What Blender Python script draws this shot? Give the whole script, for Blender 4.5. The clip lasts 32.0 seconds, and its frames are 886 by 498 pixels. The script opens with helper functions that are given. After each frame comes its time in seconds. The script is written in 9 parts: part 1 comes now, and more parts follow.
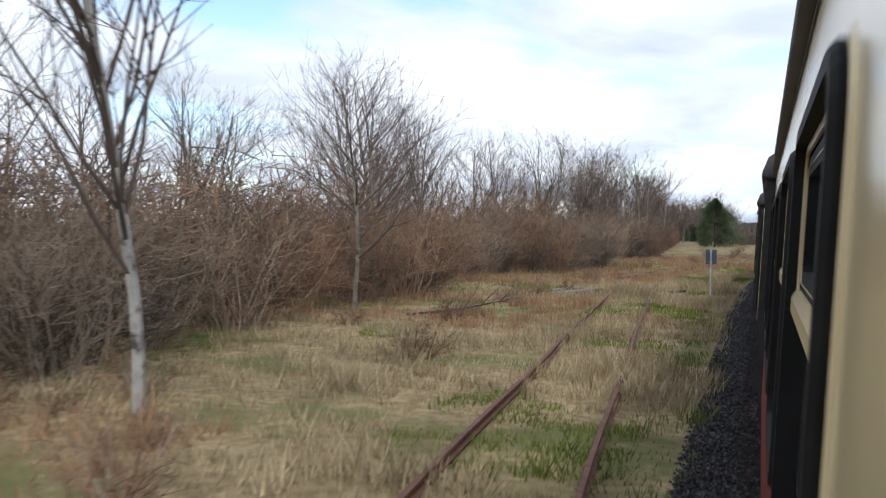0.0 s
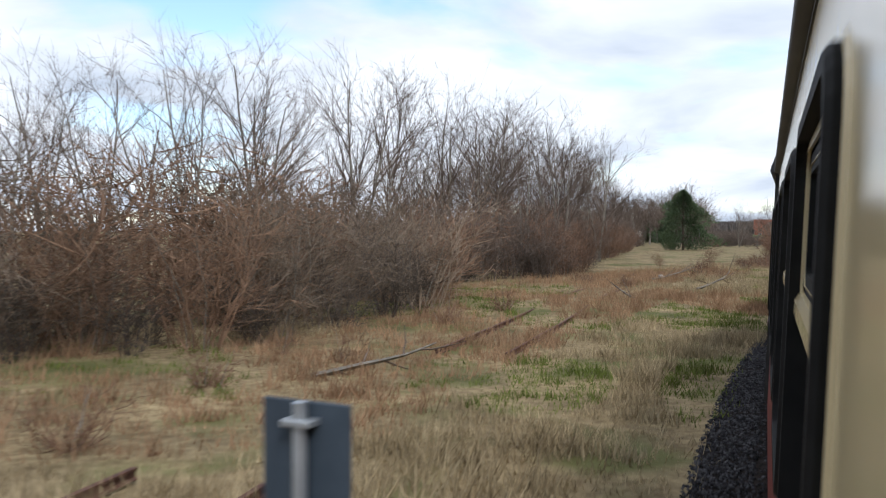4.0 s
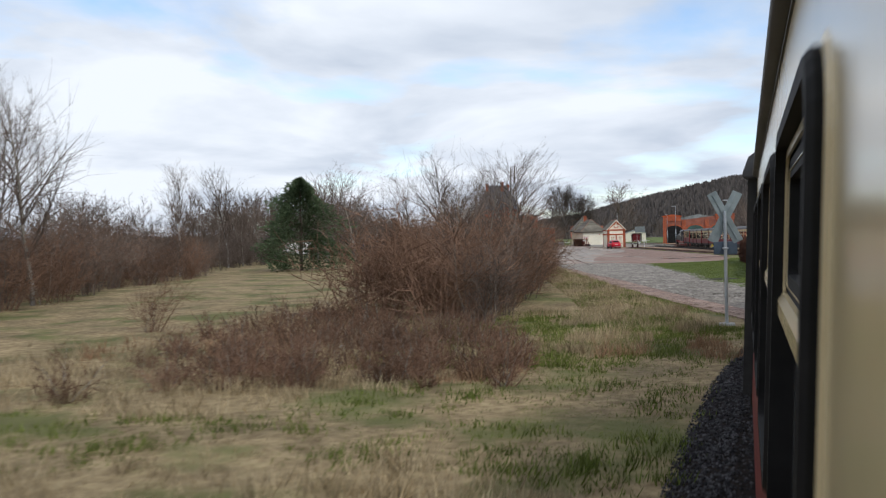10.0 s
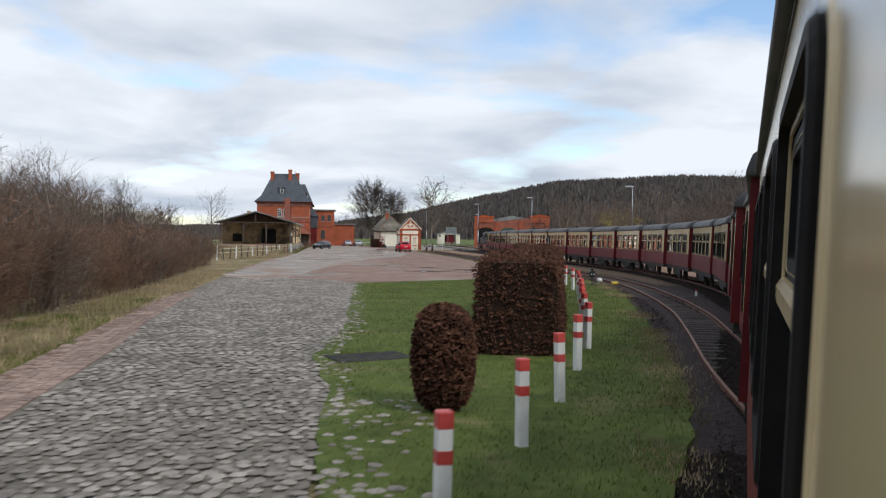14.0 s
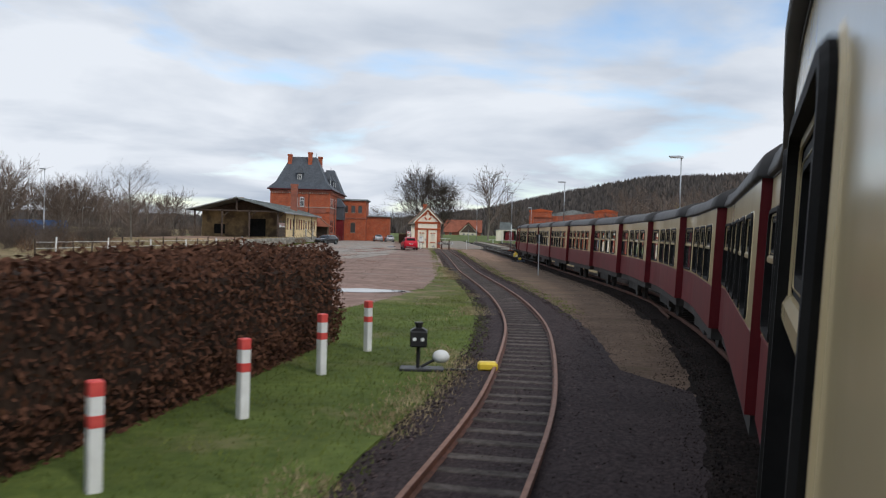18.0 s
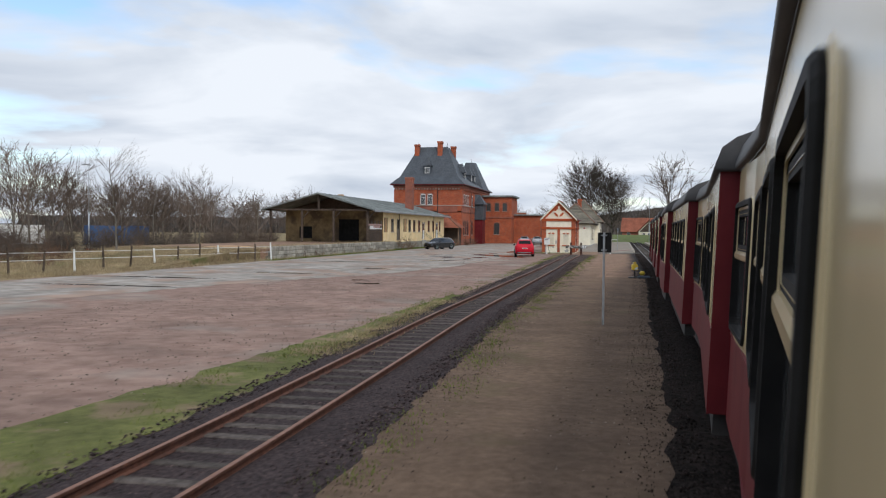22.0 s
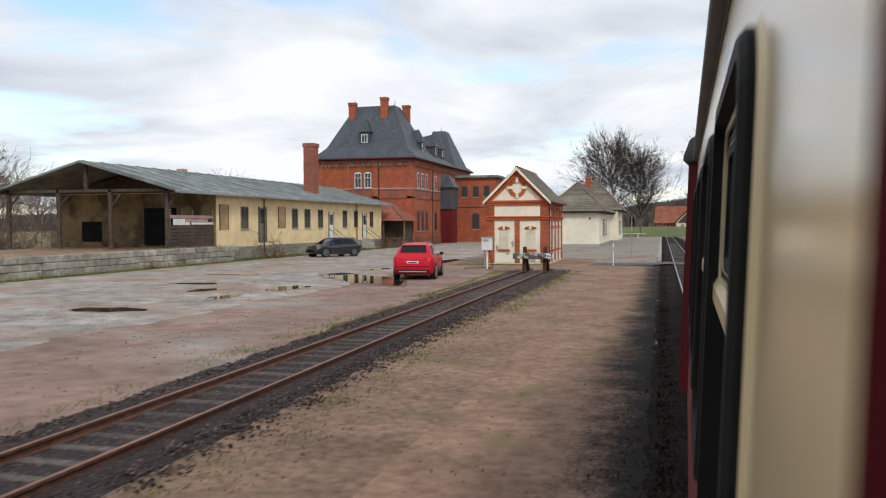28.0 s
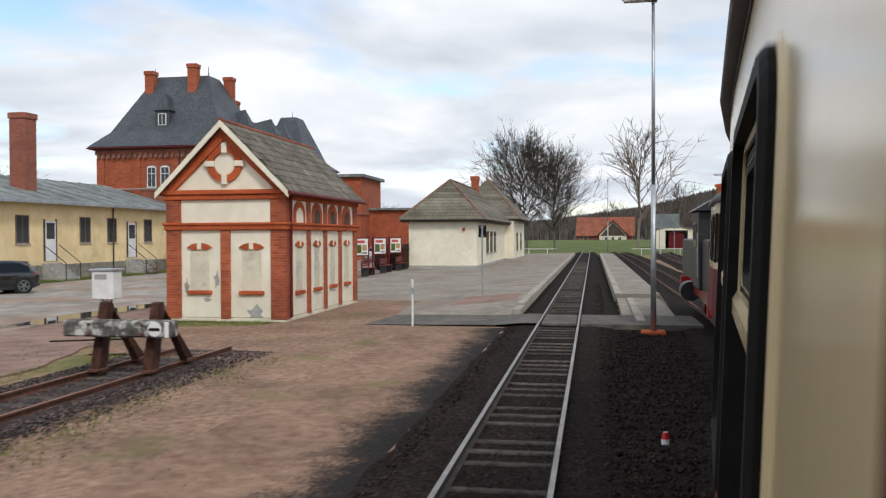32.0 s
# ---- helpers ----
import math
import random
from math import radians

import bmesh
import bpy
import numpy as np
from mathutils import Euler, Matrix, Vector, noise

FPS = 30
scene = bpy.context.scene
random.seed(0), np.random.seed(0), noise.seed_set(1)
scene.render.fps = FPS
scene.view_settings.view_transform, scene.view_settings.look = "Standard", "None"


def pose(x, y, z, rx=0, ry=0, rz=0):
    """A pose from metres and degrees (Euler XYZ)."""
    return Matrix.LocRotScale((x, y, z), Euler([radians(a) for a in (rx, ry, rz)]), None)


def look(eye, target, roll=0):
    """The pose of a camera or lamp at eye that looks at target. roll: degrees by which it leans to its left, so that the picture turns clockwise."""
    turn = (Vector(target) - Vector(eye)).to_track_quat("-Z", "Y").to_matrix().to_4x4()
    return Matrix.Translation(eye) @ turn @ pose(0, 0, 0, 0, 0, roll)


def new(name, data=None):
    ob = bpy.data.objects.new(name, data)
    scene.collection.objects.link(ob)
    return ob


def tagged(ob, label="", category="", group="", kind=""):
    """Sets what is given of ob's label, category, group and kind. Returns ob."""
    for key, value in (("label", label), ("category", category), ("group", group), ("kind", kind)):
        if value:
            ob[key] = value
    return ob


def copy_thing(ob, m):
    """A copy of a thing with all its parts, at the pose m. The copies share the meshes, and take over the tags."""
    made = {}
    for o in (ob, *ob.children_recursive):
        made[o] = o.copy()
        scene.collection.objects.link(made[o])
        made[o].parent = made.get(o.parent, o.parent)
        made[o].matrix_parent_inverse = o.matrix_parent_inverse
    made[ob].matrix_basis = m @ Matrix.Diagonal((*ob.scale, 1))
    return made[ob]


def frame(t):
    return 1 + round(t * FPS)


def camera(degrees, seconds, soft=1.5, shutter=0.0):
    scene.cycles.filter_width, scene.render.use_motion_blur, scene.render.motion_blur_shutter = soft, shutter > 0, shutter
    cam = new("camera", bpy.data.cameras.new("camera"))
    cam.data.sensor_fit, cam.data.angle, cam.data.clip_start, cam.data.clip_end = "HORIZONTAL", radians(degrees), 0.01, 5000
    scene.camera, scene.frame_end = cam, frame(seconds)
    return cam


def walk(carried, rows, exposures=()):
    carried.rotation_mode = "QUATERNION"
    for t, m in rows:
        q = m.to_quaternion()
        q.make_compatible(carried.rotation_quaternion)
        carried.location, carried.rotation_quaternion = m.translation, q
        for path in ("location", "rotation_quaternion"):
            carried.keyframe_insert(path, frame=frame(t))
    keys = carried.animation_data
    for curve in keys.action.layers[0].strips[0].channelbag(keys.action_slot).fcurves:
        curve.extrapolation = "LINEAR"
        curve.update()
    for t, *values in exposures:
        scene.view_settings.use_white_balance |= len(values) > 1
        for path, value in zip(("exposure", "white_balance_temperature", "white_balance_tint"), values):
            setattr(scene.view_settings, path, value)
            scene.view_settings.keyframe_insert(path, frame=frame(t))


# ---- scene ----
cam = camera(55.2, 32.0, soft=1.2, shutter=0.25)
PATH = [
    (0, (-37.323, -205.185, 2.352), (-41.267, -195.999, 2.106), 0.96),
    (0.5, (-37.542, -201.051, 2.357), (-41.493, -191.868, 2.131), 0.48),
    (1, (-37.779, -196.938, 2.358), (-41.730, -187.755, 2.139), 0.65),
    (1.5, (-38.011, -192.860, 2.357), (-41.941, -183.666, 2.160), 0.46),
    (2, (-38.235, -188.820, 2.347), (-42.126, -179.610, 2.174), 0.32),
    (2.5, (-38.447, -184.824, 2.349), (-42.339, -175.615, 2.159), 0.50),
    (3, (-38.648, -180.873, 2.380), (-42.494, -171.643, 2.214), 0.49),
    (3.5, (-38.871, -176.979, 2.351), (-42.670, -167.731, 2.170), 0.69),
    (4, (-39.026, -173.093, 2.356), (-42.758, -163.817, 2.152), 0.13),
    (4.5, (-39.138, -169.204, 2.356), (-42.791, -159.898, 2.129), -0.03),
    (5, (-39.210, -165.311, 2.356), (-42.775, -155.971, 2.111), 0.13),
    (5.5, (-39.231, -161.413, 2.350), (-42.670, -152.027, 2.102), 0.84),
    (6, (-39.162, -157.513, 2.357), (-42.314, -148.026, 2.126), 1.10),
    (6.5, (-38.972, -153.615, 2.348), (-41.782, -144.020, 2.176), 0.18),
    (7, (-38.664, -149.721, 2.346), (-41.153, -140.037, 2.169), -0.19),
    (7.5, (-38.244, -145.833, 2.351), (-40.400, -136.069, 2.209), -0.73),
    (8, (-37.712, -141.950, 2.354), (-39.562, -132.124, 2.210), -1.00),
    (8.5, (-37.065, -138.065, 2.344), (-38.651, -128.193, 2.187), -0.64),
    (9, (-36.290, -134.168, 2.356), (-37.554, -124.250, 2.167), -0.11),
    (9.5, (-35.385, -130.255, 2.351), (-36.401, -120.310, 2.113), 0.10),
    (10, (-34.363, -126.348, 2.363), (-35.001, -116.369, 2.254), -1.30),
    (10.5, (-33.310, -122.439, 2.380), (-33.659, -112.446, 2.239), -0.19),
    (11, (-32.232, -118.511, 2.371), (-32.188, -108.513, 2.178), 0.95),
    (11.5, (-31.035, -114.622, 2.351), (-30.637, -104.632, 2.152), 1.83),
    (12, (-29.659, -110.811, 2.349), (-28.841, -100.846, 2.180), 1.37),
    (12.5, (-28.167, -107.093, 2.391), (-27.014, -97.162, 2.190), 0.15),
    (13, (-26.474, -103.512, 2.364), (-25.217, -93.592, 2.186), 0.36),
    (13.5, (-24.733, -99.997, 2.347), (-23.482, -90.078, 2.152), 0.81),
    (14, (-22.932, -96.522, 2.305), (-21.642, -86.607, 2.164), 0.52),
    (14.5, (-21.174, -93.047, 2.356), (-19.856, -83.134, 2.330), -0.04),
    (15, (-19.465, -89.569, 2.356), (-18.249, -79.644, 2.379), -0.04),
    (15.5, (-17.789, -86.093, 2.356), (-16.651, -76.158, 2.376), -0.02),
    (16, (-16.124, -82.624, 2.356), (-15.023, -72.685, 2.334), -0.06),
    (16.5, (-14.452, -79.170, 2.373), (-13.433, -69.222, 2.288), -0.11),
    (17, (-12.765, -75.734, 2.383), (-12.039, -65.761, 2.228), 0.41),
    (17.5, (-11.122, -72.306, 2.362), (-10.684, -62.317, 2.211), 0.55),
    (18, (-9.543, -68.880, 2.337), (-9.323, -58.884, 2.134), 1.59),
    (18.5, (-8.163, -65.462, 2.332), (-8.185, -55.463, 2.207), 0.41),
    (19, (-6.882, -62.002, 2.327), (-7.192, -52.009, 2.141), 1.32),
    (19.5, (-5.762, -58.505, 2.356), (-6.415, -48.527, 2.196), 0.36),
    (20, (-4.795, -54.983, 2.356), (-5.750, -45.031, 2.147), 0.07),
    (20.5, (-3.964, -51.449, 2.356), (-5.172, -41.524, 2.159), 0.08),
    (21, (-3.256, -47.915, 2.357), (-4.723, -38.026, 2.121), 0.30),
    (21.5, (-2.664, -44.386, 2.359), (-4.451, -34.550, 2.121), 0.64),
    (22, (-2.184, -40.863, 2.362), (-4.250, -31.081, 2.135), 0.57),
    (22.5, (-1.807, -37.339, 2.358), (-4.133, -27.616, 2.118), 0.70),
    (23, (-1.522, -33.795, 2.357), (-4.100, -24.136, 2.150), 0.68),
    (23.5, (-1.328, -30.208, 2.360), (-4.117, -20.608, 2.111), 1.13),
    (24, (-1.224, -26.558, 2.359), (-4.215, -17.019, 2.102), 1.04),
    (24.5, (-1.185, -22.839, 2.342), (-4.223, -13.315, 2.081), 1.69),
    (25, (-1.161, -19.050, 2.356), (-4.099, -9.495, 2.091), 0.36),
    (25.5, (-1.112, -15.203, 2.356), (-3.958, -5.620, 2.082), -0.05),
    (26, (-1.044, -11.312, 2.356), (-3.843, -1.716, 2.065), 0.12),
    (26.5, (-0.960, -7.393, 2.362), (-3.952, 2.143, 2.041), 1.03),
    (27, (-0.849, -3.469, 2.344), (-3.754, 6.093, 1.982), 1.68),
    (27.5, (-0.754, 0.432, 2.354), (-3.580, 10.018, 2.030), 0.89),
    (28, (-0.706, 4.275, 2.343), (-3.206, 13.953, 2.046), -0.24),
    (28.5, (-0.691, 8.047, 2.360), (-3.135, 17.739, 2.040), 1.50),
    (29, (-0.618, 11.722, 2.370), (-2.798, 21.478, 2.111), 1.22),
    (29.5, (-0.419, 15.281, 2.352), (-2.357, 25.085, 2.014), 0.92),
    (30, (-0.113, 18.710, 2.379), (-2.015, 28.523, 2.063), 1.19),
    (30.5, (0.251, 22.009, 2.358), (-1.601, 31.832, 2.083), 0.01),
    (31, (0.632, 25.214, 2.378), (-1.166, 35.049, 2.183), -0.04),
    (31.5, (1.009, 28.384, 2.363), (-0.749, 38.226, 2.145), 0.57),
    (32, (1.442, 31.576, 2.351), (-0.298, 41.423, 2.201), -0.25),
]
walk(cam, [(t, look(eye, target, roll)) for t, eye, target, roll in PATH],
     exposures=[(0.0, 0.42, 6000, 10), (3.0, 0.36, 6000, 10), (7.0, 0.34, 6080, 10), (9.5, 0.15, 6080, 10), (12.0, 0.06, 6150, 10), (14.0, 0.04, 6150, 10), (17.0, -0.08, 6150, 10), (18.5, -0.05, 6150, 10), (20.5, 0.05, 6150, 10), (24.0, 0.0, 6150, 10), (27.0, 0.15, 6400, 10), (32.0, 0.17, 6400, 10)])

# ---- world, sun, exposure ----
world = bpy.data.worlds.new("sky")
scene.world = world
world.use_nodes = True
wn, wl = world.node_tree.nodes, world.node_tree.links
wn.clear()
SUN_EL, SUN_AZ = radians(42), radians(146)


def wnode(kind, **values):
    n = wn.new(kind)
    for key, value in values.items():
        n.inputs[key].default_value = value
    return n


sky = wn.new("ShaderNodeTexSky")
sky.sky_type, sky.sun_disc, sky.sun_elevation, sky.sun_rotation = "NISHITA", False, SUN_EL, SUN_AZ
sky.air_density, sky.dust_density = 1.0, 0.6
tc = wn.new("ShaderNodeTexCoord")
sep = wn.new("ShaderNodeSeparateXYZ")
wl.new(tc.outputs["Generated"], sep.inputs[0])
# flatten the cloud layer: divide x and y by height above the horizon
zz = wn.new("ShaderNodeMath")
zz.operation = "MAXIMUM"
wl.new(sep.outputs[2], zz.inputs[0])
zz.inputs[1].default_value = 0.0
za = wn.new("ShaderNodeMath")
za.operation = "ADD"
wl.new(zz.outputs[0], za.inputs[0])
za.inputs[1].default_value = 0.16
dv = []
for k in (0, 1):
    d = wn.new("ShaderNodeMath")
    d.operation = "DIVIDE"
    wl.new(sep.outputs[k], d.inputs[0])
    wl.new(za.outputs[0], d.inputs[1])
    dv.append(d)
cb = wn.new("ShaderNodeCombineXYZ")
wl.new(dv[0].outputs[0], cb.inputs[0])
wl.new(dv[1].outputs[0], cb.inputs[1])
cloud = wnode("ShaderNodeTexNoise", Scale=0.8, Detail=7.0, Roughness=0.5, Distortion=0.2)
wl.new(cb.outputs[0], cloud.inputs["Vector"])
cover = wn.new("ShaderNodeValToRGB")
cover.color_ramp.elements[0].position, cover.color_ramp.elements[0].color = 0.37, (0, 0, 0, 1)
cover.color_ramp.elements[1].position, cover.color_ramp.elements[1].color = 0.47, (1, 1, 1, 1)
wl.new(cloud.outputs["Fac"], cover.inputs[0])
shade = wnode("ShaderNodeTexNoise", Scale=0.9, Detail=6.0, Roughness=0.5, Distortion=0.3)
wl.new(cb.outputs[0], shade.inputs["Vector"])
tone = wn.new("ShaderNodeValToRGB")
tone.color_ramp.elements[0].position, tone.color_ramp.elements[0].color = 0.34, (0.53, 0.585, 0.665, 1)
tone.color_ramp.elements[1].position, tone.color_ramp.elements[1].color = 0.58, (0.93, 0.95, 0.975, 1)
wl.new(shade.outputs["Fac"], tone.inputs[0])
bright = wn.new("ShaderNodeVectorMath")
bright.operation = "SCALE"
bright.inputs["Scale"].default_value = 9.4
wl.new(tone.outputs[0], bright.inputs[0])
skyup = wn.new("ShaderNodeVectorMath")
skyup.operation = "SCALE"
skyup.inputs["Scale"].default_value = 1.7
wl.new(sky.outputs[0], skyup.inputs[0])
mixer = wn.new("ShaderNodeMix")
mixer.data_type = "RGBA"
wl.new(cover.outputs[0], mixer.inputs["Factor"])
wl.new(skyup.outputs[0], mixer.inputs["A"])
wl.new(bright.outputs[0], mixer.inputs["B"])
back = wnode("ShaderNodeBackground", Strength=0.1)
wl.new(mixer.outputs["Result"], back.inputs["Color"])
wout = wn.new("ShaderNodeOutputWorld")
wl.new(back.outputs[0], wout.inputs[0])

sun_lamp = bpy.data.lights.new("sun", "SUN")
sun_lamp.energy, sun_lamp.angle, sun_lamp.color = 1.5, radians(10), (1.0, 0.95, 0.87)
sun = new("sun", sun_lamp)
sun.matrix_world = look((0, 0, 60), (math.sin(SUN_AZ + math.pi) * 60 * math.cos(SUN_EL), math.cos(SUN_AZ + math.pi) * 60 * math.cos(SUN_EL), 60 - 60 * math.sin(SUN_EL)))


# ---- materials ----
def mat(name, a, b, scale=4.0, rough=0.8, metal=0.0, bump=0.3, fine=40.0, big=0.25, spread=0.18, coat=0.0, vary=0.0, island=0.0, spec=0.5, third=None, third_at=0.62, patch=0.35):
    """A mottled surface: two colours in a grain of the given scale, slow large stains, fine relief, in world metres."""
    m = bpy.data.materials.new(name)
    m.use_nodes = True
    n, l = m.node_tree.nodes, m.node_tree.links
    bsdf = n["Principled BSDF"]
    bsdf.inputs["Roughness"].default_value, bsdf.inputs["Metallic"].default_value = rough, metal
    bsdf.inputs["Coat Weight"].default_value = coat
    bsdf.inputs["Specular IOR Level"].default_value = 0.18 if rough >= 0.85 and spec == 0.5 else spec
    geo = n.new("ShaderNodeNewGeometry")

    def noise_at(s, detail=5.0, r=0.6):
        t = n.new("ShaderNodeTexNoise")
        t.inputs["Scale"].default_value, t.inputs["Detail"].default_value, t.inputs["Roughness"].default_value = s, detail, r
        l.new(geo.outputs["Position"], t.inputs["Vector"])
        return t

    grain = noise_at(scale)
    ramp = n.new("ShaderNodeValToRGB")
    e = ramp.color_ramp.elements
    e[0].position, e[0].color = 0.5 - spread, (*a, 1)
    e[1].position, e[1].color = 0.5 + spread, (*b, 1)
    l.new(grain.outputs["Fac"], ramp.inputs[0])
    colour = ramp.outputs[0]
    if third:
        spot = noise_at(patch, 4.0)
        cut = n.new("ShaderNodeValToRGB")
        cut.color_ramp.elements[0].position, cut.color_ramp.elements[1].position = third_at - 0.06, third_at + 0.06
        l.new(spot.outputs["Fac"], cut.inputs[0])
        mx = n.new("ShaderNodeMix")
        mx.data_type = "RGBA"
        l.new(cut.outputs[0], mx.inputs["Factor"])
        l.new(colour, mx.inputs["A"])
        mx.inputs["B"].default_value = (*third, 1)
        colour = mx.outputs["Result"]
    large = noise_at(0.35 * scale ** 0.3, 3.0)
    hsv = n.new("ShaderNodeHueSaturation")
    span = n.new("ShaderNodeMapRange")
    span.inputs["From Min"].default_value, span.inputs["From Max"].default_value = 0.3, 0.7
    span.inputs["To Min"].default_value, span.inputs["To Max"].default_value = 1 - big, 1 + big
    l.new(large.outputs["Fac"], span.inputs["Value"])
    value = span.outputs[0]
    for amount, node, socket in ((vary, "ShaderNodeObjectInfo", "Random"), (island, "ShaderNodeNewGeometry", "Random Per Island")):
        if amount:
            info = n.new(node)
            r = n.new("ShaderNodeMapRange")
            r.inputs["To Min"].default_value, r.inputs["To Max"].default_value = 1 - amount, 1 + amount
            l.new(info.outputs[socket], r.inputs["Value"])
            mul = n.new("ShaderNodeMath")
            mul.operation = "MULTIPLY"
            l.new(value, mul.inputs[0])
            l.new(r.outputs[0], mul.inputs[1])
            value = mul.outputs[0]
    l.new(value, hsv.inputs["Value"])
    l.new(colour, hsv.inputs["Color"])
    l.new(hsv.outputs[0], bsdf.inputs["Base Color"])
    if bump:
        rel = noise_at(fine, 4.0)
        bp = n.new("ShaderNodeBump")
        bp.inputs["Strength"].default_value, bp.inputs["Distance"].default_value = bump, 0.4 / fine
        l.new(rel.outputs["Fac"], bp.inputs["Height"])
        l.new(bp.outputs[0], bsdf.inputs["Normal"])
    return m


def brickwork(name, a, b, joint, size=(0.25, 0.077), rough=0.85):
    """Brick courses on upright walls: along the wall by x + y, up by z."""
    m = bpy.data.materials.new(name)
    m.use_nodes = True
    n, l = m.node_tree.nodes, m.node_tree.links
    bsdf = n["Principled BSDF"]
    bsdf.inputs["Roughness"].default_value = rough
    geo, sp, add, cmb = n.new("ShaderNodeNewGeometry"), n.new("ShaderNodeSeparateXYZ"), n.new("ShaderNodeMath"), n.new("ShaderNodeCombineXYZ")
    l.new(geo.outputs["Position"], sp.inputs[0])
    l.new(sp.outputs[0], add.inputs[0])
    l.new(sp.outputs[1], add.inputs[1])
    l.new(add.outputs[0], cmb.inputs[0])
    l.new(sp.outputs[2], cmb.inputs[1])
    t = n.new("ShaderNodeTexBrick")
    t.inputs["Color1"].default_value, t.inputs["Color2"].default_value, t.inputs["Mortar"].default_value = (*a, 1), (*b, 1), (*joint, 1)
    t.inputs["Scale"].default_value, t.inputs["Brick Width"].default_value, t.inputs["Row Height"].default_value = 1.0, size[0], size[1]
    t.inputs["Mortar Size"].default_value = 0.006
    l.new(cmb.outputs[0], t.inputs["Vector"])
    stain = n.new("ShaderNodeTexNoise")
    stain.inputs["Scale"].default_value, stain.inputs["Detail"].default_value = 0.7, 6.0
    l.new(geo.outputs["Position"], stain.inputs["Vector"])
    span = n.new("ShaderNodeMapRange")
    span.inputs["From Min"].default_value, span.inputs["From Max"].default_value = 0.3, 0.7
    span.inputs["To Min"].default_value, span.inputs["To Max"].default_value = 0.72, 1.2
    l.new(stain.outputs["Fac"], span.inputs["Value"])
    hsv = n.new("ShaderNodeHueSaturation")
    l.new(span.outputs[0], hsv.inputs["Value"])
    l.new(t.outputs["Color"], hsv.inputs["Color"])
    l.new(hsv.outputs[0], bsdf.inputs["Base Color"])
    bp = n.new("ShaderNodeBump")
    bp.invert = True
    bp.inputs["Strength"].default_value, bp.inputs["Distance"].default_value = 0.5, 0.01
    l.new(t.outputs["Fac"], bp.inputs["Height"])
    l.new(bp.outputs[0], bsdf.inputs["Normal"])
    return m


def glass(name, tint, rough=0.02, trans=1.0, ior=1.45):
    m = bpy.data.materials.new(name)
    m.use_nodes = True
    b = m.node_tree.nodes["Principled BSDF"]
    b.inputs["Base Color"].default_value = (*tint, 1)
    b.inputs["Roughness"].default_value, b.inputs["Transmission Weight"].default_value, b.inputs["IOR"].default_value = rough, trans, ior
    return m


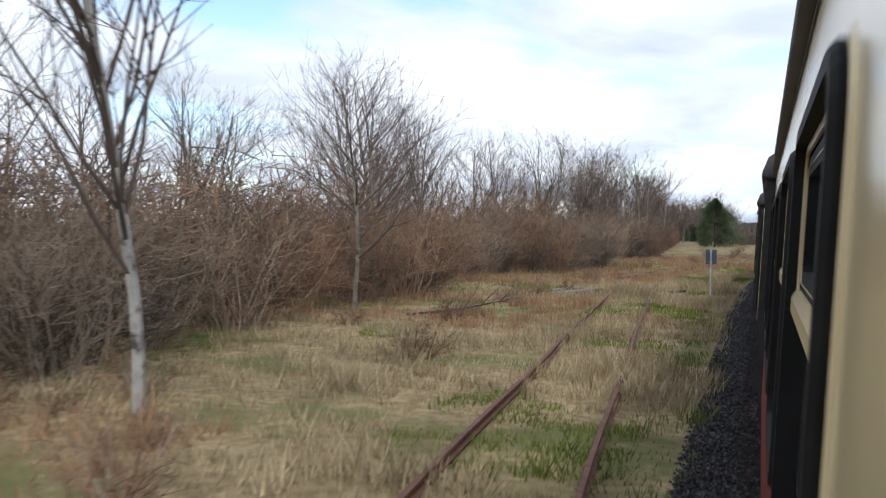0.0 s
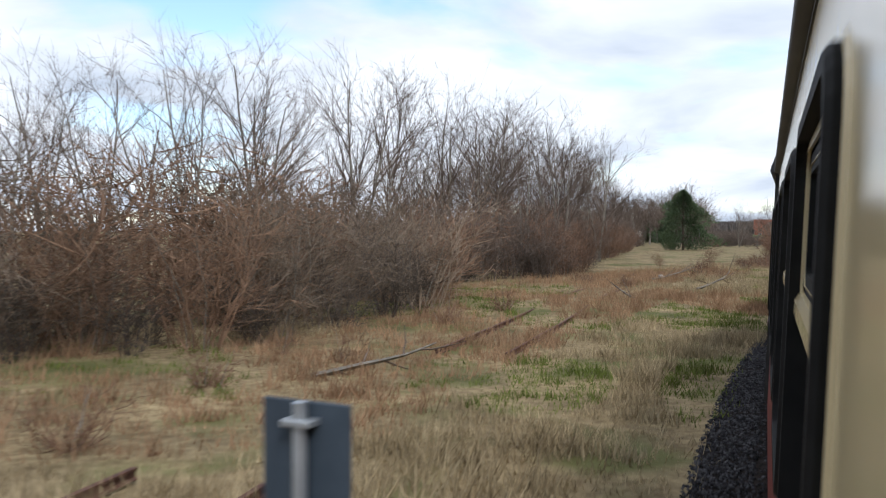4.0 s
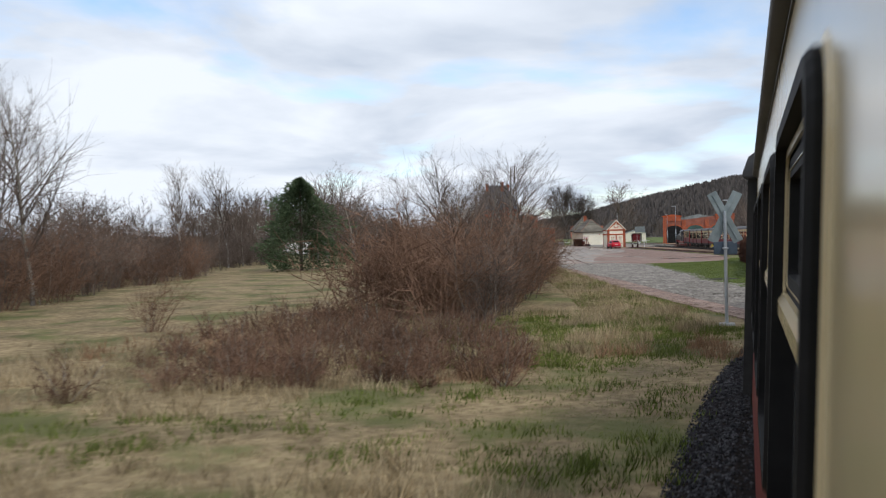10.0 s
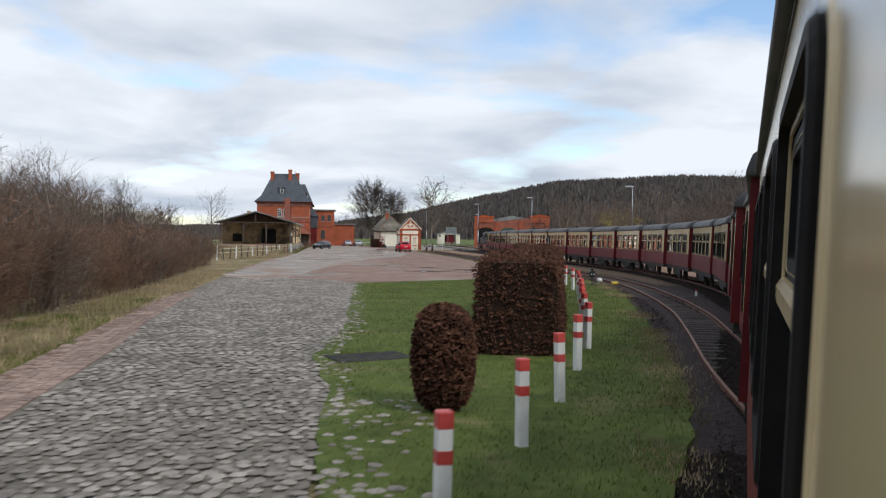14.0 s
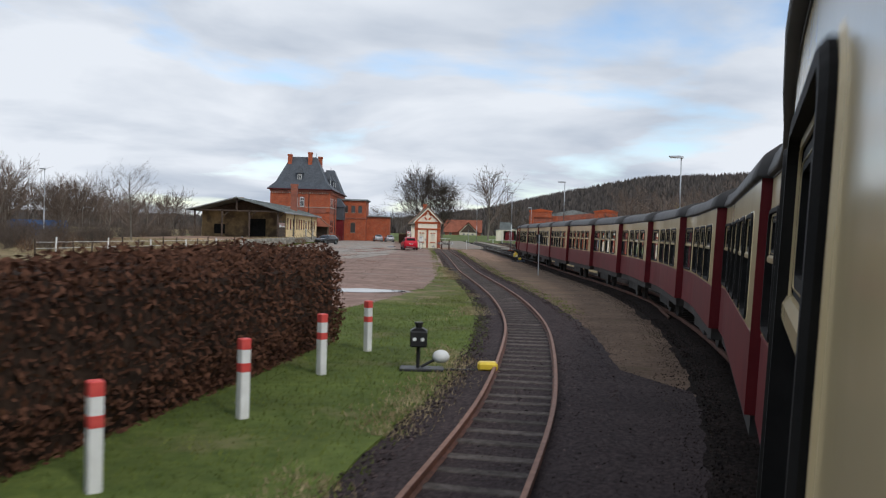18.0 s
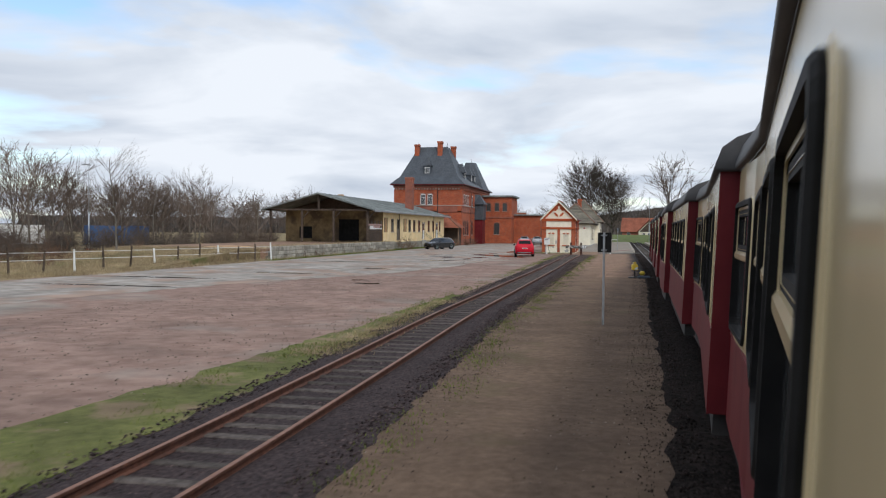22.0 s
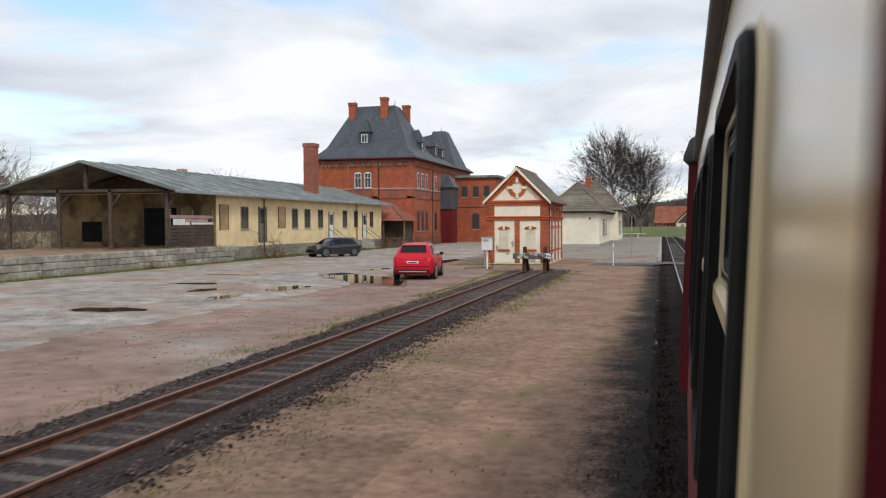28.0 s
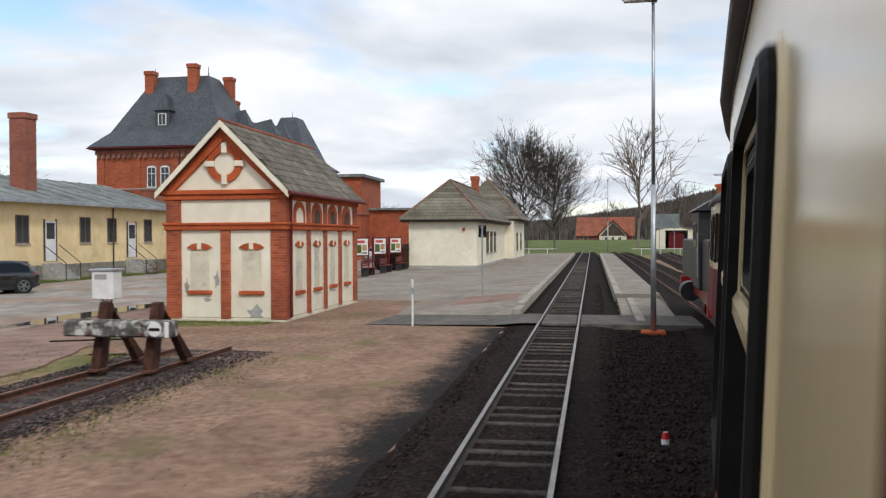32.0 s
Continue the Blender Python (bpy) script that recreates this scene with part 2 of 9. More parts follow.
M = {
    "meadow": mat("meadow", (0.155, 0.108, 0.056), (0.33, 0.255, 0.14), 5.0, 0.95, bump=1.0, fine=10, big=0.3, third=(0.125, 0.122, 0.045), third_at=0.56, patch=0.35),
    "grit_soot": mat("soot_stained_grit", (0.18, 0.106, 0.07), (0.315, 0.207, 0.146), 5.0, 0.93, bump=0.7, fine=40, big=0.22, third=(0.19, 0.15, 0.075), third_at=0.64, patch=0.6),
    "grass_green": mat("grass_green", (0.06, 0.086, 0.018), (0.108, 0.135, 0.032), 4.0, 0.95, bump=0.8, fine=20, third=(0.15, 0.14, 0.06), third_at=0.62, patch=0.5),
    "yard": mat("red_gravel", (0.195, 0.122, 0.096), (0.30, 0.205, 0.165), 2.2, 0.92, bump=0.5, fine=45, big=0.22, third=(0.27, 0.235, 0.20), third_at=0.6, patch=0.13),
    "asphalt": mat("old_asphalt", (0.22, 0.195, 0.17), (0.38, 0.345, 0.305), 1.6, 0.88, bump=0.4, fine=60, big=0.25, third=(0.30, 0.215, 0.168), third_at=0.54, patch=0.25),
    "new_asphalt": mat("dark_asphalt", (0.032, 0.0305, 0.03), (0.062, 0.059, 0.057), 6.0, 0.95, bump=0.4, fine=90, spec=0.1),
    "dirt": mat("brown_grit", (0.16, 0.098, 0.066), (0.34, 0.225, 0.158), 7.0, 0.95, bump=1.0, fine=26, big=0.25, third=(0.19, 0.15, 0.075), third_at=0.64, patch=0.6),
    "dirt_dark": mat("dark_mossy_grit", (0.16, 0.098, 0.066), (0.34, 0.225, 0.158), 7.0, 0.95, bump=1.0, fine=26, big=0.25, third=(0.19, 0.15, 0.075), third_at=0.64, patch=0.6),
    "moss": mat("mossy_verge", (0.08, 0.09, 0.025), (0.15, 0.15, 0.05), 4.0, 0.95, bump=0.7, fine=25, big=0.3, third=(0.20, 0.15, 0.09), third_at=0.56, patch=0.9),
    "lane_bed": mat("earth_joints", (0.14, 0.122, 0.10), (0.23, 0.205, 0.17), 6.0, 0.95, bump=0.6, fine=40),
    "sleeper_dark": mat("sooty_sleeper", (0.03, 0.026, 0.023), (0.12, 0.105, 0.092), 9.0, 0.9, bump=0.6, fine=30, vary=0.3),
    "ballast": mat("ballast", (0.015, 0.0105, 0.0105), (0.062, 0.044, 0.0435), 16.0, 0.9, bump=1.0, fine=22, big=0.2, spread=0.14),
    "ballast_dark": mat("sooty_ballast", (0.0065, 0.0048, 0.0042), (0.03, 0.0225, 0.0195), 16.0, 0.95, bump=1.0, fine=18, big=0.3, spread=0.12, spec=0.06),
    "stone_bits": mat("ballast_stone", (0.02, 0.0142, 0.0145), (0.085, 0.062, 0.061), 9.0, 0.9, bump=0.3, island=0.75, spec=0.15),
    "pebble_dull": mat("dull_stone", (0.07, 0.052, 0.045), (0.19, 0.15, 0.13), 9.0, 0.9, bump=0.2, island=0.5),
    "crumb": mat("earth_crumb", (0.035, 0.026, 0.016), (0.085, 0.062, 0.036), 9.0, 0.95, bump=0.3, island=0.5),
    "pebble": mat("pebble", (0.10, 0.075, 0.06), (0.30, 0.25, 0.21), 9.0, 0.9, bump=0.2, island=0.6),
    "stone_dark": mat("sooty_stone", (0.01, 0.0078, 0.007), (0.055, 0.042, 0.037), 9.0, 0.95, bump=0.3, island=0.75, spec=0.06),
    "stone_grey": mat("grey_line_stone", (0.02, 0.019, 0.0205), (0.085, 0.08, 0.083), 9.0, 0.95, bump=0.3, island=0.7, spec=0.08),
    "rust": mat("rusty_rail", (0.065, 0.027, 0.018), (0.165, 0.07, 0.043), 12.0, 0.75, 0.2, bump=0.3),
    "rail_top": mat("worn_rail", (0.20, 0.18, 0.165), (0.34, 0.32, 0.30), 8.0, 0.42, 0.8, bump=0.1),
    "rail_worn": mat("rust_polished_rail", (0.15, 0.066, 0.04), (0.27, 0.14, 0.09), 9.0, 0.62, 0.15, bump=0.15),
    "sleeper": mat("weathered_sleeper", (0.045, 0.037, 0.033), (0.12, 0.102, 0.09), 9.0, 0.9, bump=0.6, fine=30, vary=0.3),
    "cobble": mat("cobble", (0.165, 0.146, 0.126), (0.26, 0.237, 0.208), 9.0, 0.95, bump=0.3, fine=30, vary=0.3, island=0.35, spec=0.05),
    "red_brick_paving": mat("brick_paving", (0.235, 0.16, 0.128), (0.35, 0.26, 0.215), 7.0, 0.92, bump=0.4, island=0.25),
    "brick": brickwork("red_brick", (0.29, 0.052, 0.02), (0.44, 0.105, 0.036), (0.30, 0.15, 0.095)),
    "brick_dark": brickwork("dark_brick", (0.25, 0.075, 0.045), (0.33, 0.11, 0.065), (0.18, 0.10, 0.08)),
    "brick_plain": mat("red_brick_trim", (0.37, 0.07, 0.026), (0.46, 0.115, 0.042), 14.0, 0.85, bump=0.3),
    "cream": mat("cream_plaster", (0.74, 0.675, 0.53), (0.82, 0.77, 0.635), 2.0, 0.9, bump=0.25, fine=60, big=0.08, third=(0.68, 0.62, 0.49), third_at=0.68, patch=0.9),
    "cream_old": mat("old_cream_plaster", (0.60, 0.545, 0.42), (0.72, 0.66, 0.52), 3.0, 0.92, bump=0.4, fine=40, big=0.15, third=(0.46, 0.43, 0.37), third_at=0.62, patch=1.6),
    "pink_board": mat("faded_pink_board", (0.34, 0.20, 0.18), (0.46, 0.33, 0.30), 6.0, 0.85, bump=0.2),
    "yellow": mat("yellow_plaster", (0.75, 0.565, 0.30), (0.85, 0.68, 0.41), 1.4, 0.92, bump=0.3, fine=50, big=0.1, third=(0.63, 0.50, 0.31), third_at=0.66, patch=0.5),
    "slate": mat("slate", (0.028, 0.035, 0.045), (0.075, 0.085, 0.10), 5.0, 0.55, bump=0.5, fine=12, big=0.25),
    # stained yellow plaster, its colour darkened for the shade under the canopy
    "shaded_yellow": mat("dirty_old_plaster", (0.20, 0.135, 0.07), (0.33, 0.235, 0.12), 1.4, 0.95, bump=0.4, fine=40, big=0.3, third=(0.12, 0.085, 0.055), third_at=0.55, patch=0.6),
    "felt": mat("bitumen_roof", (0.11, 0.125, 0.12), (0.24, 0.26, 0.25), 1.2, 0.8, bump=0.3, fine=20, big=0.3),
    "tile_grey": mat("grey_roof_tile", (0.10, 0.09, 0.07), (0.19, 0.17, 0.135), 7.0, 0.88, bump=0.5, fine=30, vary=0.28, island=0.2),
    "tile_brown": mat("brown_roof_tile", (0.15, 0.085, 0.06), (0.24, 0.15, 0.11), 5.0, 0.88, bump=0.4, fine=20),
    "tile_red": mat("red_roof_tile", (0.17, 0.055, 0.034), (0.26, 0.098, 0.06), 3.0, 0.85, bump=0.4, fine=15, vary=0.15, island=0.12),
    "wood_dark": mat("dark_timber", (0.045, 0.033, 0.026), (0.12, 0.09, 0.07), 5.0, 0.85, bump=0.4, fine=25),
    "wood_brown": mat("brown_window_frame", (0.13, 0.08, 0.048), (0.21, 0.135, 0.085), 5.0, 0.7, bump=0.2),
    "buffer_timber": mat("tarred_timber", (0.03, 0.014, 0.01), (0.085, 0.038, 0.025), 7.0, 0.85, bump=0.5, fine=30, vary=0.2),
    "beam_timber": mat("flaking_beam", (0.055, 0.05, 0.045), (0.17, 0.155, 0.14), 7.0, 0.9, bump=0.6, fine=25, third=(0.55, 0.54, 0.50), third_at=0.57, patch=4.5),
    "wood_grey": mat("grey_timber", (0.14, 0.125, 0.105), (0.28, 0.255, 0.22), 5.0, 0.9, bump=0.4, fine=25, vary=0.2),
    "wood_tan": mat("tan_board", (0.36, 0.21, 0.10), (0.48, 0.30, 0.15), 3.0, 0.8, bump=0.2),
    "bark": mat("bark", (0.12, 0.105, 0.085), (0.25, 0.225, 0.19), 6.0, 0.95, bump=0.5, fine=30, vary=0.2),
    "twig": mat("twig", (0.085, 0.064, 0.05), (0.175, 0.135, 0.11), 1.5, 0.95, bump=0, vary=0.25),
    "twig_pale": mat("pale_twig", (0.14, 0.104, 0.076), (0.285, 0.22, 0.163), 1.5, 0.95, bump=0, vary=0.25, island=0.2),
    "twig_russet": mat("russet_twig", (0.16, 0.094, 0.06), (0.295, 0.185, 0.12), 1.5, 0.95, bump=0, vary=0.25, island=0.2),
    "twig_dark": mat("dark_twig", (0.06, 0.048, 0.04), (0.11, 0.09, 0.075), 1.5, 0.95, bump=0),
    "twig_red": mat("reddish_twig", (0.115, 0.066, 0.043), (0.215, 0.13, 0.085), 1.5, 0.95, bump=0, vary=0.25, island=0.2),
    "birch": mat("birch_bark", (0.30, 0.285, 0.26), (0.46, 0.44, 0.41), 6.0, 0.85, bump=0.3, third=(0.09, 0.08, 0.07), third_at=0.58, patch=3.0),
    "willow_twig": mat("willow_twig", (0.24, 0.19, 0.06), (0.36, 0.29, 0.10), 1.5, 0.95, bump=0),
    "needles": mat("pine_needles", (0.045, 0.075, 0.036), (0.14, 0.18, 0.095), 3.0, 0.9, bump=0, island=0.35),
    "hedge_leaf": mat("brown_beech_leaf", (0.042, 0.018, 0.011), (0.105, 0.048, 0.028), 3.0, 0.9, bump=0, island=0.45),
    "hedge_core": mat("hedge_twigs", (0.02, 0.012, 0.008), (0.05, 0.03, 0.02), 9.0, 0.95, bump=0.8, fine=10),
    "straw": mat("dry_grass", (0.215, 0.16, 0.09), (0.42, 0.34, 0.21), 0.8, 0.95, bump=0, big=0.25, island=0.35),
    "straw_red": mat("red_brown_weeds", (0.22, 0.13, 0.075), (0.36, 0.23, 0.135), 0.8, 0.95, bump=0, big=0.2, island=0.28),
    "blade": mat("green_blade", (0.08, 0.108, 0.018), (0.16, 0.185, 0.044), 0.8, 0.9, bump=0, big=0.2, island=0.4),
    "cream_paint": mat("glossy_cream_paint", (0.57, 0.455, 0.26), (0.62, 0.50, 0.29), 1.3, 0.17, bump=0.02, fine=6, big=0.08),
    "maroon": mat("maroon_paint", (0.11, 0.010, 0.014), (0.15, 0.017, 0.02), 2.0, 0.5, bump=0.02, fine=6, big=0.12, spec=0.2),
    "bright_red": mat("red_paint", (0.36, 0.012, 0.012), (0.42, 0.02, 0.018), 2.0, 0.3, bump=0.0, big=0.08, coat=0.4),
    "rubber": mat("black_rubber", (0.008, 0.0075, 0.0075), (0.016, 0.015, 0.014), 8.0, 0.7, bump=0.1, spec=0.15),
    "roof_grey": mat("coach_roof", (0.04, 0.038, 0.038), (0.085, 0.08, 0.078), 2.0, 0.6, bump=0.1),
    "black_metal": mat("black_metal", (0.014, 0.014, 0.015), (0.035, 0.034, 0.034), 4.0, 0.45, 0.2, bump=0.1),
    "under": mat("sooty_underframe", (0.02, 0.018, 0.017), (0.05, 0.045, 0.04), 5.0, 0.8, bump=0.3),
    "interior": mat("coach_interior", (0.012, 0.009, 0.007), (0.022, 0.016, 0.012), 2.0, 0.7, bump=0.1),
    "steel": mat("galvanised_steel", (0.36, 0.38, 0.40), (0.50, 0.52, 0.54), 5.0, 0.45, 0.7, bump=0.1),
    "grey_back": mat("grey_sign_back", (0.16, 0.19, 0.19), (0.24, 0.27, 0.265), 4.0, 0.6, 0.3, bump=0.1),
    "dark_blue_grey": mat("blue_grey_paint", (0.035, 0.05, 0.07), (0.06, 0.08, 0.105), 4.0, 0.5, bump=0.1),
    "white": mat("white_paint", (0.66, 0.66, 0.64), (0.80, 0.80, 0.78), 4.0, 0.6, bump=0.1, big=0.1),
    "sign_red": mat("red_band", (0.50, 0.05, 0.045), (0.60, 0.09, 0.075), 6.0, 0.5, bump=0.05),
    "sign_yellow": mat("yellow_paint", (0.72, 0.50, 0.03), (0.82, 0.60, 0.06), 5.0, 0.45, bump=0.1),
    "kerb_grey": mat("worn_kerb", (0.26, 0.235, 0.195), (0.39, 0.355, 0.30), 3.0, 0.9, bump=0.3, big=0.15),
    "crossing_grey": mat("trodden_crossing", (0.085, 0.078, 0.07), (0.15, 0.138, 0.122), 3.0, 0.9, bump=0.4, fine=50, big=0.25),
    "concrete": mat("concrete", (0.30, 0.29, 0.27), (0.44, 0.43, 0.40), 3.0, 0.9, bump=0.3, big=0.15),
    "paving": mat("grey_paving", (0.20, 0.176, 0.146), (0.305, 0.272, 0.23), 2.5, 0.92, bump=0.3, big=0.18, third=(0.24, 0.185, 0.145), third_at=0.6, patch=0.3),
    "stone": mat("quarry_stone", (0.22, 0.20, 0.165), (0.40, 0.375, 0.32), 3.0, 0.92, bump=0.5, fine=14, vary=0.25, island=0.2),
    "water": mat("puddle_water", (0.03, 0.026, 0.022), (0.045, 0.04, 0.034), 2.0, 0.015, bump=0.0, spec=1.0),
    "wet": mat("wet_gravel", (0.10, 0.066, 0.05), (0.16, 0.11, 0.088), 3.0, 0.35, bump=0.3, fine=40),
    "car_red": mat("car_red_paint", (0.50, 0.006, 0.022), (0.55, 0.008, 0.026), 2.0, 0.35, 0.0, bump=0, big=0.03, coat=0.12, spec=0.25),
    "car_black": mat("car_black_paint", (0.010, 0.011, 0.013), (0.016, 0.017, 0.02), 2.0, 0.15, 0.2, bump=0, big=0.05, coat=1.0),
    "car_grey": mat("car_grey_paint", (0.42, 0.43, 0.45), (0.47, 0.48, 0.5), 2.0, 0.25, 0.5, bump=0, big=0.03, coat=1.0),
    "tyre": mat("tyre", (0.012, 0.012, 0.012), (0.028, 0.027, 0.026), 8.0, 0.85, bump=0.2),
    "car_glass": glass("dark_glass", (0.012, 0.014, 0.016), 0.03, 0.1, 1.3),
    "pane": glass("window_glass", (0.82, 0.86, 0.86), 0.02, 0.95, 1.22),
    "pane_dark": glass("building_glass", (0.07, 0.075, 0.08), 0.06, 0.3),
    "container_blue": mat("blue_container_paint", (0.03, 0.075, 0.19), (0.05, 0.11, 0.25), 2.0, 0.5, bump=0.1, big=0.2),
    "door_green": mat("green_gate", (0.025, 0.07, 0.06), (0.045, 0.10, 0.085), 3.0, 0.6, bump=0.2),
    # near-black for coal, and for the shade inside openings drawn as flat panels
    "soot": mat("sooty_opening", (0.008, 0.008, 0.008), (0.02, 0.019, 0.018), 3.0, 0.9, bump=0.2),
    "lamp_red": mat("red_lens", (0.45, 0.01, 0.012), (0.55, 0.02, 0.02), 6.0, 0.2, bump=0),
    "hill": mat("winter_wood", (0.095, 0.082, 0.073), (0.135, 0.118, 0.105), 0.12, 0.95, bump=0.6, fine=0.5, big=0.3),
    "hill_tree": mat("winter_crowns", (0.075, 0.066, 0.06), (0.115, 0.10, 0.09), 0.3, 0.95, bump=0, island=0.14),
    "field": mat("green_field", (0.085, 0.115, 0.032), (0.135, 0.16, 0.055), 0.3, 0.95, bump=0.4, fine=3.0),
}


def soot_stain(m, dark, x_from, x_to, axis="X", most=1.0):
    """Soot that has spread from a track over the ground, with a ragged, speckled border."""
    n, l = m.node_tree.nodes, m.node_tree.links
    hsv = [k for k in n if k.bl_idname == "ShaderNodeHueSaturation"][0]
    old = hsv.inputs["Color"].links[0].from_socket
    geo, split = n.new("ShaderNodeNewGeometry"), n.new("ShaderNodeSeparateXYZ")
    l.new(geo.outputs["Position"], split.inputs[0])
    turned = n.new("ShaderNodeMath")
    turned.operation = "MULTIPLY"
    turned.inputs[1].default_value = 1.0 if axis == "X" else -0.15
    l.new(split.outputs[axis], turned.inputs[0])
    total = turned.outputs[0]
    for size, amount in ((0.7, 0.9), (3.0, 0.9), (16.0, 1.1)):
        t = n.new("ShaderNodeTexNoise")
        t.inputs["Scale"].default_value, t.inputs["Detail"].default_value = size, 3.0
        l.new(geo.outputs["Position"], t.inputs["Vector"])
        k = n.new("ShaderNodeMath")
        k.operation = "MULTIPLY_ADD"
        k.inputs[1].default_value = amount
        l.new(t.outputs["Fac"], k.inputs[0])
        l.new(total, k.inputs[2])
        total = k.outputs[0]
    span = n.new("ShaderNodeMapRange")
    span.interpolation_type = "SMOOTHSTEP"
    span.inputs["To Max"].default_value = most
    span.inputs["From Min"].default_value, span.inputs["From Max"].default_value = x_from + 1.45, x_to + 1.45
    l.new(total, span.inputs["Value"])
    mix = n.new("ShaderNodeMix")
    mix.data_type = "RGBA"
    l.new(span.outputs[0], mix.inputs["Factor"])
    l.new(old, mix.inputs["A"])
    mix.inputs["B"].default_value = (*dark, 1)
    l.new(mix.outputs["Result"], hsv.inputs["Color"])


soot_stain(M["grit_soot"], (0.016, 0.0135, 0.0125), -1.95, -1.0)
soot_stain(M["dirt_dark"], (0.075, 0.054, 0.036), -4.4, 2.0, "Y", 0.7)


# ---- mesh helpers ----
class Build:
    """Collects vertices and faces of one part."""

    def __init__(self):
        self.v, self.f = [], []

    def add(self, verts, faces):
        k = len(self.v)
        self.v.extend(tuple(p) for p in verts)
        self.f.extend(tuple(k + i for i in face) for face in faces)
        return self

    def box(self, x0, x1, y0, y1, z0, z1, c=0.0):
        """A box; c: chamfer of its edges."""
        if c <= 0:
            v = [(x, y, z) for z in (z0, z1) for y in (y0, y1) for x in (x0, x1)]
            return self.add(v, [(0, 2, 3, 1), (4, 5, 7, 6), (0, 1, 5, 4), (2, 6, 7, 3), (0, 4, 6, 2), (1, 3, 7, 5)])
        c = min(c, 0.45 * (x1 - x0), 0.45 * (y1 - y0), 0.45 * (z1 - z0))
        b = bmesh.new()
        bmesh.ops.create_cube(b, size=1.0, matrix=Matrix.LocRotScale(((x0 + x1) / 2, (y0 + y1) / 2, (z0 + z1) / 2), None, (x1 - x0, y1 - y0, z1 - z0)))
        bmesh.ops.bevel(b, geom=b.edges[:], offset=c, segments=1, affect="EDGES")
        b.verts.index_update()
        self.add([p.co for p in b.verts], [[p.index for p in face.verts] for face in b.faces])
        b.free()
        return self

    def tube(self, p, q, r0, r1=None, n=10, caps=True):
        p, q = Vector(p), Vector(q)
        r1 = r0 if r1 is None else r1
        d = (q - p).normalized()
        s = d.orthogonal().normalized()
        t = d.cross(s)
        v = [c + r * (math.cos(a) * s + math.sin(a) * t) for c, r in ((p, r0), (q, r1)) for a in (2 * math.pi * k / n for k in range(n))]
        f = [(k, (k + 1) % n, n + (k + 1) % n, n + k) for k in range(n)]
        if caps:
            f += [tuple(range(n - 1, -1, -1)), tuple(range(n, 2 * n))]
        return self.add(v, f)

    def prism(self, outline, depth):
        """An outline of points (x, y, z), pushed by the vector depth."""
        n, d = len(outline), Vector(depth)
        v = [Vector(p) for p in outline] + [Vector(p) + d for p in outline]
        return self.add(v, [tuple(range(n - 1, -1, -1)), tuple(range(n, 2 * n))] + [(k, (k + 1) % n, n + (k + 1) % n, n + k) for k in range(n)])

    def ball(self, c, r, n=10, m=6, squash=(1, 1, 1)):
        v = [(c[0], c[1], c[2] - r * squash[2])]
        for i in range(1, m):
            e = -math.pi / 2 + math.pi * i / m
            v += [(c[0] + r * squash[0] * math.cos(e) * math.cos(2 * math.pi * k / n), c[1] + r * squash[1] * math.cos(e) * math.sin(2 * math.pi * k / n), c[2] + r * squash[2] * math.sin(e)) for k in range(n)]
        v.append((c[0], c[1], c[2] + r * squash[2]))
        f = [(0, 1 + (k + 1) % n, 1 + k) for k in range(n)]
        for i in range(m - 2):
            f += [(1 + i * n + k, 1 + i * n + (k + 1) % n, 1 + (i + 1) * n + (k + 1) % n, 1 + (i + 1) * n + k) for k in range(n)]
        top = len(v) - 1
        f += [(top, top - n + k, top - n + (k + 1) % n) for k in range(n)]
        return self.add(v, f)

    def quad(self, a, b, c, d):
        return self.add([a, b, c, d], [(0, 1, 2, 3)])

    def mesh(self, name, material, smooth=False):
        me = bpy.data.meshes.new(name)
        me.from_pydata([tuple(p) for p in self.v], [], self.f)
        me.materials.append(M[material] if isinstance(material, str) else material)
        if smooth:
            me.polygons.foreach_set("use_smooth", [True] * len(me.polygons))
        me.update()
        return me


def part(name, built, material, parent=None, label="", smooth=False, fix=True):
    """One mesh object under a thing or a part. Normals are made to point outwards."""
    me = built if isinstance(built, bpy.types.Mesh) else built.mesh(name, material, smooth)
    if fix and not isinstance(built, bpy.types.Mesh) and len(me.polygons) < 6000:
        b = bmesh.new()
        b.from_mesh(me)
        bmesh.ops.recalc_face_normals(b, faces=b.faces[:])
        b.to_mesh(me)
        b.free()
    ob = new(name, me)
    if parent:
        ob.parent = parent
    if label:
        ob["label"] = label
    return ob


def thing(name, label, category, at=(0, 0, 0), turn=0.0, group="", kind=""):
    ob = new(name)
    ob.matrix_basis = pose(*at, 0, 0, turn)
    ob.empty_display_size = 0.2
    return tagged(ob, label, category, group, kind)


def structure(name, built, material, label, smooth=False, fix=True):
    return tagged(part(name, built, material, None, "", smooth, fix), label, "", "", "structure")


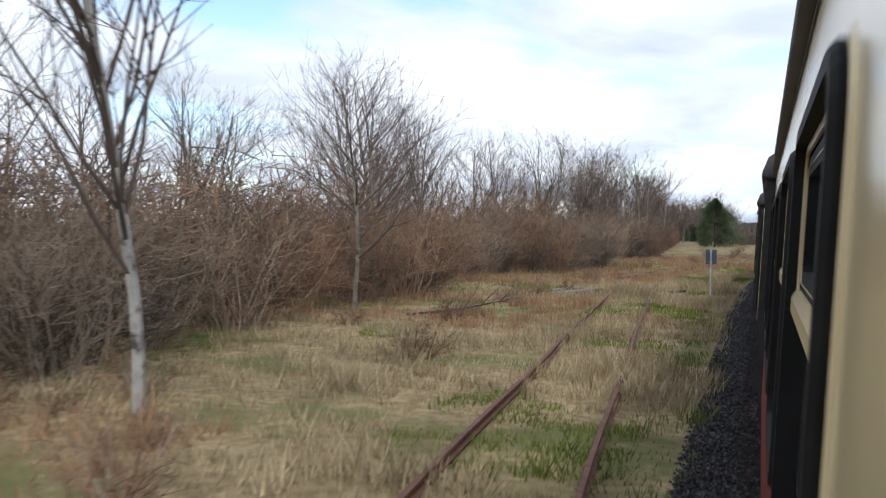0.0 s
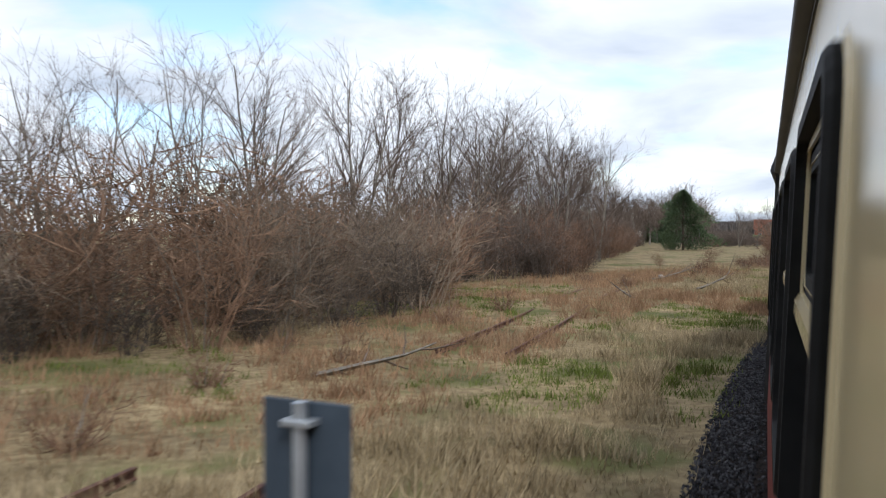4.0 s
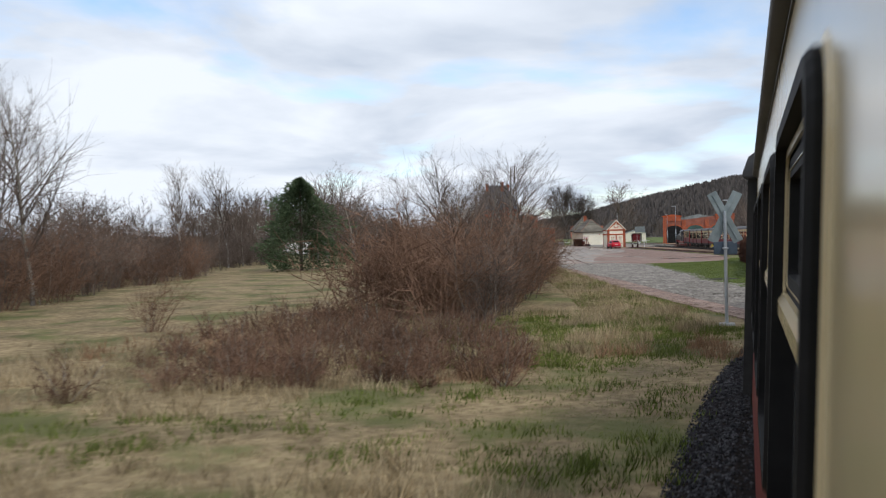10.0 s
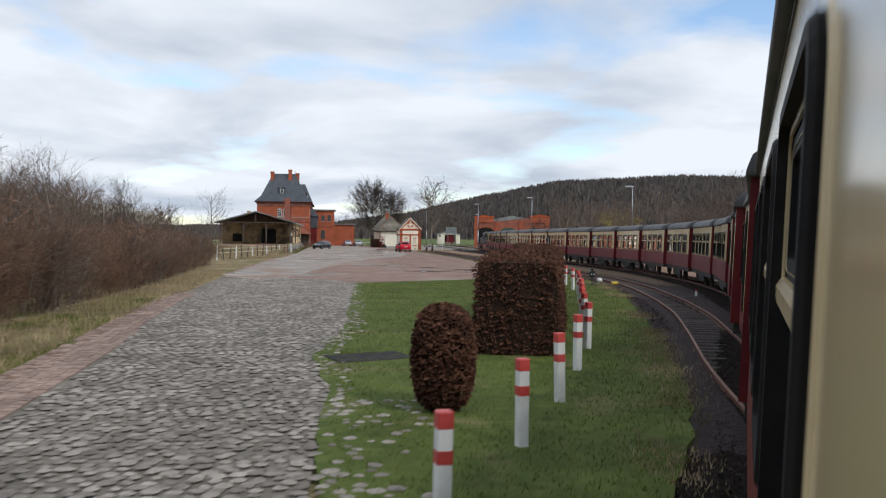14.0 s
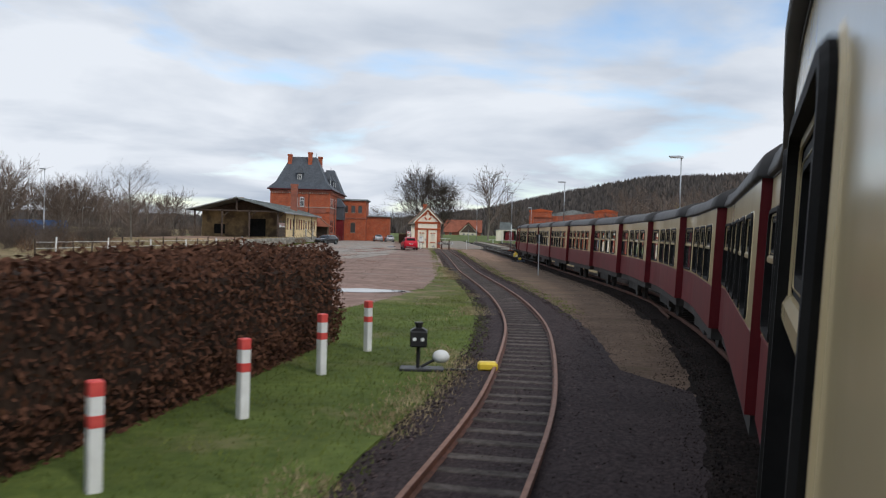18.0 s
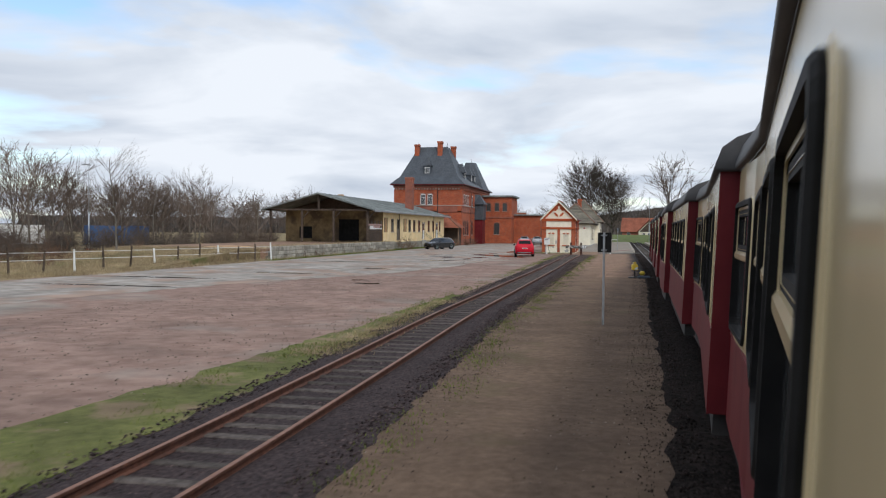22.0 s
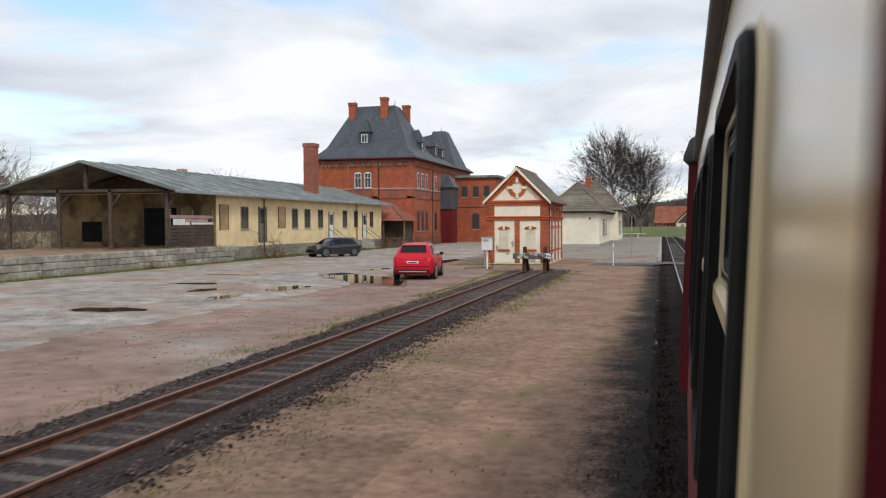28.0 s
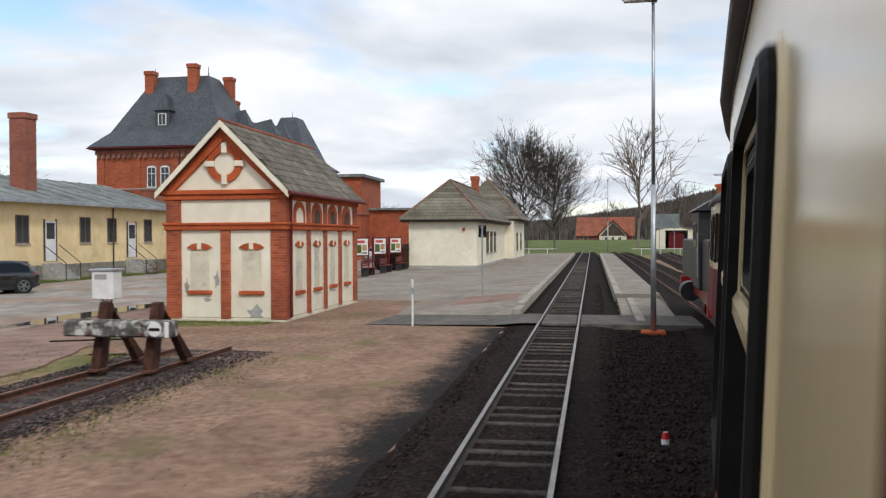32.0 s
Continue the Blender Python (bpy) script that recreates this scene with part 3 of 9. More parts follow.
def spline(points, u):
    """A smooth curve through the points, by their number."""
    n = len(points)
    i = max(0, min(n - 2, int(math.floor(u))))
    t = u - i
    p1, p2 = points[i], points[i + 1]
    p0 = points[i - 1] if i else tuple(2 * a - b for a, b in zip(p1, p2))
    p3 = points[i + 2] if i + 2 < n else tuple(2 * b - a for a, b in zip(p1, p2))
    at = [0.5 * (2 * b + (c - a) * t + (2 * a - 5 * b + 4 * c - d) * t * t + (3 * b - a - 3 * c + d) * t ** 3) for a, b, c, d in zip(p0, p1, p2, p3)]
    to = [0.5 * ((c - a) + 2 * (2 * a - 5 * b + 4 * c - d) * t + 3 * (3 * b - a - 3 * c + d) * t * t) for a, b, c, d in zip(p0, p1, p2, p3)]
    k = math.hypot(*to) or 1.0
    return at, (to[0] / k, to[1] / k)


def sweep(points, step=1.0):
    """Even stations along a curve: a list of (x, y, dx, dy, s)."""
    out, s, last, nxt = [], 0.0, None, 0.0
    for k in range((len(points) - 1) * 60 + 1):
        (x, y), (dx, dy) = spline(points, k / 60)
        if last:
            s += math.hypot(x - last[0], y - last[1])
        last = (x, y)
        if s >= nxt - 1e-6:
            out.append((x, y, dx, dy, s))
            nxt += step
    return out


def ribbon(points, profile, step=1.5, start=0.0, end=1e9):
    """A profile of (lateral to the right, z) swept along a curve."""
    b = Build()
    rows = [r for r in sweep(points, step) if start <= r[4] <= end]
    m = len(profile)
    v = [(x + dy * w, y - dx * w, z) for x, y, dx, dy, s in rows for w, z in profile]
    f = [(i * m + j, i * m + j + 1, (i + 1) * m + j + 1, (i + 1) * m + j) for i in range(len(rows) - 1) for j in range(m - 1)]
    return b.add(v, f)


# ---- ground ----
# the line along which the coach sides stand: one knot a second of the ride, then the way into the station
SIDE = [(-37.32, -205.19), (-37.78, -196.94), (-38.24, -188.82), (-38.65, -180.87), (-39.03, -173.09), (-39.21, -165.31), (-39.16, -157.51), (-38.66, -149.72), (-37.71, -141.95), (-36.29, -134.17), (-34.36, -126.35),
        (-32.23, -118.51), (-29.66, -110.81), (-26.47, -103.51), (-22.93, -96.52), (-19.46, -89.57), (-16.12, -82.62), (-12.77, -75.73), (-9.54, -68.88), (-6.88, -62.0), (-4.8, -54.98), (-3.26, -47.91), (-2.18, -40.86),
        (-1.52, -33.8), (-1.22, -26.56), (-1.16, -19.05), (-1.04, -11.31), (-0.85, -3.47), (-0.71, 4.28), (-0.62, 11.72), (-0.11, 18.71), (0.63, 25.21), (1.44, 31.58)]
SIDE += [(2.55, 39.3), (3.5, 47.0), (4.0, 55.0), (4.12, 63.0), (4.12, 72.0)]
# bearing of the coach side at each knot, degrees to the right of straight ahead
HEAD = [-2.6, -2.33, -2.4, -2.18, -1.02, 0.57, 2.51, 6.06, 9.34, 13.02, 16.03, 20.7, 24.63, 26.91, 27.1, 27.45, 26.07, 24.85, 21.25, 17.84, 14.39, 10.99, 7.63, 4.36, 1.35, 0.35, 0.65, 0.45, 1.5, 5.25, 7.07, 7.29, 7.13, 8, 5.5, 2, 0.2, 0]
HALF, GAP, LEAN = 1.15, 0.085, 0.04


def side(u, lat=0.0):
    """A place on the line at knot u, lat metres to its right, and the direction there."""
    (x, y), (dx, dy) = spline(SIDE, u)
    return x + dy * lat, y - dx * lat, dx, dy


OWN = [side(-0.0 if k == 0 else k, GAP + HALF)[:2] for k in range(len(SIDE))]
first_dir = side(0)[2:]
OWN = [(OWN[0][0] - first_dir[0] * 40, OWN[0][1] - first_dir[1] * 40)] + OWN + [(5.38, 90.0), (5.38, 130.0), (5.0, 175.0), (4.0, 230.0)]
SIDING = [(-18.5, -90.6), (-17.1, -86.6), (-15.6, -82.0), (-13.6, -76.5), (-11.85, -71.5), (-10.85, -68.1), (-10.1, -65.4), (-9.33, -62.2), (-8.15, -56.8), (-7.17, -50.0), (-6.72, -45.0), (-6.5, -39.0), (-6.5, -33.0), (-6.63, -26.0), (-6.82, -17.0), (-6.8, -5.0), (-6.76, 12.0), (-6.84, 28.0), (-6.82, 40.0), (-6.8, 48.8)]
MAIN = [(0.53, 4.0), (0.53, 12.0), (0.53, 30.0), (0.53, 60.0), (0.53, 100.0), (0.53, 150.0), (0.53, 235.0)]
OLD = [(-38.9, -203.5), (-39.97, -197.3), (-40.93, -190.4), (-41.75, -185.0), (-42.7, -178.0), (-43.7, -171.0), (-44.2, -167.0), (-44.7, -163.0)]
SHED_A = [(-1.7, -44.0), (0.4, -33.0), (2.6, -22.0), (5.2, -8.0), (8.0, 12.0), (11.5, 40.0), (15.0, 75.0), (18.3, 118.0)]
SHED_B = [(1.2, -30.0), (5.0, -18.0), (9.6, -4.0), (13.5, 15.0), (18.0, 45.0), (22.0, 80.0), (24.6, 118.0)]
SHED_C = [(34.0, -45.0), (24.0, -28.0), (15.6, -12.0), (12.0, 6.0), (10.0, 28.0), (9.0, 60.0), (9.2, 100.0), (11.0, 150.0), (15.0, 178.0)]


def near_line(x, y):
    best = 1e9
    for a, b in OWN:
        best = min(best, math.hypot(x - a, y - b))
    return best


def lift(x, y):
    """Uneven meadow beside the line; flat in the station yard."""
    if y > -60 or y < -260 or x > 20:
        return 0.0
    away = max(0.0, min(1.0, (near_line(x, y) - 4.0) / 6.0))
    yard = max(0.0, min(1.0, (-95.0 - y) / 10.0)) if x > -31 else 1.0
    return away * yard * (0.16 * noise.noise((x * 0.12, y * 0.12, 0.3)) + 0.07 * noise.noise((x * 0.5, y * 0.5, 1.3)) + 0.03)


GROUND_Z = -0.16


def lines(fine_from, fine_to, step, reach):
    inner = [fine_from + step * k for k in range(int((fine_to - fine_from) / step) + 1)]
    lo, hi, d = [], [], step
    a, b = inner[0], inner[-1]
    while a > -reach or b < reach:
        d *= 1.6
        a, b = a - d, b + d
        lo.append(max(a, -reach))
        hi.append(min(b, reach))
    return sorted(set(lo + inner + hi))


gx, gy = lines(-66, 6, 1.5, 3000.0), lines(-225, 60, 1.5, 3000.0)
gb = Build()
gb.v = [(x, y, GROUND_Z + lift(x, y)) for y in gy for x in gx]
w = len(gx)
gb.f = [(j * w + i, j * w + i + 1, (j + 1) * w + i + 1, (j + 1) * w + i) for j in range(len(gy) - 1) for i in range(w - 1)]
structure("ground", gb, "meadow", "uneven winter meadow of dry grass with green patches", True, False)


def area(name, outline, z, material, label, rag=0.0):
    """A flat zone of the ground, by its outline; rag makes the border wander."""
    if rag:
        fine = []
        for (x0, y0), (x1, y1) in zip(outline, outline[1:] + outline[:1]):
            n = max(1, int(math.hypot(x1 - x0, y1 - y0) / 0.45))
            for k in range(n):
                x, y = x0 + (x1 - x0) * k / n, y0 + (y1 - y0) * k / n
                fine.append((x + rag * (noise.noise((x * 0.9, y * 0.9, 3.1)) + 0.6 * noise.noise((x * 2.6, y * 2.6, 5.2))), y + rag * noise.noise((x * 0.9, y * 0.9, 8.7))))
        outline = fine
    n = len(outline)
    b = Build().add([(x, y, z) for x, y in outline], [tuple(range(n))])
    me = b.mesh(name, material)
    t = bmesh.new()
    t.from_mesh(me)
    bmesh.ops.triangulate(t, faces=t.faces[:])
    for face in t.faces:
        if face.normal.z < 0:
            face.normal_flip()
    if rag:
        rim = [e for e in t.edges if e.is_boundary]
        down = bmesh.ops.extrude_edge_only(t, edges=rim)["geom"]
        for ob in down:
            if isinstance(ob, bmesh.types.BMVert):
                ob.co.z -= 0.07
    t.to_mesh(me)
    t.free()
    return tagged(new(name, me), label, "", "", "structure")


area("yard", [(-29.6, -42), (-21.5, -54), (-14.5, -48.8), (-12.9, -45.6), (-10.4, -39.6), (-8.2, -30), (-7.9, -12), (-8.2, 20), (-9.0, 46), (-11.4, 54.5), (-11.4, 62), (-12.6, 63), (-13, 110), (-28, 128), (-28, 90), (-28.8, 55), (-29.2, 10)], -0.118, "yard", "reddish gravel station yard with potholes", 0.2)
area("asphalt_road", [(-29.4, -46), (-26, -50), (-23.5, -30), (-19.5, -8), (-15, 5), (-13.2, 17), (-13.0, 33), (-14, 55), (-15, 80), (-16, 120), (-26, 128), (-27.6, 92), (-28.4, 55), (-28.7, 10)], -0.112, "asphalt", "worn grey asphalt strip in the station yard", 0.5)
area("lawn", [(-23.2, -94.6), (-23.0, -83), (-23.3, -79.3), (-22.6, -74), (-21.8, -52.6), (-14.6, -48.4), (-12.9, -45.3), (-11.2, -40.5), (-7.75, -41.5), (-8.2, -48), (-9.1, -55), (-10.45, -61), (-12.3, -67.5), (-14.6, -75.5), (-17.0, -83), (-18.35, -86.2), (-19.7, -88.9), (-22.2, -94.9)], -0.105, "grass_green", "mown green lawn beside the track", 0.12)
area("mossy_verge", [(-11.2, -40.6), (-9.9, -34), (-9.15, -29), (-9.05, -25), (-8.7, -20), (-8.75, -15), (-8.5, -9), (-7.95, -9.5), (-7.9, -16), (-7.8, -20), (-7.7, -25), (-7.65, -30), (-7.65, -35), (-7.7, -41.6)], -0.106, "moss", "mossy grass verge beside the siding", 0.25)
area("mossy_grit", [(-6.4, -61.5), (-4.1, -54), (-2.4, -44), (-1.5, -36), (-0.8, -28), (-0.3, -20), (-0.15, -4), (-0.1, 10), (0.2, 20), (0.3, 34), (-6.9, 34), (-6.5, 20), (-6.3, 12), (-5.7, -5), (-5.5, -26), (-5.7, -38), (-6.3, -46), (-6.6, -50), (-7.4, -58)], -0.12, "dirt_dark", "dark mossy grit between the tracks")
area("grit_strip", [(-20.0, -94.0), (-11.9, -80.2), (-9.4, -72), (-6.6, -62), (-4.2, -53), (-2.6, -44), (-1.6, -36), (-0.9, -28), (-0.4, -20), (-0.2, -4), (-0.1, 10), (0.5, 24), (4.0, 38), (4.0, 54.4), (-4.3, 54.6), (-4.0, 57.8), (-4.6, 64.0), (-7.2, 64.0), (-11.2, 62.6), (-11.5, 54.8), (-9.2, 48), (-7.6, 48.4), (-7.0, 28), (-6.4, 12), (-5.8, -5), (-5.6, -26), (-5.8, -38), (-6.5, -46), (-8.1, -56), (-10.1, -66), (-12.6, -74)], -0.123, "dirt", "brown grit strip between the tracks")
area("ballast_fan", [(-18.3, -91.5), (-11.0, -78.0), (-8.7, -70.5), (-6.6, -62), (-5.2, -55.5), (-6.0, -53.0), (-6.9, -56.5), (-8.0, -60), (-10.4, -67.5), (-13.4, -76)], -0.117, "ballast", "purple-brown ballast between the diverging tracks")
area("sooty_grit", [(-3.4, 6), (-3.4, 54.3), (-0.9, 54.3), (-0.8, 6)], -0.1195, "grit_soot", "sooty black grit beside the platform track")
area("sooty_ballast_strip", [(1.6, 22), (4.2, 38), (4.2, 54.3), (1.7, 54.3)], -0.117, "ballast_dark", "sooty ballast between two tracks")
area("shed_verge_grass", [(-29.3, 19), (-28.15, 19), (-28.0, 40), (-28.0, 60), (-27.8, 92), (-29.85, 92), (-29.85, 56.2), (-28.9, 56)], -0.104, "grass_green", "thin green grass along the loading dock")
area("grit_shed_side", [(-0.2, -52), (0.9, -40), (2.0, -26), (3.2, -10), (5.0, 10), (7.0, 40), (7.2, 80), (7.6, 120), (40, 126), (40, 60), (38, 10), (30, -30), (16, -50)], -0.14, "dirt", "brown grit between the shed tracks")
area("approach_lane", [(-26.85, -102.2), (-23.15, -94.75), (-23.3, -94), (-23.0, -83), (-23.3, -79.3), (-22.6, -74), (-21.8, -52), (-26.2, -46), (-29.5, -40), (-28.9, -66), (-27.9, -86), (-27.5, -92), (-27.0, -98)], -0.135, "lane_bed", "bed of the cobbled lane", )
area("crossing", [(-27.85, -104.3), (-26.91, -102.32), (-23.08, -94.67), (-21.6, -95.5), (-18.5, -97), (-20.5, -101), (-23.6, -106.4), (-26.6, -106.0)], -0.05, "new_asphalt", "dark asphalt level crossing")


# ---- tracks ----
def rail_profile(off):
    return [(off - 0.055, -0.118), (off - 0.055, -0.108), (off - 0.012, -0.095), (off - 0.010, -0.04), (off - 0.032, -0.03), (off - 0.032, -0.004), (off - 0.026, 0.0), (off + 0.026, 0.0), (off + 0.032, -0.004), (off + 0.032, -0.03), (off + 0.010, -0.04), (off + 0.012, -0.095), (off + 0.055, -0.108), (off + 0.055, -0.118)]


sleeper_mesh = Build().box(-0.9, 0.9, -0.10, 0.10, -0.16, 0.0, 0.02).mesh("sleeper", "sleeper")
sooty_mesh = Build().box(-0.9, 0.9, -0.065, 0.065, -0.16, 0.008, 0.015).mesh("sleeper", "sleeper_dark")


def track(name, label, points, start=0.0, end=1e9, bed="ballast", wide=1.55, sleepers=True, shine=False, near=None, spacing=0.67, gauge=0.53, drop=0.0, sink=0.0, wide_right=None, wood="sleeper", taper=None, worn="rail_top"):
    """A metre-gauge track: bed, two rails, sleepers. near: the stretch whose sleepers are single pieces."""
    t = thing(name, label, "railway track")
    if bed:
        half = [(gauge - 0.05, -0.118), (gauge + 0.09, -0.078), (1.0, -0.078), (1.15, -0.09), (1.3, -0.105), (1.45, -0.12), (1.6, -0.135), (1.75, -0.15), (1.95, -0.185)]
        cols = [(-w, z) for w, z in reversed(half)] + half
        verts, rows = [], sweep(points, 0.4 if name != "loop_track" else 1.5)
        for x, y, dx, dy, s in rows:
            right = (wide_right(y) if wide_right else wide) - 1.4
            low = 0.25 * max(0.0, min(1.0, (taper - y - 1.0) / -1.4)) if taper else 0.0
            for k, (w, z) in enumerate(cols):
                at = w + (right if w > 0.9 else (1.4 - wide if w < -0.9 else 0.0))
                px, py = x + dy * at, y - dx * at
                rough = 0.008 * noise.noise((px * 1.1, py * 1.1, 2.0)) + 0.014 * noise.noise((px * 3.3, py * 3.3, 7.0)) if abs(w) > 1.0 else 0.0
                verts.append((px, py, z - drop + rough - low))
        m = len(cols)
        quads = [(i * m + j, i * m + j + 1, (i + 1) * m + j + 1, (i + 1) * m + j) for i in range(len(rows) - 1) for j in range(m - 1)]
        tagged(part("ballast_bed", Build().add(verts, quads), bed, t, "", True), kind="stuff")
    for off in (-gauge, gauge):
        part("rail", ribbon(points, [(w, z - sink) for w, z in rail_profile(off)], 0.75, start, end), "under" if shine else "rust", t, "sooty steel rail" if shine else "rusty steel rail")
        if shine or worn != "rail_top":
            part("running_surface", ribbon(points, [(off - 0.027, 0.002), (off + 0.027, 0.002)], 0.75, start, end), worn, t, "worn rail head")
    if sleepers:
        rest, rng = Build(), random.Random(len(points))
        for x, y, dx, dy, s in sweep(points, spacing):
            if not start <= s <= end:
                continue
            m = Matrix.Translation((x, y, -0.104 + rng.uniform(-0.006, 0.004))) @ Matrix.Rotation(math.atan2(-dx, dy) + rng.uniform(-0.02, 0.02), 4, "Z")
            if near and near[0] <= y <= near[1]:
                ob = new("sleeper", sleeper_mesh if wood == "sleeper" else sooty_mesh)
                ob.parent, ob.matrix_basis = t, m
            else:
                v = [m @ Vector(p) for p in ((-0.9, -0.10, 0), (0.9, -0.10, 0), (0.9, 0.10, 0), (-0.9, 0.10, 0))]
                rest.quad(*v)
        if rest.f:
            tagged(part("far_sleepers", rest, wood, t), kind="stuff")
    return t


track("main_track", "metre-gauge running track on dark ballast under the train", OWN, bed="ballast_dark", wide=1.5, sleepers=False, drop=0.006)
track("siding_track", "rusty metre-gauge siding curving to a buffer stop", SIDING, near=(-75, 48), worn="rail_worn", spacing=0.6, wide=1.2, wide_right=lambda y: float(np.interp(y, [-60, -20, 5, 30], [1.7, 1.4, 1.15, 1.05])), taper=48.4)
track("platform_track", "metre-gauge platform track with bright rails on sooty ballast", MAIN, bed="ballast_dark", wide=1.35, shine=True, near=(5, 110), wood="sleeper_dark")
track("abandoned_track", "rusty abandoned rails half sunk in grass", OLD, start=0.5, end=38.0, bed=None, sleepers=False, gauge=0.75)
track("far_abandoned_track", "overgrown rusty rails lying in the meadow", [(-44.9, -157), (-45.2, -152), (-45.6, -147), (-46.0, -143), (-46.2, -138), (-45.8, -133)], bed=None, sleepers=False, gauge=0.75, sink=0.06)
track("shed_track", "sooty track leading to the engine shed", SHED_A, bed="ballast_dark", wide=1.3)
track("shed_track", "sooty track leading to the engine shed", SHED_B, bed="ballast_dark", wide=1.3)
track("loop_track", "sooty outer loop track", SHED_C, bed="ballast_dark", wide=1.3)


# ---- the train ----
def seg(i):
    a, b = SIDE[i], SIDE[i + 1]
    return math.hypot(b[0] - a[0], b[1] - a[1])


LEN = [seg(i) for i in range(len(SIDE) - 1)]
CUM = [0.0]
for d in LEN:
    CUM.append(CUM[-1] + d)


def along(d):
    """Knot number at d metres along the coach-side line."""
    for i, a in enumerate(LEN):
        if d <= CUM[i + 1] or i == len(LEN) - 1:
            return i + (d - CUM[i]) / a


CUT = 0.42
# each coach end stands a little further back than the front of the next
STEP, WIDE_STEP = 0.08, 0.15


def overshoot(i):
    """How far right of the next knot a straight run from knot i would pass."""
    a, (x0, y0), (x1, y1) = radians(HEAD[i]), SIDE[i], SIDE[i + 1]
    return (y1 - y0) * math.sin(a) - (x1 - x0) * math.cos(a)


# how far each piece runs straight on from its knot: all the way where that leads clear of the next one
STRAIGHT = [99.0 if k < len(LEN) and 0.02 < overshoot(k) <= WIDE_STEP else 5.2 if k < len(LEN) and overshoot(k) > WIDE_STEP else (2.0 if k in (15, 16, 17, 18, 25, 26, 27) else 3.4) for k in range(len(SIDE))]


def on(d, lat, z):
    """A place on the train side, d metres along it; the sides lean in a little towards the roof."""
    i = len(LEN) - 1
    for k in range(len(LEN)):
        if d <= CUM[k + 1] + 0.35:
            i = k
            break
    a, b = radians(HEAD[i]), radians(HEAD[i + 1])
    (x0, y0), (x1, y1) = SIDE[i], SIDE[i + 1]
    step = WIDE_STEP if overshoot(i) > WIDE_STEP else STEP
    x1, y1 = x1 + step * math.cos(b), y1 - step * math.sin(b)
    run, stiff = d - CUM[i], STRAIGHT[i]
    if run <= stiff:
        x, y, dx, dy = x0 + math.sin(a) * run, y0 + math.cos(a) * run, math.sin(a), math.cos(a)
    else:
        x0, y0, n = x0 + math.sin(a) * stiff, y0 + math.cos(a) * stiff, LEN[i] - stiff
        t = (run - stiff) / n
        h = (2 * t ** 3 - 3 * t * t + 1, (t ** 3 - 2 * t * t + t) * n, 3 * t * t - 2 * t ** 3, (t ** 3 - t * t) * n)
        g = (6 * t * t - 6 * t, (3 * t * t - 4 * t + 1) * n, 6 * t - 6 * t * t, (3 * t * t - 2 * t) * n)
        x, y = h[0] * x0 + h[1] * math.sin(a) + h[2] * x1 + h[3] * math.sin(b), h[0] * y0 + h[1] * math.cos(a) + h[2] * y1 + h[3] * math.cos(b)
        dx, dy = g[0] * x0 + g[1] * math.sin(a) + g[2] * x1 + g[3] * math.sin(b), g[0] * y0 + g[1] * math.cos(a) + g[2] * y1 + g[3] * math.cos(b)
    m = math.hypot(dx, dy)
    lat += LEAN * (min(z, 2.9) - 2.35)
    return (x + dy / m * lat, y - dx / m * lat, z)


def wall(b, d0, d1, z0, z1, lat, step=0.7):
    """A sheet of the coach side between two stations."""
    n = max(1, int(math.ceil((d1 - d0) / step)))
    for k in range(n):
        a, c = d0 + (d1 - d0) * k / n, d0 + (d1 - d0) * (k + 1) / n
        b.quad(on(a, lat, z0), on(c, lat, z0), on(c, lat, z1), on(a, lat, z1))


def loft(b, d0, d1, section, step=1.2, close=False, caps=False):
    """A section of (lat, z) drawn along the coach from d0 to d1."""
    n = max(1, int(math.ceil((d1 - d0) / step)))
    m = len(section)
    v = [on(d0 + (d1 - d0) * k / n, a, z) for k in range(n + 1) for a, z in section]
    f = [(k * m + j, k * m + (j + 1) % m, (k + 1) * m + (j + 1) % m, (k + 1) * m + j) for k in range(n) for j in range(m if close else m - 1)]
    if caps:
        f += [tuple(range(m)), tuple(range(n * m, n * m + m))]
    b.add(v, f)


def rounded(d0, d1, z0, z1, r, n=5):
    out = []
    for cx, cz, a in ((d1 - r, z1 - r, 0), (d0 + r, z1 - r, 90), (d0 + r, z0 + r, 180), (d1 - r, z0 + r, 270)):
        out += [(cx + r * math.cos(radians(a + 90 * k / n)), cz + r * math.sin(radians(a + 90 * k / n))) for k in range(n + 1)]
    return out


def ring(d0, d1, z0, z1, wide, r, lat_out, lat_in):
    """A rounded frame standing proud of the side."""
    outer, inner = rounded(d0, d1, z0, z1, r), rounded(d0 + wide, d1 - wide, z0 + wide, z1 - wide, max(0.02, r - wide))
    n, b = len(outer), Build()
    # four loops: outer back, outer front (rounded over), inner front, inner back
    lip = 0.012
    mid = rounded(d0 + lip, d1 - lip, z0 + lip, z1 - lip, max(0.02, r - lip))
    loops = [(outer, lat_in), (outer, lat_out + 0.01), (mid, lat_out), (inner, lat_out), (inner, lat_in)]
    b.v = [on(d, lat, z) for loop, lat in loops for d, z in loop]
    b.f = [(k * n + j, k * n + (j + 1) % n, (k + 1) * n + (j + 1) % n, (k + 1) * n + j) for k in range(len(loops) - 1) for j in range(n)]
    return b


SILL, TOP, SPLIT, BELT, EAVE = 1.585, 2.60, 2.23, 1.535, 2.875


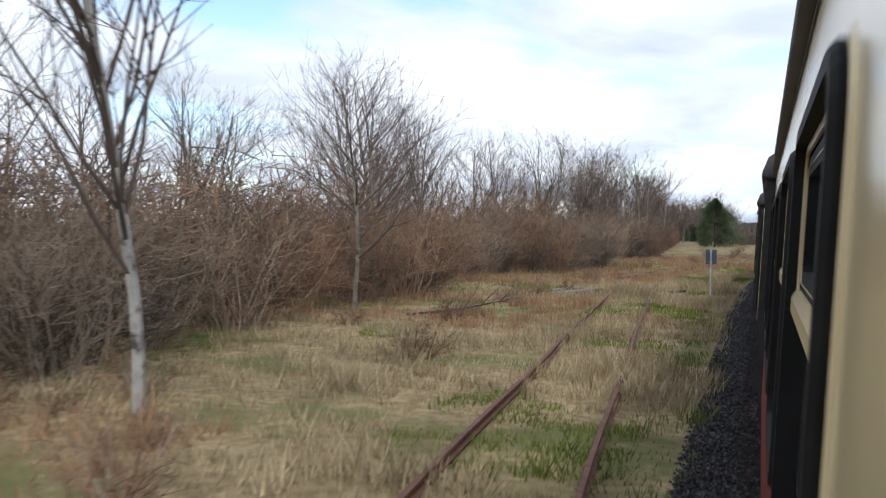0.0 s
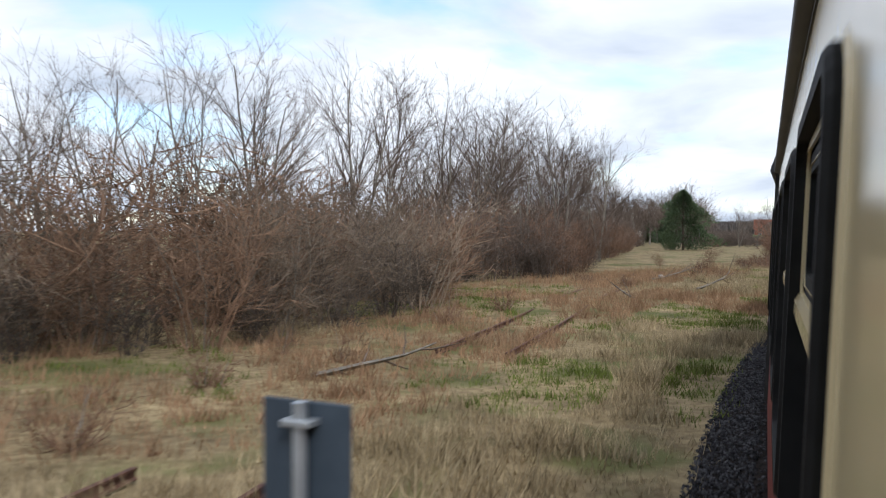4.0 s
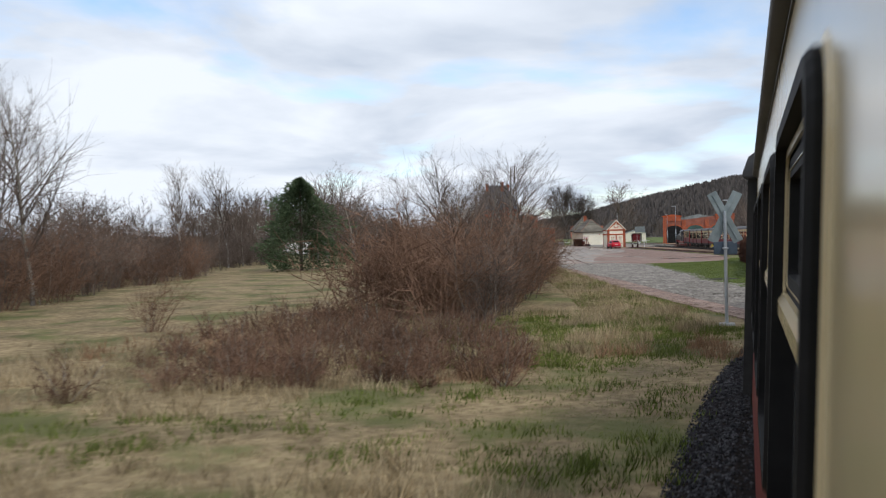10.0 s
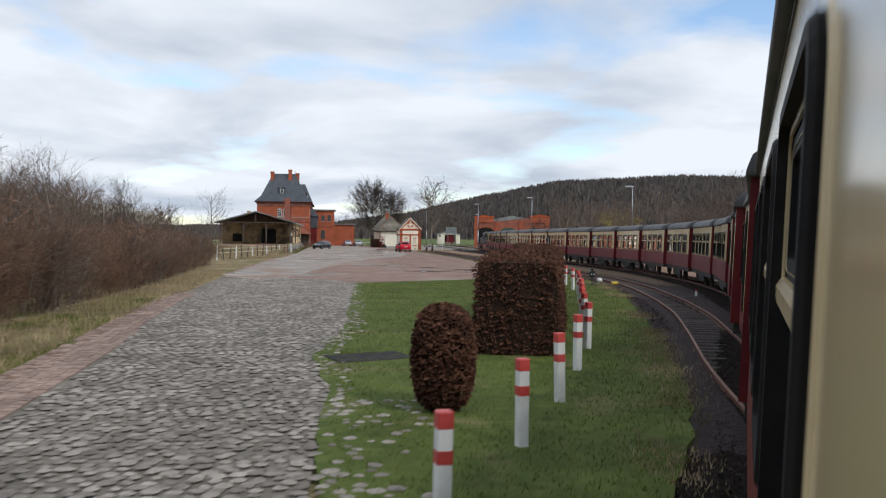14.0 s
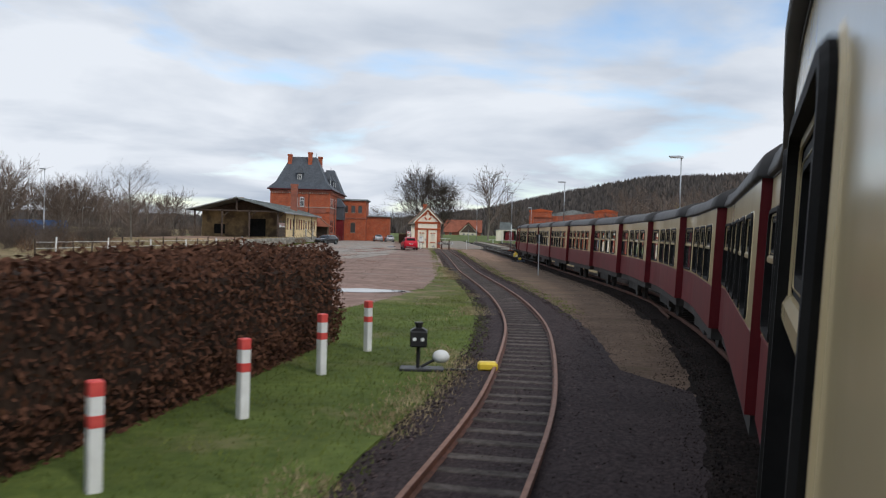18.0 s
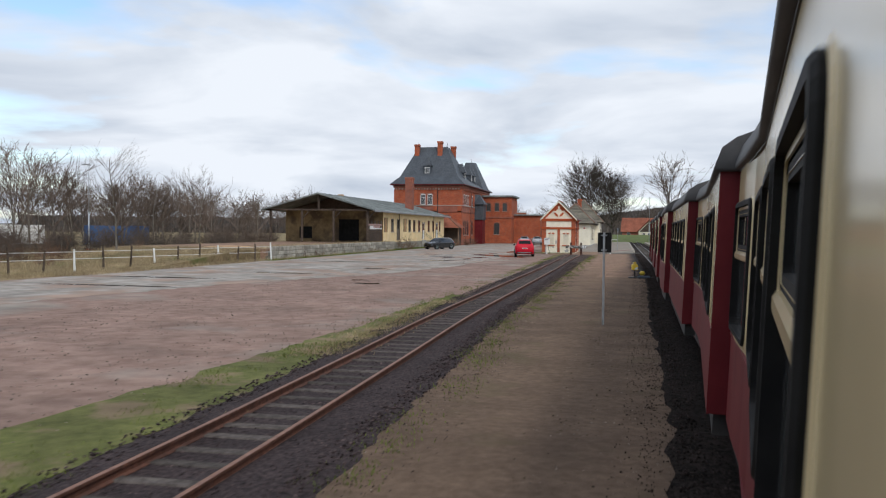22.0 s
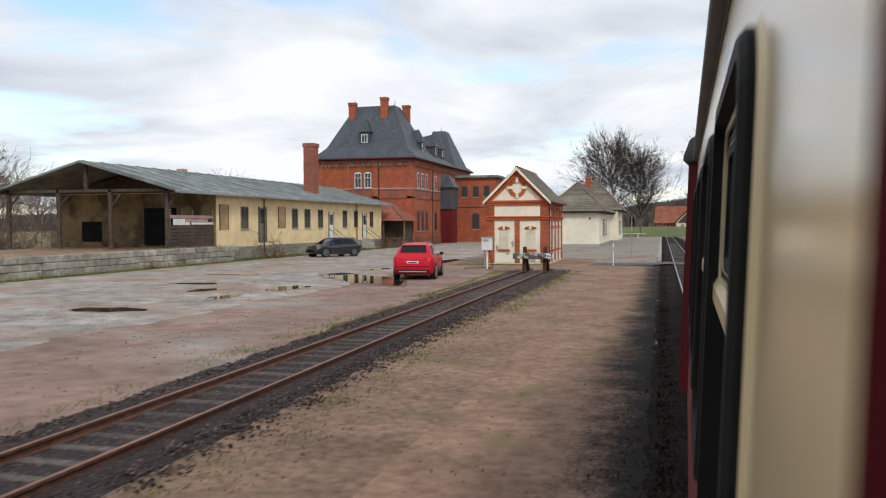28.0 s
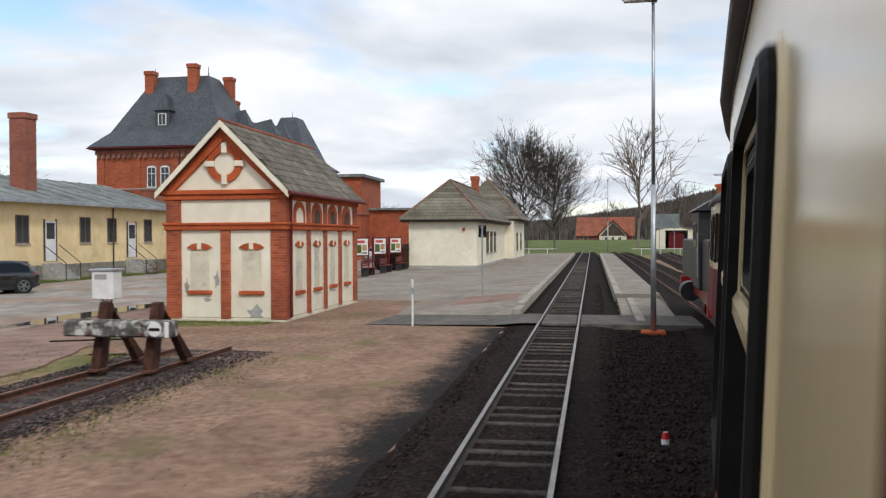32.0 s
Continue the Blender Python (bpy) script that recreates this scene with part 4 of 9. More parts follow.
def coach_window(coach, d0, d1):
    """A coach window: cream surround, round black rubber frame, cream sash above, dark fixed pane below."""
    wnd = part("window", ring(d0, d1, SILL, TOP, 0.042, 0.12, GAP - 0.027, GAP + 0.05), "rubber", coach, "black rubber window frame")
    part("surround", ring(d0 - 0.022, d1 + 0.022, SILL - 0.022, TOP + 0.022, 0.026, 0.142, GAP - 0.007, GAP + 0.01), "cream_paint", wnd, "raised cream window surround")
    part("sash", ring(d0 + 0.036, d1 - 0.036, SPLIT - 0.06, TOP - 0.036, 0.03, 0.08, GAP - 0.004, GAP + 0.002), "cream_paint", wnd, "cream sliding sash")
    part("sash_bead", ring(d0 + 0.085, d1 - 0.085, SPLIT - 0.005, TOP - 0.085, 0.014, 0.05, GAP + 0.001, GAP + 0.005), "cream_paint", wnd, "inner cream glazing bead")
    part("gasket", ring(d0 + 0.06, d1 - 0.06, SPLIT - 0.02, TOP - 0.06, 0.055, 0.07, GAP + 0.004, GAP + 0.03), "rubber", wnd, "dark sash gasket")
    bar = Build()
    loft(bar, d0 + 0.036, d1 - 0.036, [(GAP + 0.05, SPLIT - 0.072), (GAP - 0.008, SPLIT - 0.072), (GAP - 0.014, SPLIT - 0.062), (GAP - 0.014, SPLIT - 0.03), (GAP - 0.004, SPLIT - 0.012), (GAP + 0.05, SPLIT)], 0.8, True, True)
    part("transom", bar, "cream_paint", wnd, "cream transom bar")
    up, low = Build(), Build()
    wall(up, d0 + 0.1, d1 - 0.1, SPLIT, TOP - 0.1, GAP + 0.026, 0.8)
    wall(low, d0 + 0.035, d1 - 0.035, SILL + 0.03, SPLIT - 0.06, GAP + 0.026, 0.8)
    for b in (up, low):
        ob = part("pane", b, "pane", wnd, fix=False)
        ob.visible_shadow = False
    return wnd


def coach(d0, d1, bays, label):
    """A coach bent to the line, with its windows on the seen side."""
    c = thing("railway_coach", label, "railway coach", on(d0, GAP + HALF, 0))
    c.matrix_basis = Matrix()
    low, belt, cream, inner = Build(), Build(), Build(), Build()
    wall(low, d0, d1, 0.82, BELT, GAP)
    edges = [d0] + [e for bay in bays for e in (bay[0] + 0.03, bay[1] - 0.03)] + [d1]
    for a, b2 in zip(edges[::2], edges[1::2]):
        pillar = Build()
        wall(pillar, a, b2, SILL + 0.02, TOP - 0.02, GAP)
        part("window_pillar", pillar, "cream_paint", c, "glossy cream pillar", fix=False)
    head = Build()
    wall(cream, d0, d1, BELT, SILL + 0.02, GAP)
    wall(head, d0, d1, TOP - 0.02, EAVE + 0.03, GAP)
    part("header_panel", head, "cream_paint", c, "glossy cream panel under the roof", fix=False)
    part("lower_panel", low, "maroon", c, "maroon lower side panel", fix=False)
    part("waist_panel", cream, "cream_paint", c, "glossy cream waist panel", fix=False)
    loft(belt, d0, d1, [(GAP + 0.01, BELT - 0.012), (GAP - 0.008, BELT - 0.01), (GAP - 0.008, BELT + 0.01), (GAP + 0.01, BELT + 0.012)], 1.2)
    part("belt_rail", belt, "maroon", c, "narrow maroon belt moulding")
    far = GAP + 2 * HALF
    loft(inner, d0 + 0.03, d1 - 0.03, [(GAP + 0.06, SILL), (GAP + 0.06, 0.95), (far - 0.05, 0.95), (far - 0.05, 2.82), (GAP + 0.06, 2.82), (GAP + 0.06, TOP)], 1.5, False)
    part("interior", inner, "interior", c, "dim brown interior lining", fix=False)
    shell = Build()
    loft(shell, d0, d1, [(far, EAVE), (far, 0.82), (GAP, 0.82)], 1.5)
    part("shell", shell, "maroon", c, "maroon far wall", fix=False)
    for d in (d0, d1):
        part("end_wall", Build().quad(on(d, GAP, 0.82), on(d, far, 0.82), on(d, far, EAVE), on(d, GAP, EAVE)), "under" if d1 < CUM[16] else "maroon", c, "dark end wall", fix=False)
    roof = Build()
    sec = [(GAP + 0.01, EAVE), (GAP - 0.04, EAVE + 0.012), (GAP - 0.047, EAVE + 0.03), (GAP - 0.04, EAVE + 0.07)] + [(GAP + HALF - (HALF + 0.03) * math.cos(math.pi * k / 12), EAVE + 0.08 + 0.36 * math.sin(math.pi * k / 12) ** 0.8) for k in range(1, 12)] + [(far + 0.035, EAVE + 0.05), (far + 0.035, EAVE)]
    loft(roof, d0 - 0.05, d1 + 0.05, sec, 1.2, True, True)
    part("roof", roof, "roof_grey", c, "dark grey curved roof with a sooty overhanging edge", True)
    bead = Build()
    loft(bead, d0, d1, [(GAP + 0.005, EAVE - 0.014), (GAP - 0.006, EAVE - 0.012), (GAP - 0.006, EAVE - 0.001), (GAP + 0.005, EAVE)], 1.2, True, True)
    part("eaves_bead", bead, "roof_grey", c, "dark sealing bead under the roof")
    under = Build()
    loft(under, d0 + 0.1, d1 - 0.1, [(GAP + 0.06, 0.82), (GAP + 0.06, 0.62), (far - 0.06, 0.62), (far - 0.06, 0.82)], 1.5, True, True)
    part("underframe", under, "under", c, "sooty steel underframe")
    for centre in (d0 + 2.2, d1 - 2.2):
        if d1 - d0 < 12 and centre < d1 - 3:
            continue
        for off in (-0.75, 0.75):
            for lat in (GAP + HALF - 0.53, GAP + HALF + 0.53):
                x, y, dx, dy = side(along(centre + off), lat)
                part("wheel", Build().tube((x - dy * 0.06, y + dx * 0.06, 0.36), (x + dy * 0.06, y - dx * 0.06, 0.36), 0.36, n=20), "under", c, "sooty steel wheel")
        frame_b = Build()
        loft(frame_b, centre - 1.15, centre + 1.15, [(GAP + 0.22, 0.60), (GAP + 0.22, 0.30), (GAP + 0.30, 0.30), (GAP + 0.30, 0.60)], 0.8, True, True)
        part("bogie_frame", frame_b, "under", c, "sooty bogie frame")
    for a, b2 in bays:
        coach_window(c, a, b2)
    return c


def module(i):
    """The windows of one stretch of coach side: a panel, then a row of windows."""
    start, end = CUM[i] + 1.07, CUM[i + 1] + 0.18
    n = max(3, round((end - start + 0.37) / 1.5))
    pitch = (end - start + 0.37) / n
    return [(start + k * pitch, start + (k + 1) * pitch - 0.37) for k in range(n)]


for k in range(33):
    coach(CUM[k] + CUT + 0.01, CUM[k + 1] + CUT - 0.16, module(k), "cream and maroon passenger coach with black-framed windows, on the track")


def front_coach(d0, d1):
    """The older coach behind the engine: upright windows in cream over red."""
    c = thing("old_railway_coach", "older red and cream coach with narrow upright windows", "railway coach")
    far = GAP + 2 * HALF
    b = Build()
    loft(b, d0, d1, [(GAP, 0.85), (GAP, 1.72), (far, 1.72), (far, 0.85)], 1.2, True, True)
    part("lower_body", b, "maroon", c, "maroon lower body")
    b = Build()
    loft(b, d0 + 0.01, d1 - 0.01, [(GAP + 0.004, 1.725), (GAP + 0.004, 2.95), (far - 0.004, 2.95), (far - 0.004, 1.725)], 1.2, True, True)
    part("upper_body", b, "cream_paint", c, "cream upper body")
    b = Build()
    b.quad(on(d0 - 0.012, GAP - 0.01, 0.85), on(d0 - 0.012, far + 0.01, 0.85), on(d0 - 0.012, far + 0.01, 2.96), on(d0 - 0.012, GAP - 0.01, 2.96))
    part("end_wall", b, "bright_red", c, "red end wall", fix=False)
    b = Build()
    loft(b, d0 - 0.25, d1 + 0.25, [(GAP - 0.06, 2.95)] + [(GAP + HALF - (HALF + 0.06) * math.cos(math.pi * k / 10), 2.98 + 0.40 * math.sin(math.pi * k / 10)) for k in range(1, 10)] + [(far + 0.06, 2.95)], 1.2, True, True)
    part("roof", b, "roof_grey", c, "dark grey arched roof", True)
    n = 7
    for k in range(n):
        a = d0 + 0.6 + (d1 - d0 - 1.2) * (k + 0.2) / n
        wnd = part("window", ring(a, a + 0.86, 1.85, 2.75, 0.06, 0.05, GAP - 0.015, GAP + 0.02), "rubber", c, "dark window frame")
        p = Build()
        wall(p, a + 0.04, a + 0.82, 1.89, 2.71, GAP - 0.004)
        part("pane", p, "pane_dark", wnd, fix=False)
    b = Build()
    loft(b, d0 + 0.2, d1 - 0.2, [(GAP + 0.1, 0.85), (GAP + 0.1, 0.55), (far - 0.1, 0.55), (far - 0.1, 0.85)], 2.0, True, True)
    part("underframe", b, "under", c)
    for centre in (d0 + 2.0, d1 - 2.0):
        for off in (-0.6, 0.6):
            x, y, dx, dy = side(along(centre + off), GAP + HALF - 0.53)
            part("wheel", Build().tube((x - dy * 0.06, y + dx * 0.06, 0.34), (x + dy * 0.06, y - dx * 0.06, 0.34), 0.34, n=18), "under", c)
    return c


front_coach(CUM[33] + 0.95, CUM[33] + 11.2)


def engine(d):
    """A black tank engine with red frame, seen from behind and beside."""
    x, y, dx, dy = side(along(d + 4.5), GAP + HALF)
    e = thing("steam_locomotive", "black steam tank engine with red wheels and frame", "locomotive", (x, y, 0), math.degrees(math.atan2(-dx, dy)))
    part("frame", Build().box(-0.85, 0.85, -4.3, 4.3, 0.55, 0.95, 0.03), "bright_red", e, "red main frame")
    part("buffer_beam", Build().box(-1.15, 1.15, -4.45, -4.3, 0.5, 1.05, 0.02), "bright_red", e, "red buffer beam")
    part("buffer_beam", Build().box(-1.15, 1.15, 4.3, 4.45, 0.5, 1.05, 0.02), "bright_red", e, "red buffer beam")
    part("boiler", Build().tube((0, -0.6, 2.05), (0, 3.9, 2.05), 0.72, n=28), "black_metal", e, "black boiler", True)
    part("smokebox_door", Build().tube((0, 3.9, 2.05), (0, 4.0, 2.05), 0.62, 0.5, n=24), "black_metal", e)
    for s in (-1, 1):
        part("side_tank", Build().box(min(s * 0.75, s * 1.18), max(s * 0.75, s * 1.18), -0.8, 3.0, 1.15, 2.25, 0.04), "black_metal", e, "black riveted side tank")
        for yy in (-2.6, -1.3, 0.0, 1.3, 2.6):
            wh = part("driving_wheel", Build().tube((s * 0.47, yy, 0.42), (s * 0.6, yy, 0.42), 0.42, n=24), "bright_red", e, "red driving wheel")
            part("tyre_ring", Build().tube((s * 0.60, yy, 0.42), (s * 0.62, yy, 0.42), 0.10, n=14), "steel", wh)
        part("coupling_rod", Build().box(s * 0.66 - 0.02, s * 0.66 + 0.02, -2.7, 2.7, 0.38, 0.47, 0.01), "steel", e, "steel coupling rod")
        part("cylinder", Build().tube((s * 0.95, 2.9, 0.62), (s * 0.95, 3.8, 0.62), 0.3, n=18), "black_metal", e)
        part("handrail", Build().tube((s * 1.2, -2.5, 1.3), (s * 1.2, -2.5, 2.4), 0.02, n=6), "steel", e)
    cab = part("cab", Build().box(-1.18, 1.18, -2.6, -0.75, 1.0, 2.95, 0.03), "black_metal", e, "black cab")
    for s in (-1, 1):
        part("cab_window", Build().box(s * 1.19 - 0.012, s * 1.19 + 0.012, -2.1, -1.2, 2.05, 2.65, 0.01), "pane_dark", cab)
    part("cab_roof", Build().prism([(-1.3, -2.8, 2.95), (1.3, -2.8, 2.95), (0.8, -2.8, 3.25), (0, -2.8, 3.35), (-0.8, -2.8, 3.25)], (0, 2.2, 0)), "black_metal", e, "black arched cab roof")
    part("bunker", Build().box(-1.1, 1.1, -4.2, -2.62, 1.0, 2.25, 0.04), "black_metal", e, "black coal bunker")
    part("coal", Build().ball((0, -3.4, 2.2), 0.75, 12, 6, (1.2, 0.9, 0.45)), "soot", e, "heap of coal")
    part("chimney", Build().tube((0, 3.4, 2.7), (0, 3.4, 3.45), 0.22, 0.26, n=18), "black_metal", e, "black chimney", True)
    part("dome", Build().ball((0, 1.6, 2.8), 0.42, 16, 8), "black_metal", e, "steam dome", True)
    part("sand_dome", Build().ball((0, 0.4, 2.78), 0.36, 16, 8), "black_metal", e, "sand dome", True)
    for s in (-0.55, 0.55):
        part("tail_lamp", Build().tube((s, -4.24, 2.05), (s, -4.34, 2.05), 0.11, n=14), "white", e, "round lamp")
    return e


engine(CUM[33] + 11.9)


# ---- ballast stones ----
def stones(name, label, points, lats, ys, count, size, material, seed, z=-0.085, drop=0.05):
    """Loose stones strewn along a track: one mesh of many uneven octahedra."""
    r = np.random.RandomState(seed)
    st = np.array([row[:4] for row in sweep(points, 0.4) if ys[0] <= row[1] <= ys[1]])
    i = r.randint(0, len(st), count)
    band = r.randint(0, len(lats), count)
    lo, hi = np.array([l[0] for l in lats])[band], np.array([l[1] for l in lats])[band]
    w, e = lo + (hi - lo) * r.random_sample(count), r.uniform(-0.2, 0.2, count)
    c = np.stack([st[i, 0] + st[i, 3] * w + st[i, 2] * e, st[i, 1] - st[i, 2] * w + st[i, 3] * e, np.where(np.abs(w) < 0.5, z - 0.036, z) - drop * np.clip(np.abs(w) - 1.2, 0, 1)], 1)
    s = r.uniform(size[0], size[1], count)[:, None, None]
    unit = np.array([(1, 0, 0), (-1, 0, 0), (0, 1, 0), (0, -1, 0), (0, 0, 0.7), (0, 0, -0.7)])
    a = r.uniform(0, 6.283, count)
    ca, sa = np.cos(a)[:, None], np.sin(a)[:, None]
    v = unit[None] * r.uniform(0.55, 1.15, (count, 6, 1)) + r.uniform(-0.2, 0.2, (count, 6, 3))
    v = np.stack([v[:, :, 0] * ca - v[:, :, 1] * sa, v[:, :, 0] * sa + v[:, :, 1] * ca, v[:, :, 2]], 2) * s + c[:, None, :]
    tri = np.array([(0, 2, 4), (2, 1, 4), (1, 3, 4), (3, 0, 4), (2, 0, 5), (1, 2, 5), (3, 1, 5), (0, 3, 5)], dtype=np.int32)
    idx = (tri[None] + 6 * np.arange(count, dtype=np.int32)[:, None, None]).ravel()
    me = bpy.data.meshes.new(name)
    me.vertices.add(6 * count)
    me.vertices.foreach_set("co", v.ravel())
    me.loops.add(len(idx))
    me.loops.foreach_set("vertex_index", idx)
    me.polygons.add(len(idx) // 3)
    me.polygons.foreach_set("loop_start", np.arange(0, len(idx), 3, dtype=np.int32))
    me.update()
    me.materials.append(M[material])
    return tagged(new(name, me), label, "gravel", "", "stuff")


stones("siding_ballast_stones", "loose purple-brown ballast stones beside the siding", SIDING, ((-1.35, -0.6), (-0.48, 0.48), (0.6, 1.4), (0.6, 1.55)), (-76, 48.6), 46000, (0.012, 0.034), "stone_bits", 1)
stones("platform_ballast_stones", "loose sooty ballast stones in the platform track", MAIN, ((-1.3, -0.6), (-0.45, 0.45), (0.6, 1.3)), (6, 75), 30000, (0.012, 0.034), "stone_dark", 2)
stones("line_ballast_stones", "loose sooty ballast stones along the running track", OWN, ((-1.42, -0.6),), (-96, 32), 26000, (0.009, 0.026), "stone_dark", 3)
stones("meadow_line_stones", "loose grey ballast stones along the line through the meadow", OWN, ((-1.9, -0.6), (-1.95, -1.3)), (-206, -104), 80000, (0.012, 0.034), "stone_grey", 4, -0.085, 0.1)
GRIT = [(-5.0, -48.0), (-4.0, -36.0), (-3.7, -20.0), (-3.6, 0.0), (-3.8, 20.0), (-4.0, 38.0), (-4.2, 52.0)]
stones("grit_pebbles", "scattered pebbles and crumbs on the brown grit", GRIT, ((-2.0, 2.6),), (-48, 52), 9000, (0.006, 0.02), "pebble", 5, -0.122, 0.0)
stones("earth_crumbs", "dark clods of earth and moss on the brown grit", [(-8.6, -66.0), (-6.2, -55.0)] + GRIT, ((-1.9, 2.5), (-1.7, 1.6)), (-64, 40), 5000, (0.01, 0.034), "crumb", 12, -0.126, 0.0)
stones("yard_pebbles", "scattered pebbles on the station yard", [(-12.0, -40.0), (-12.0, -10.0), (-12.5, 20.0), (-12.5, 50.0)], ((-6.0, 3.2),), (-40, 50), 9000, (0.008, 0.026), "pebble", 6, -0.108, 0.0)
stones("fan_stones", "loose purple-brown stones between the diverging tracks", [(-14.5, -84.0), (-12.0, -79.0), (-9.5, -71.0), (-7.6, -63.0), (-6.1, -55.5), (-5.3, -50.0)], ((-1.7, 1.1), (-1.0, 1.0)), (-84, -62), 15000, (0.018, 0.052), "stone_bits", 7, -0.114, 0.0)
stones("track_gap_stones", "sooty ballast stones between the platform track and the next", MAIN, ((1.2, 3.2),), (18, 54), 16000, (0.012, 0.036), "stone_dark", 8, -0.104, 0.0)
stones("siding_grey_stones", "pale brown stones on the old end of the siding", SIDING, ((-1.3, -0.6), (-0.48, 0.48), (0.6, 1.4)), (-12, 48.6), 14000, (0.01, 0.03), "pebble_dull", 14)
stones("siding_end_stones", "pale grey-brown stones round the end of the siding", SIDING, ((-1.4, -0.6), (-0.48, 0.48), (0.6, 1.6)), (26, 49), 11000, (0.01, 0.034), "pebble_dull", 24)
stones("siding_edge_stones", "stray ballast stones beside the siding", SIDING, ((1.3, 1.9), (1.3, 2.4)), (-60, 46), 6000, (0.006, 0.018), "stone_bits", 9, -0.115, 0.0)
stones("line_edge_stones", "stray sooty stones at the edge of the brown grit", OWN, ((-1.8, -1.3), (-2.1, -1.3)), (-70, 30), 8000, (0.006, 0.019), "stone_dark", 29, -0.112, 0.0)


# ---- buildings ----
def xf(b, m):
    b.v = [tuple(m @ Vector(p)) for p in b.v]
    return b


def face(x, y, z, out):
    """A wall frame: origin on the wall, local x along it, local -y outwards. out: 's', 'e', 'n', 'w'."""
    return Matrix.Translation((x, y, z)) @ Matrix.Rotation(radians({"s": 0, "e": 90, "n": 180, "w": 270}[out]), 4, "Z")


def arch(w, h, rise, n=8):
    """Outline of an opening w wide and h high whose head rises by rise, from the lower left."""
    top = [(w / 2 * math.cos(math.pi * k / n), h - rise + rise * math.sin(math.pi * k / n)) for k in range(n + 1)]
    return [(-w / 2, 0), (w / 2, 0)] + top


def window(parent, m, w, h, frame_mat="white", rise=0.0, bars=1, cross=True, surround="", glassy="pane_dark", depth=0.07, label="", sill="concrete"):
    """A window set on a wall at m (its lower middle): reveal, frame, bars, panes, sill."""
    out = arch(w, h, rise) if rise else [(-w / 2, 0), (w / 2, 0), (w / 2, h), (-w / 2, h)]
    k = 1 - 2 * 0.06 / w
    wnd = Build().prism([(x, 0.005, z) for x, z in out], (0, -0.035, 0))
    win = part("window", xf(wnd, m), frame_mat, parent, label)
    nb = bars + 1
    cell = (w - 0.12) / nb
    rows = [(0.06, h - rise * 0.6 - 0.06)] if not cross else [(0.06, h * 0.62), (h * 0.62 + 0.05, h - rise * 0.6 - 0.06)]
    for i in range(nb):
        for z0, z1 in rows:
            x0 = -w / 2 + 0.06 + i * cell + 0.02
            part("pane", xf(Build().quad((x0, -0.034, z0), (x0 + cell - 0.04, -0.034, z0), (x0 + cell - 0.04, -0.034, z1), (x0, -0.034, z1)), m), glassy, win, fix=False)
    if sill:
        part("sill", xf(Build().box(-w / 2 - 0.06, w / 2 + 0.06, -0.10, 0.0, -0.07, 0.0, 0.01), m), sill, win)
    if surround:
        o = arch(w + 0.3, h + 0.16, rise + 0.05) if rise else [(-w / 2 - 0.13, 0), (w / 2 + 0.13, 0), (w / 2 + 0.13, h + 0.2), (-w / 2 - 0.13, h + 0.2)]
        part("surround", xf(Build().prism([(x, 0.004, z) for x, z in o], (0, -0.022, 0)), m), surround, win)
    return win


def hip(b, x0, x1, y0, y1, z0, ridge, z1):
    """A hipped roof: eaves rectangle at z0, ridge (xa, ya, xb, yb) at z1."""
    xa, ya, xb, yb = ridge
    v = [(x0, y0, z0), (x1, y0, z0), (x1, y1, z0), (x0, y1, z0), (xa, ya, z1), (xb, yb, z1)]
    if abs(xb - xa) > abs(yb - ya):
        f = [(0, 1, 5, 4), (1, 2, 5), (2, 3, 4, 5), (3, 0, 4), (3, 2, 1, 0)]
    else:
        f = [(0, 1, 4), (1, 2, 5, 4), (2, 3, 5), (3, 0, 4, 5), (3, 2, 1, 0)]
    return b.add(v, f)


def chimney(parent, x, y, z0, z1, s=0.75, material="brick"):
    c = part("chimney", Build().box(x - s / 2, x + s / 2, y - s / 2, y + s / 2, z0, z1 - 0.35, 0.01), material, parent, "red brick chimney")
    part("cap", Build().box(x - s / 2 - 0.07, x + s / 2 + 0.07, y - s / 2 - 0.07, y + s / 2 + 0.07, z1 - 0.352, z1, 0.03), material, c)
    return c


# station house
st = thing("station_house", "red brick station house with a steep slate hipped roof", "building")
SX0, SX1, SY0, SY1 = -39.8, -28.3, 97.2, 126.5
part("wall", Build().box(SX0, SX1, SY0, SY1, -0.1, 9.7), "brick", st, "red brick walls")
part("plinth", Build().box(SX0 - 0.08, SX1 + 0.08, SY0 - 0.08, SY1 + 0.08, -0.16, 0.8, 0.02), "brick_dark", st, "darker brick plinth")
part("string_course", Build().box(SX0 - 0.09, SX1 + 0.09, SY0 - 0.09, SY1 + 0.09, 5.25, 5.55, 0.03), "brick_dark", st, "projecting brick string course")
part("string_course", Build().box(SX0 - 0.06, SX1 + 0.06, SY0 - 0.06, SY1 + 0.06, 6.2, 6.36, 0.02), "brick_dark", st, "projecting brick string course")
part("cornice", Build().box(SX0 - 0.16, SX1 + 0.16, SY0 - 0.16, SY1 + 0.16, 9.35, 9.75, 0.03), "brick_dark", st, "corbelled brick cornice")
n = 24
for k in range(n):
    x = SX0 + 0.2 + (SX1 - SX0 - 0.4) * k / (n - 1)
    part("corbel", Build().box(x - 0.1, x + 0.1, SY0 - 0.3, SY0 + 0.02, 9.0, 9.36, 0.03), "brick_dark", st)
for k in range(44):
    y = SY0 + 0.2 + (SY1 - SY0 - 0.4) * k / 43
    part("corbel", Build().box(SX1 - 0.02, SX1 + 0.3, y - 0.1, y + 0.1, 9.0, 9.36, 0.03), "brick_dark", st)
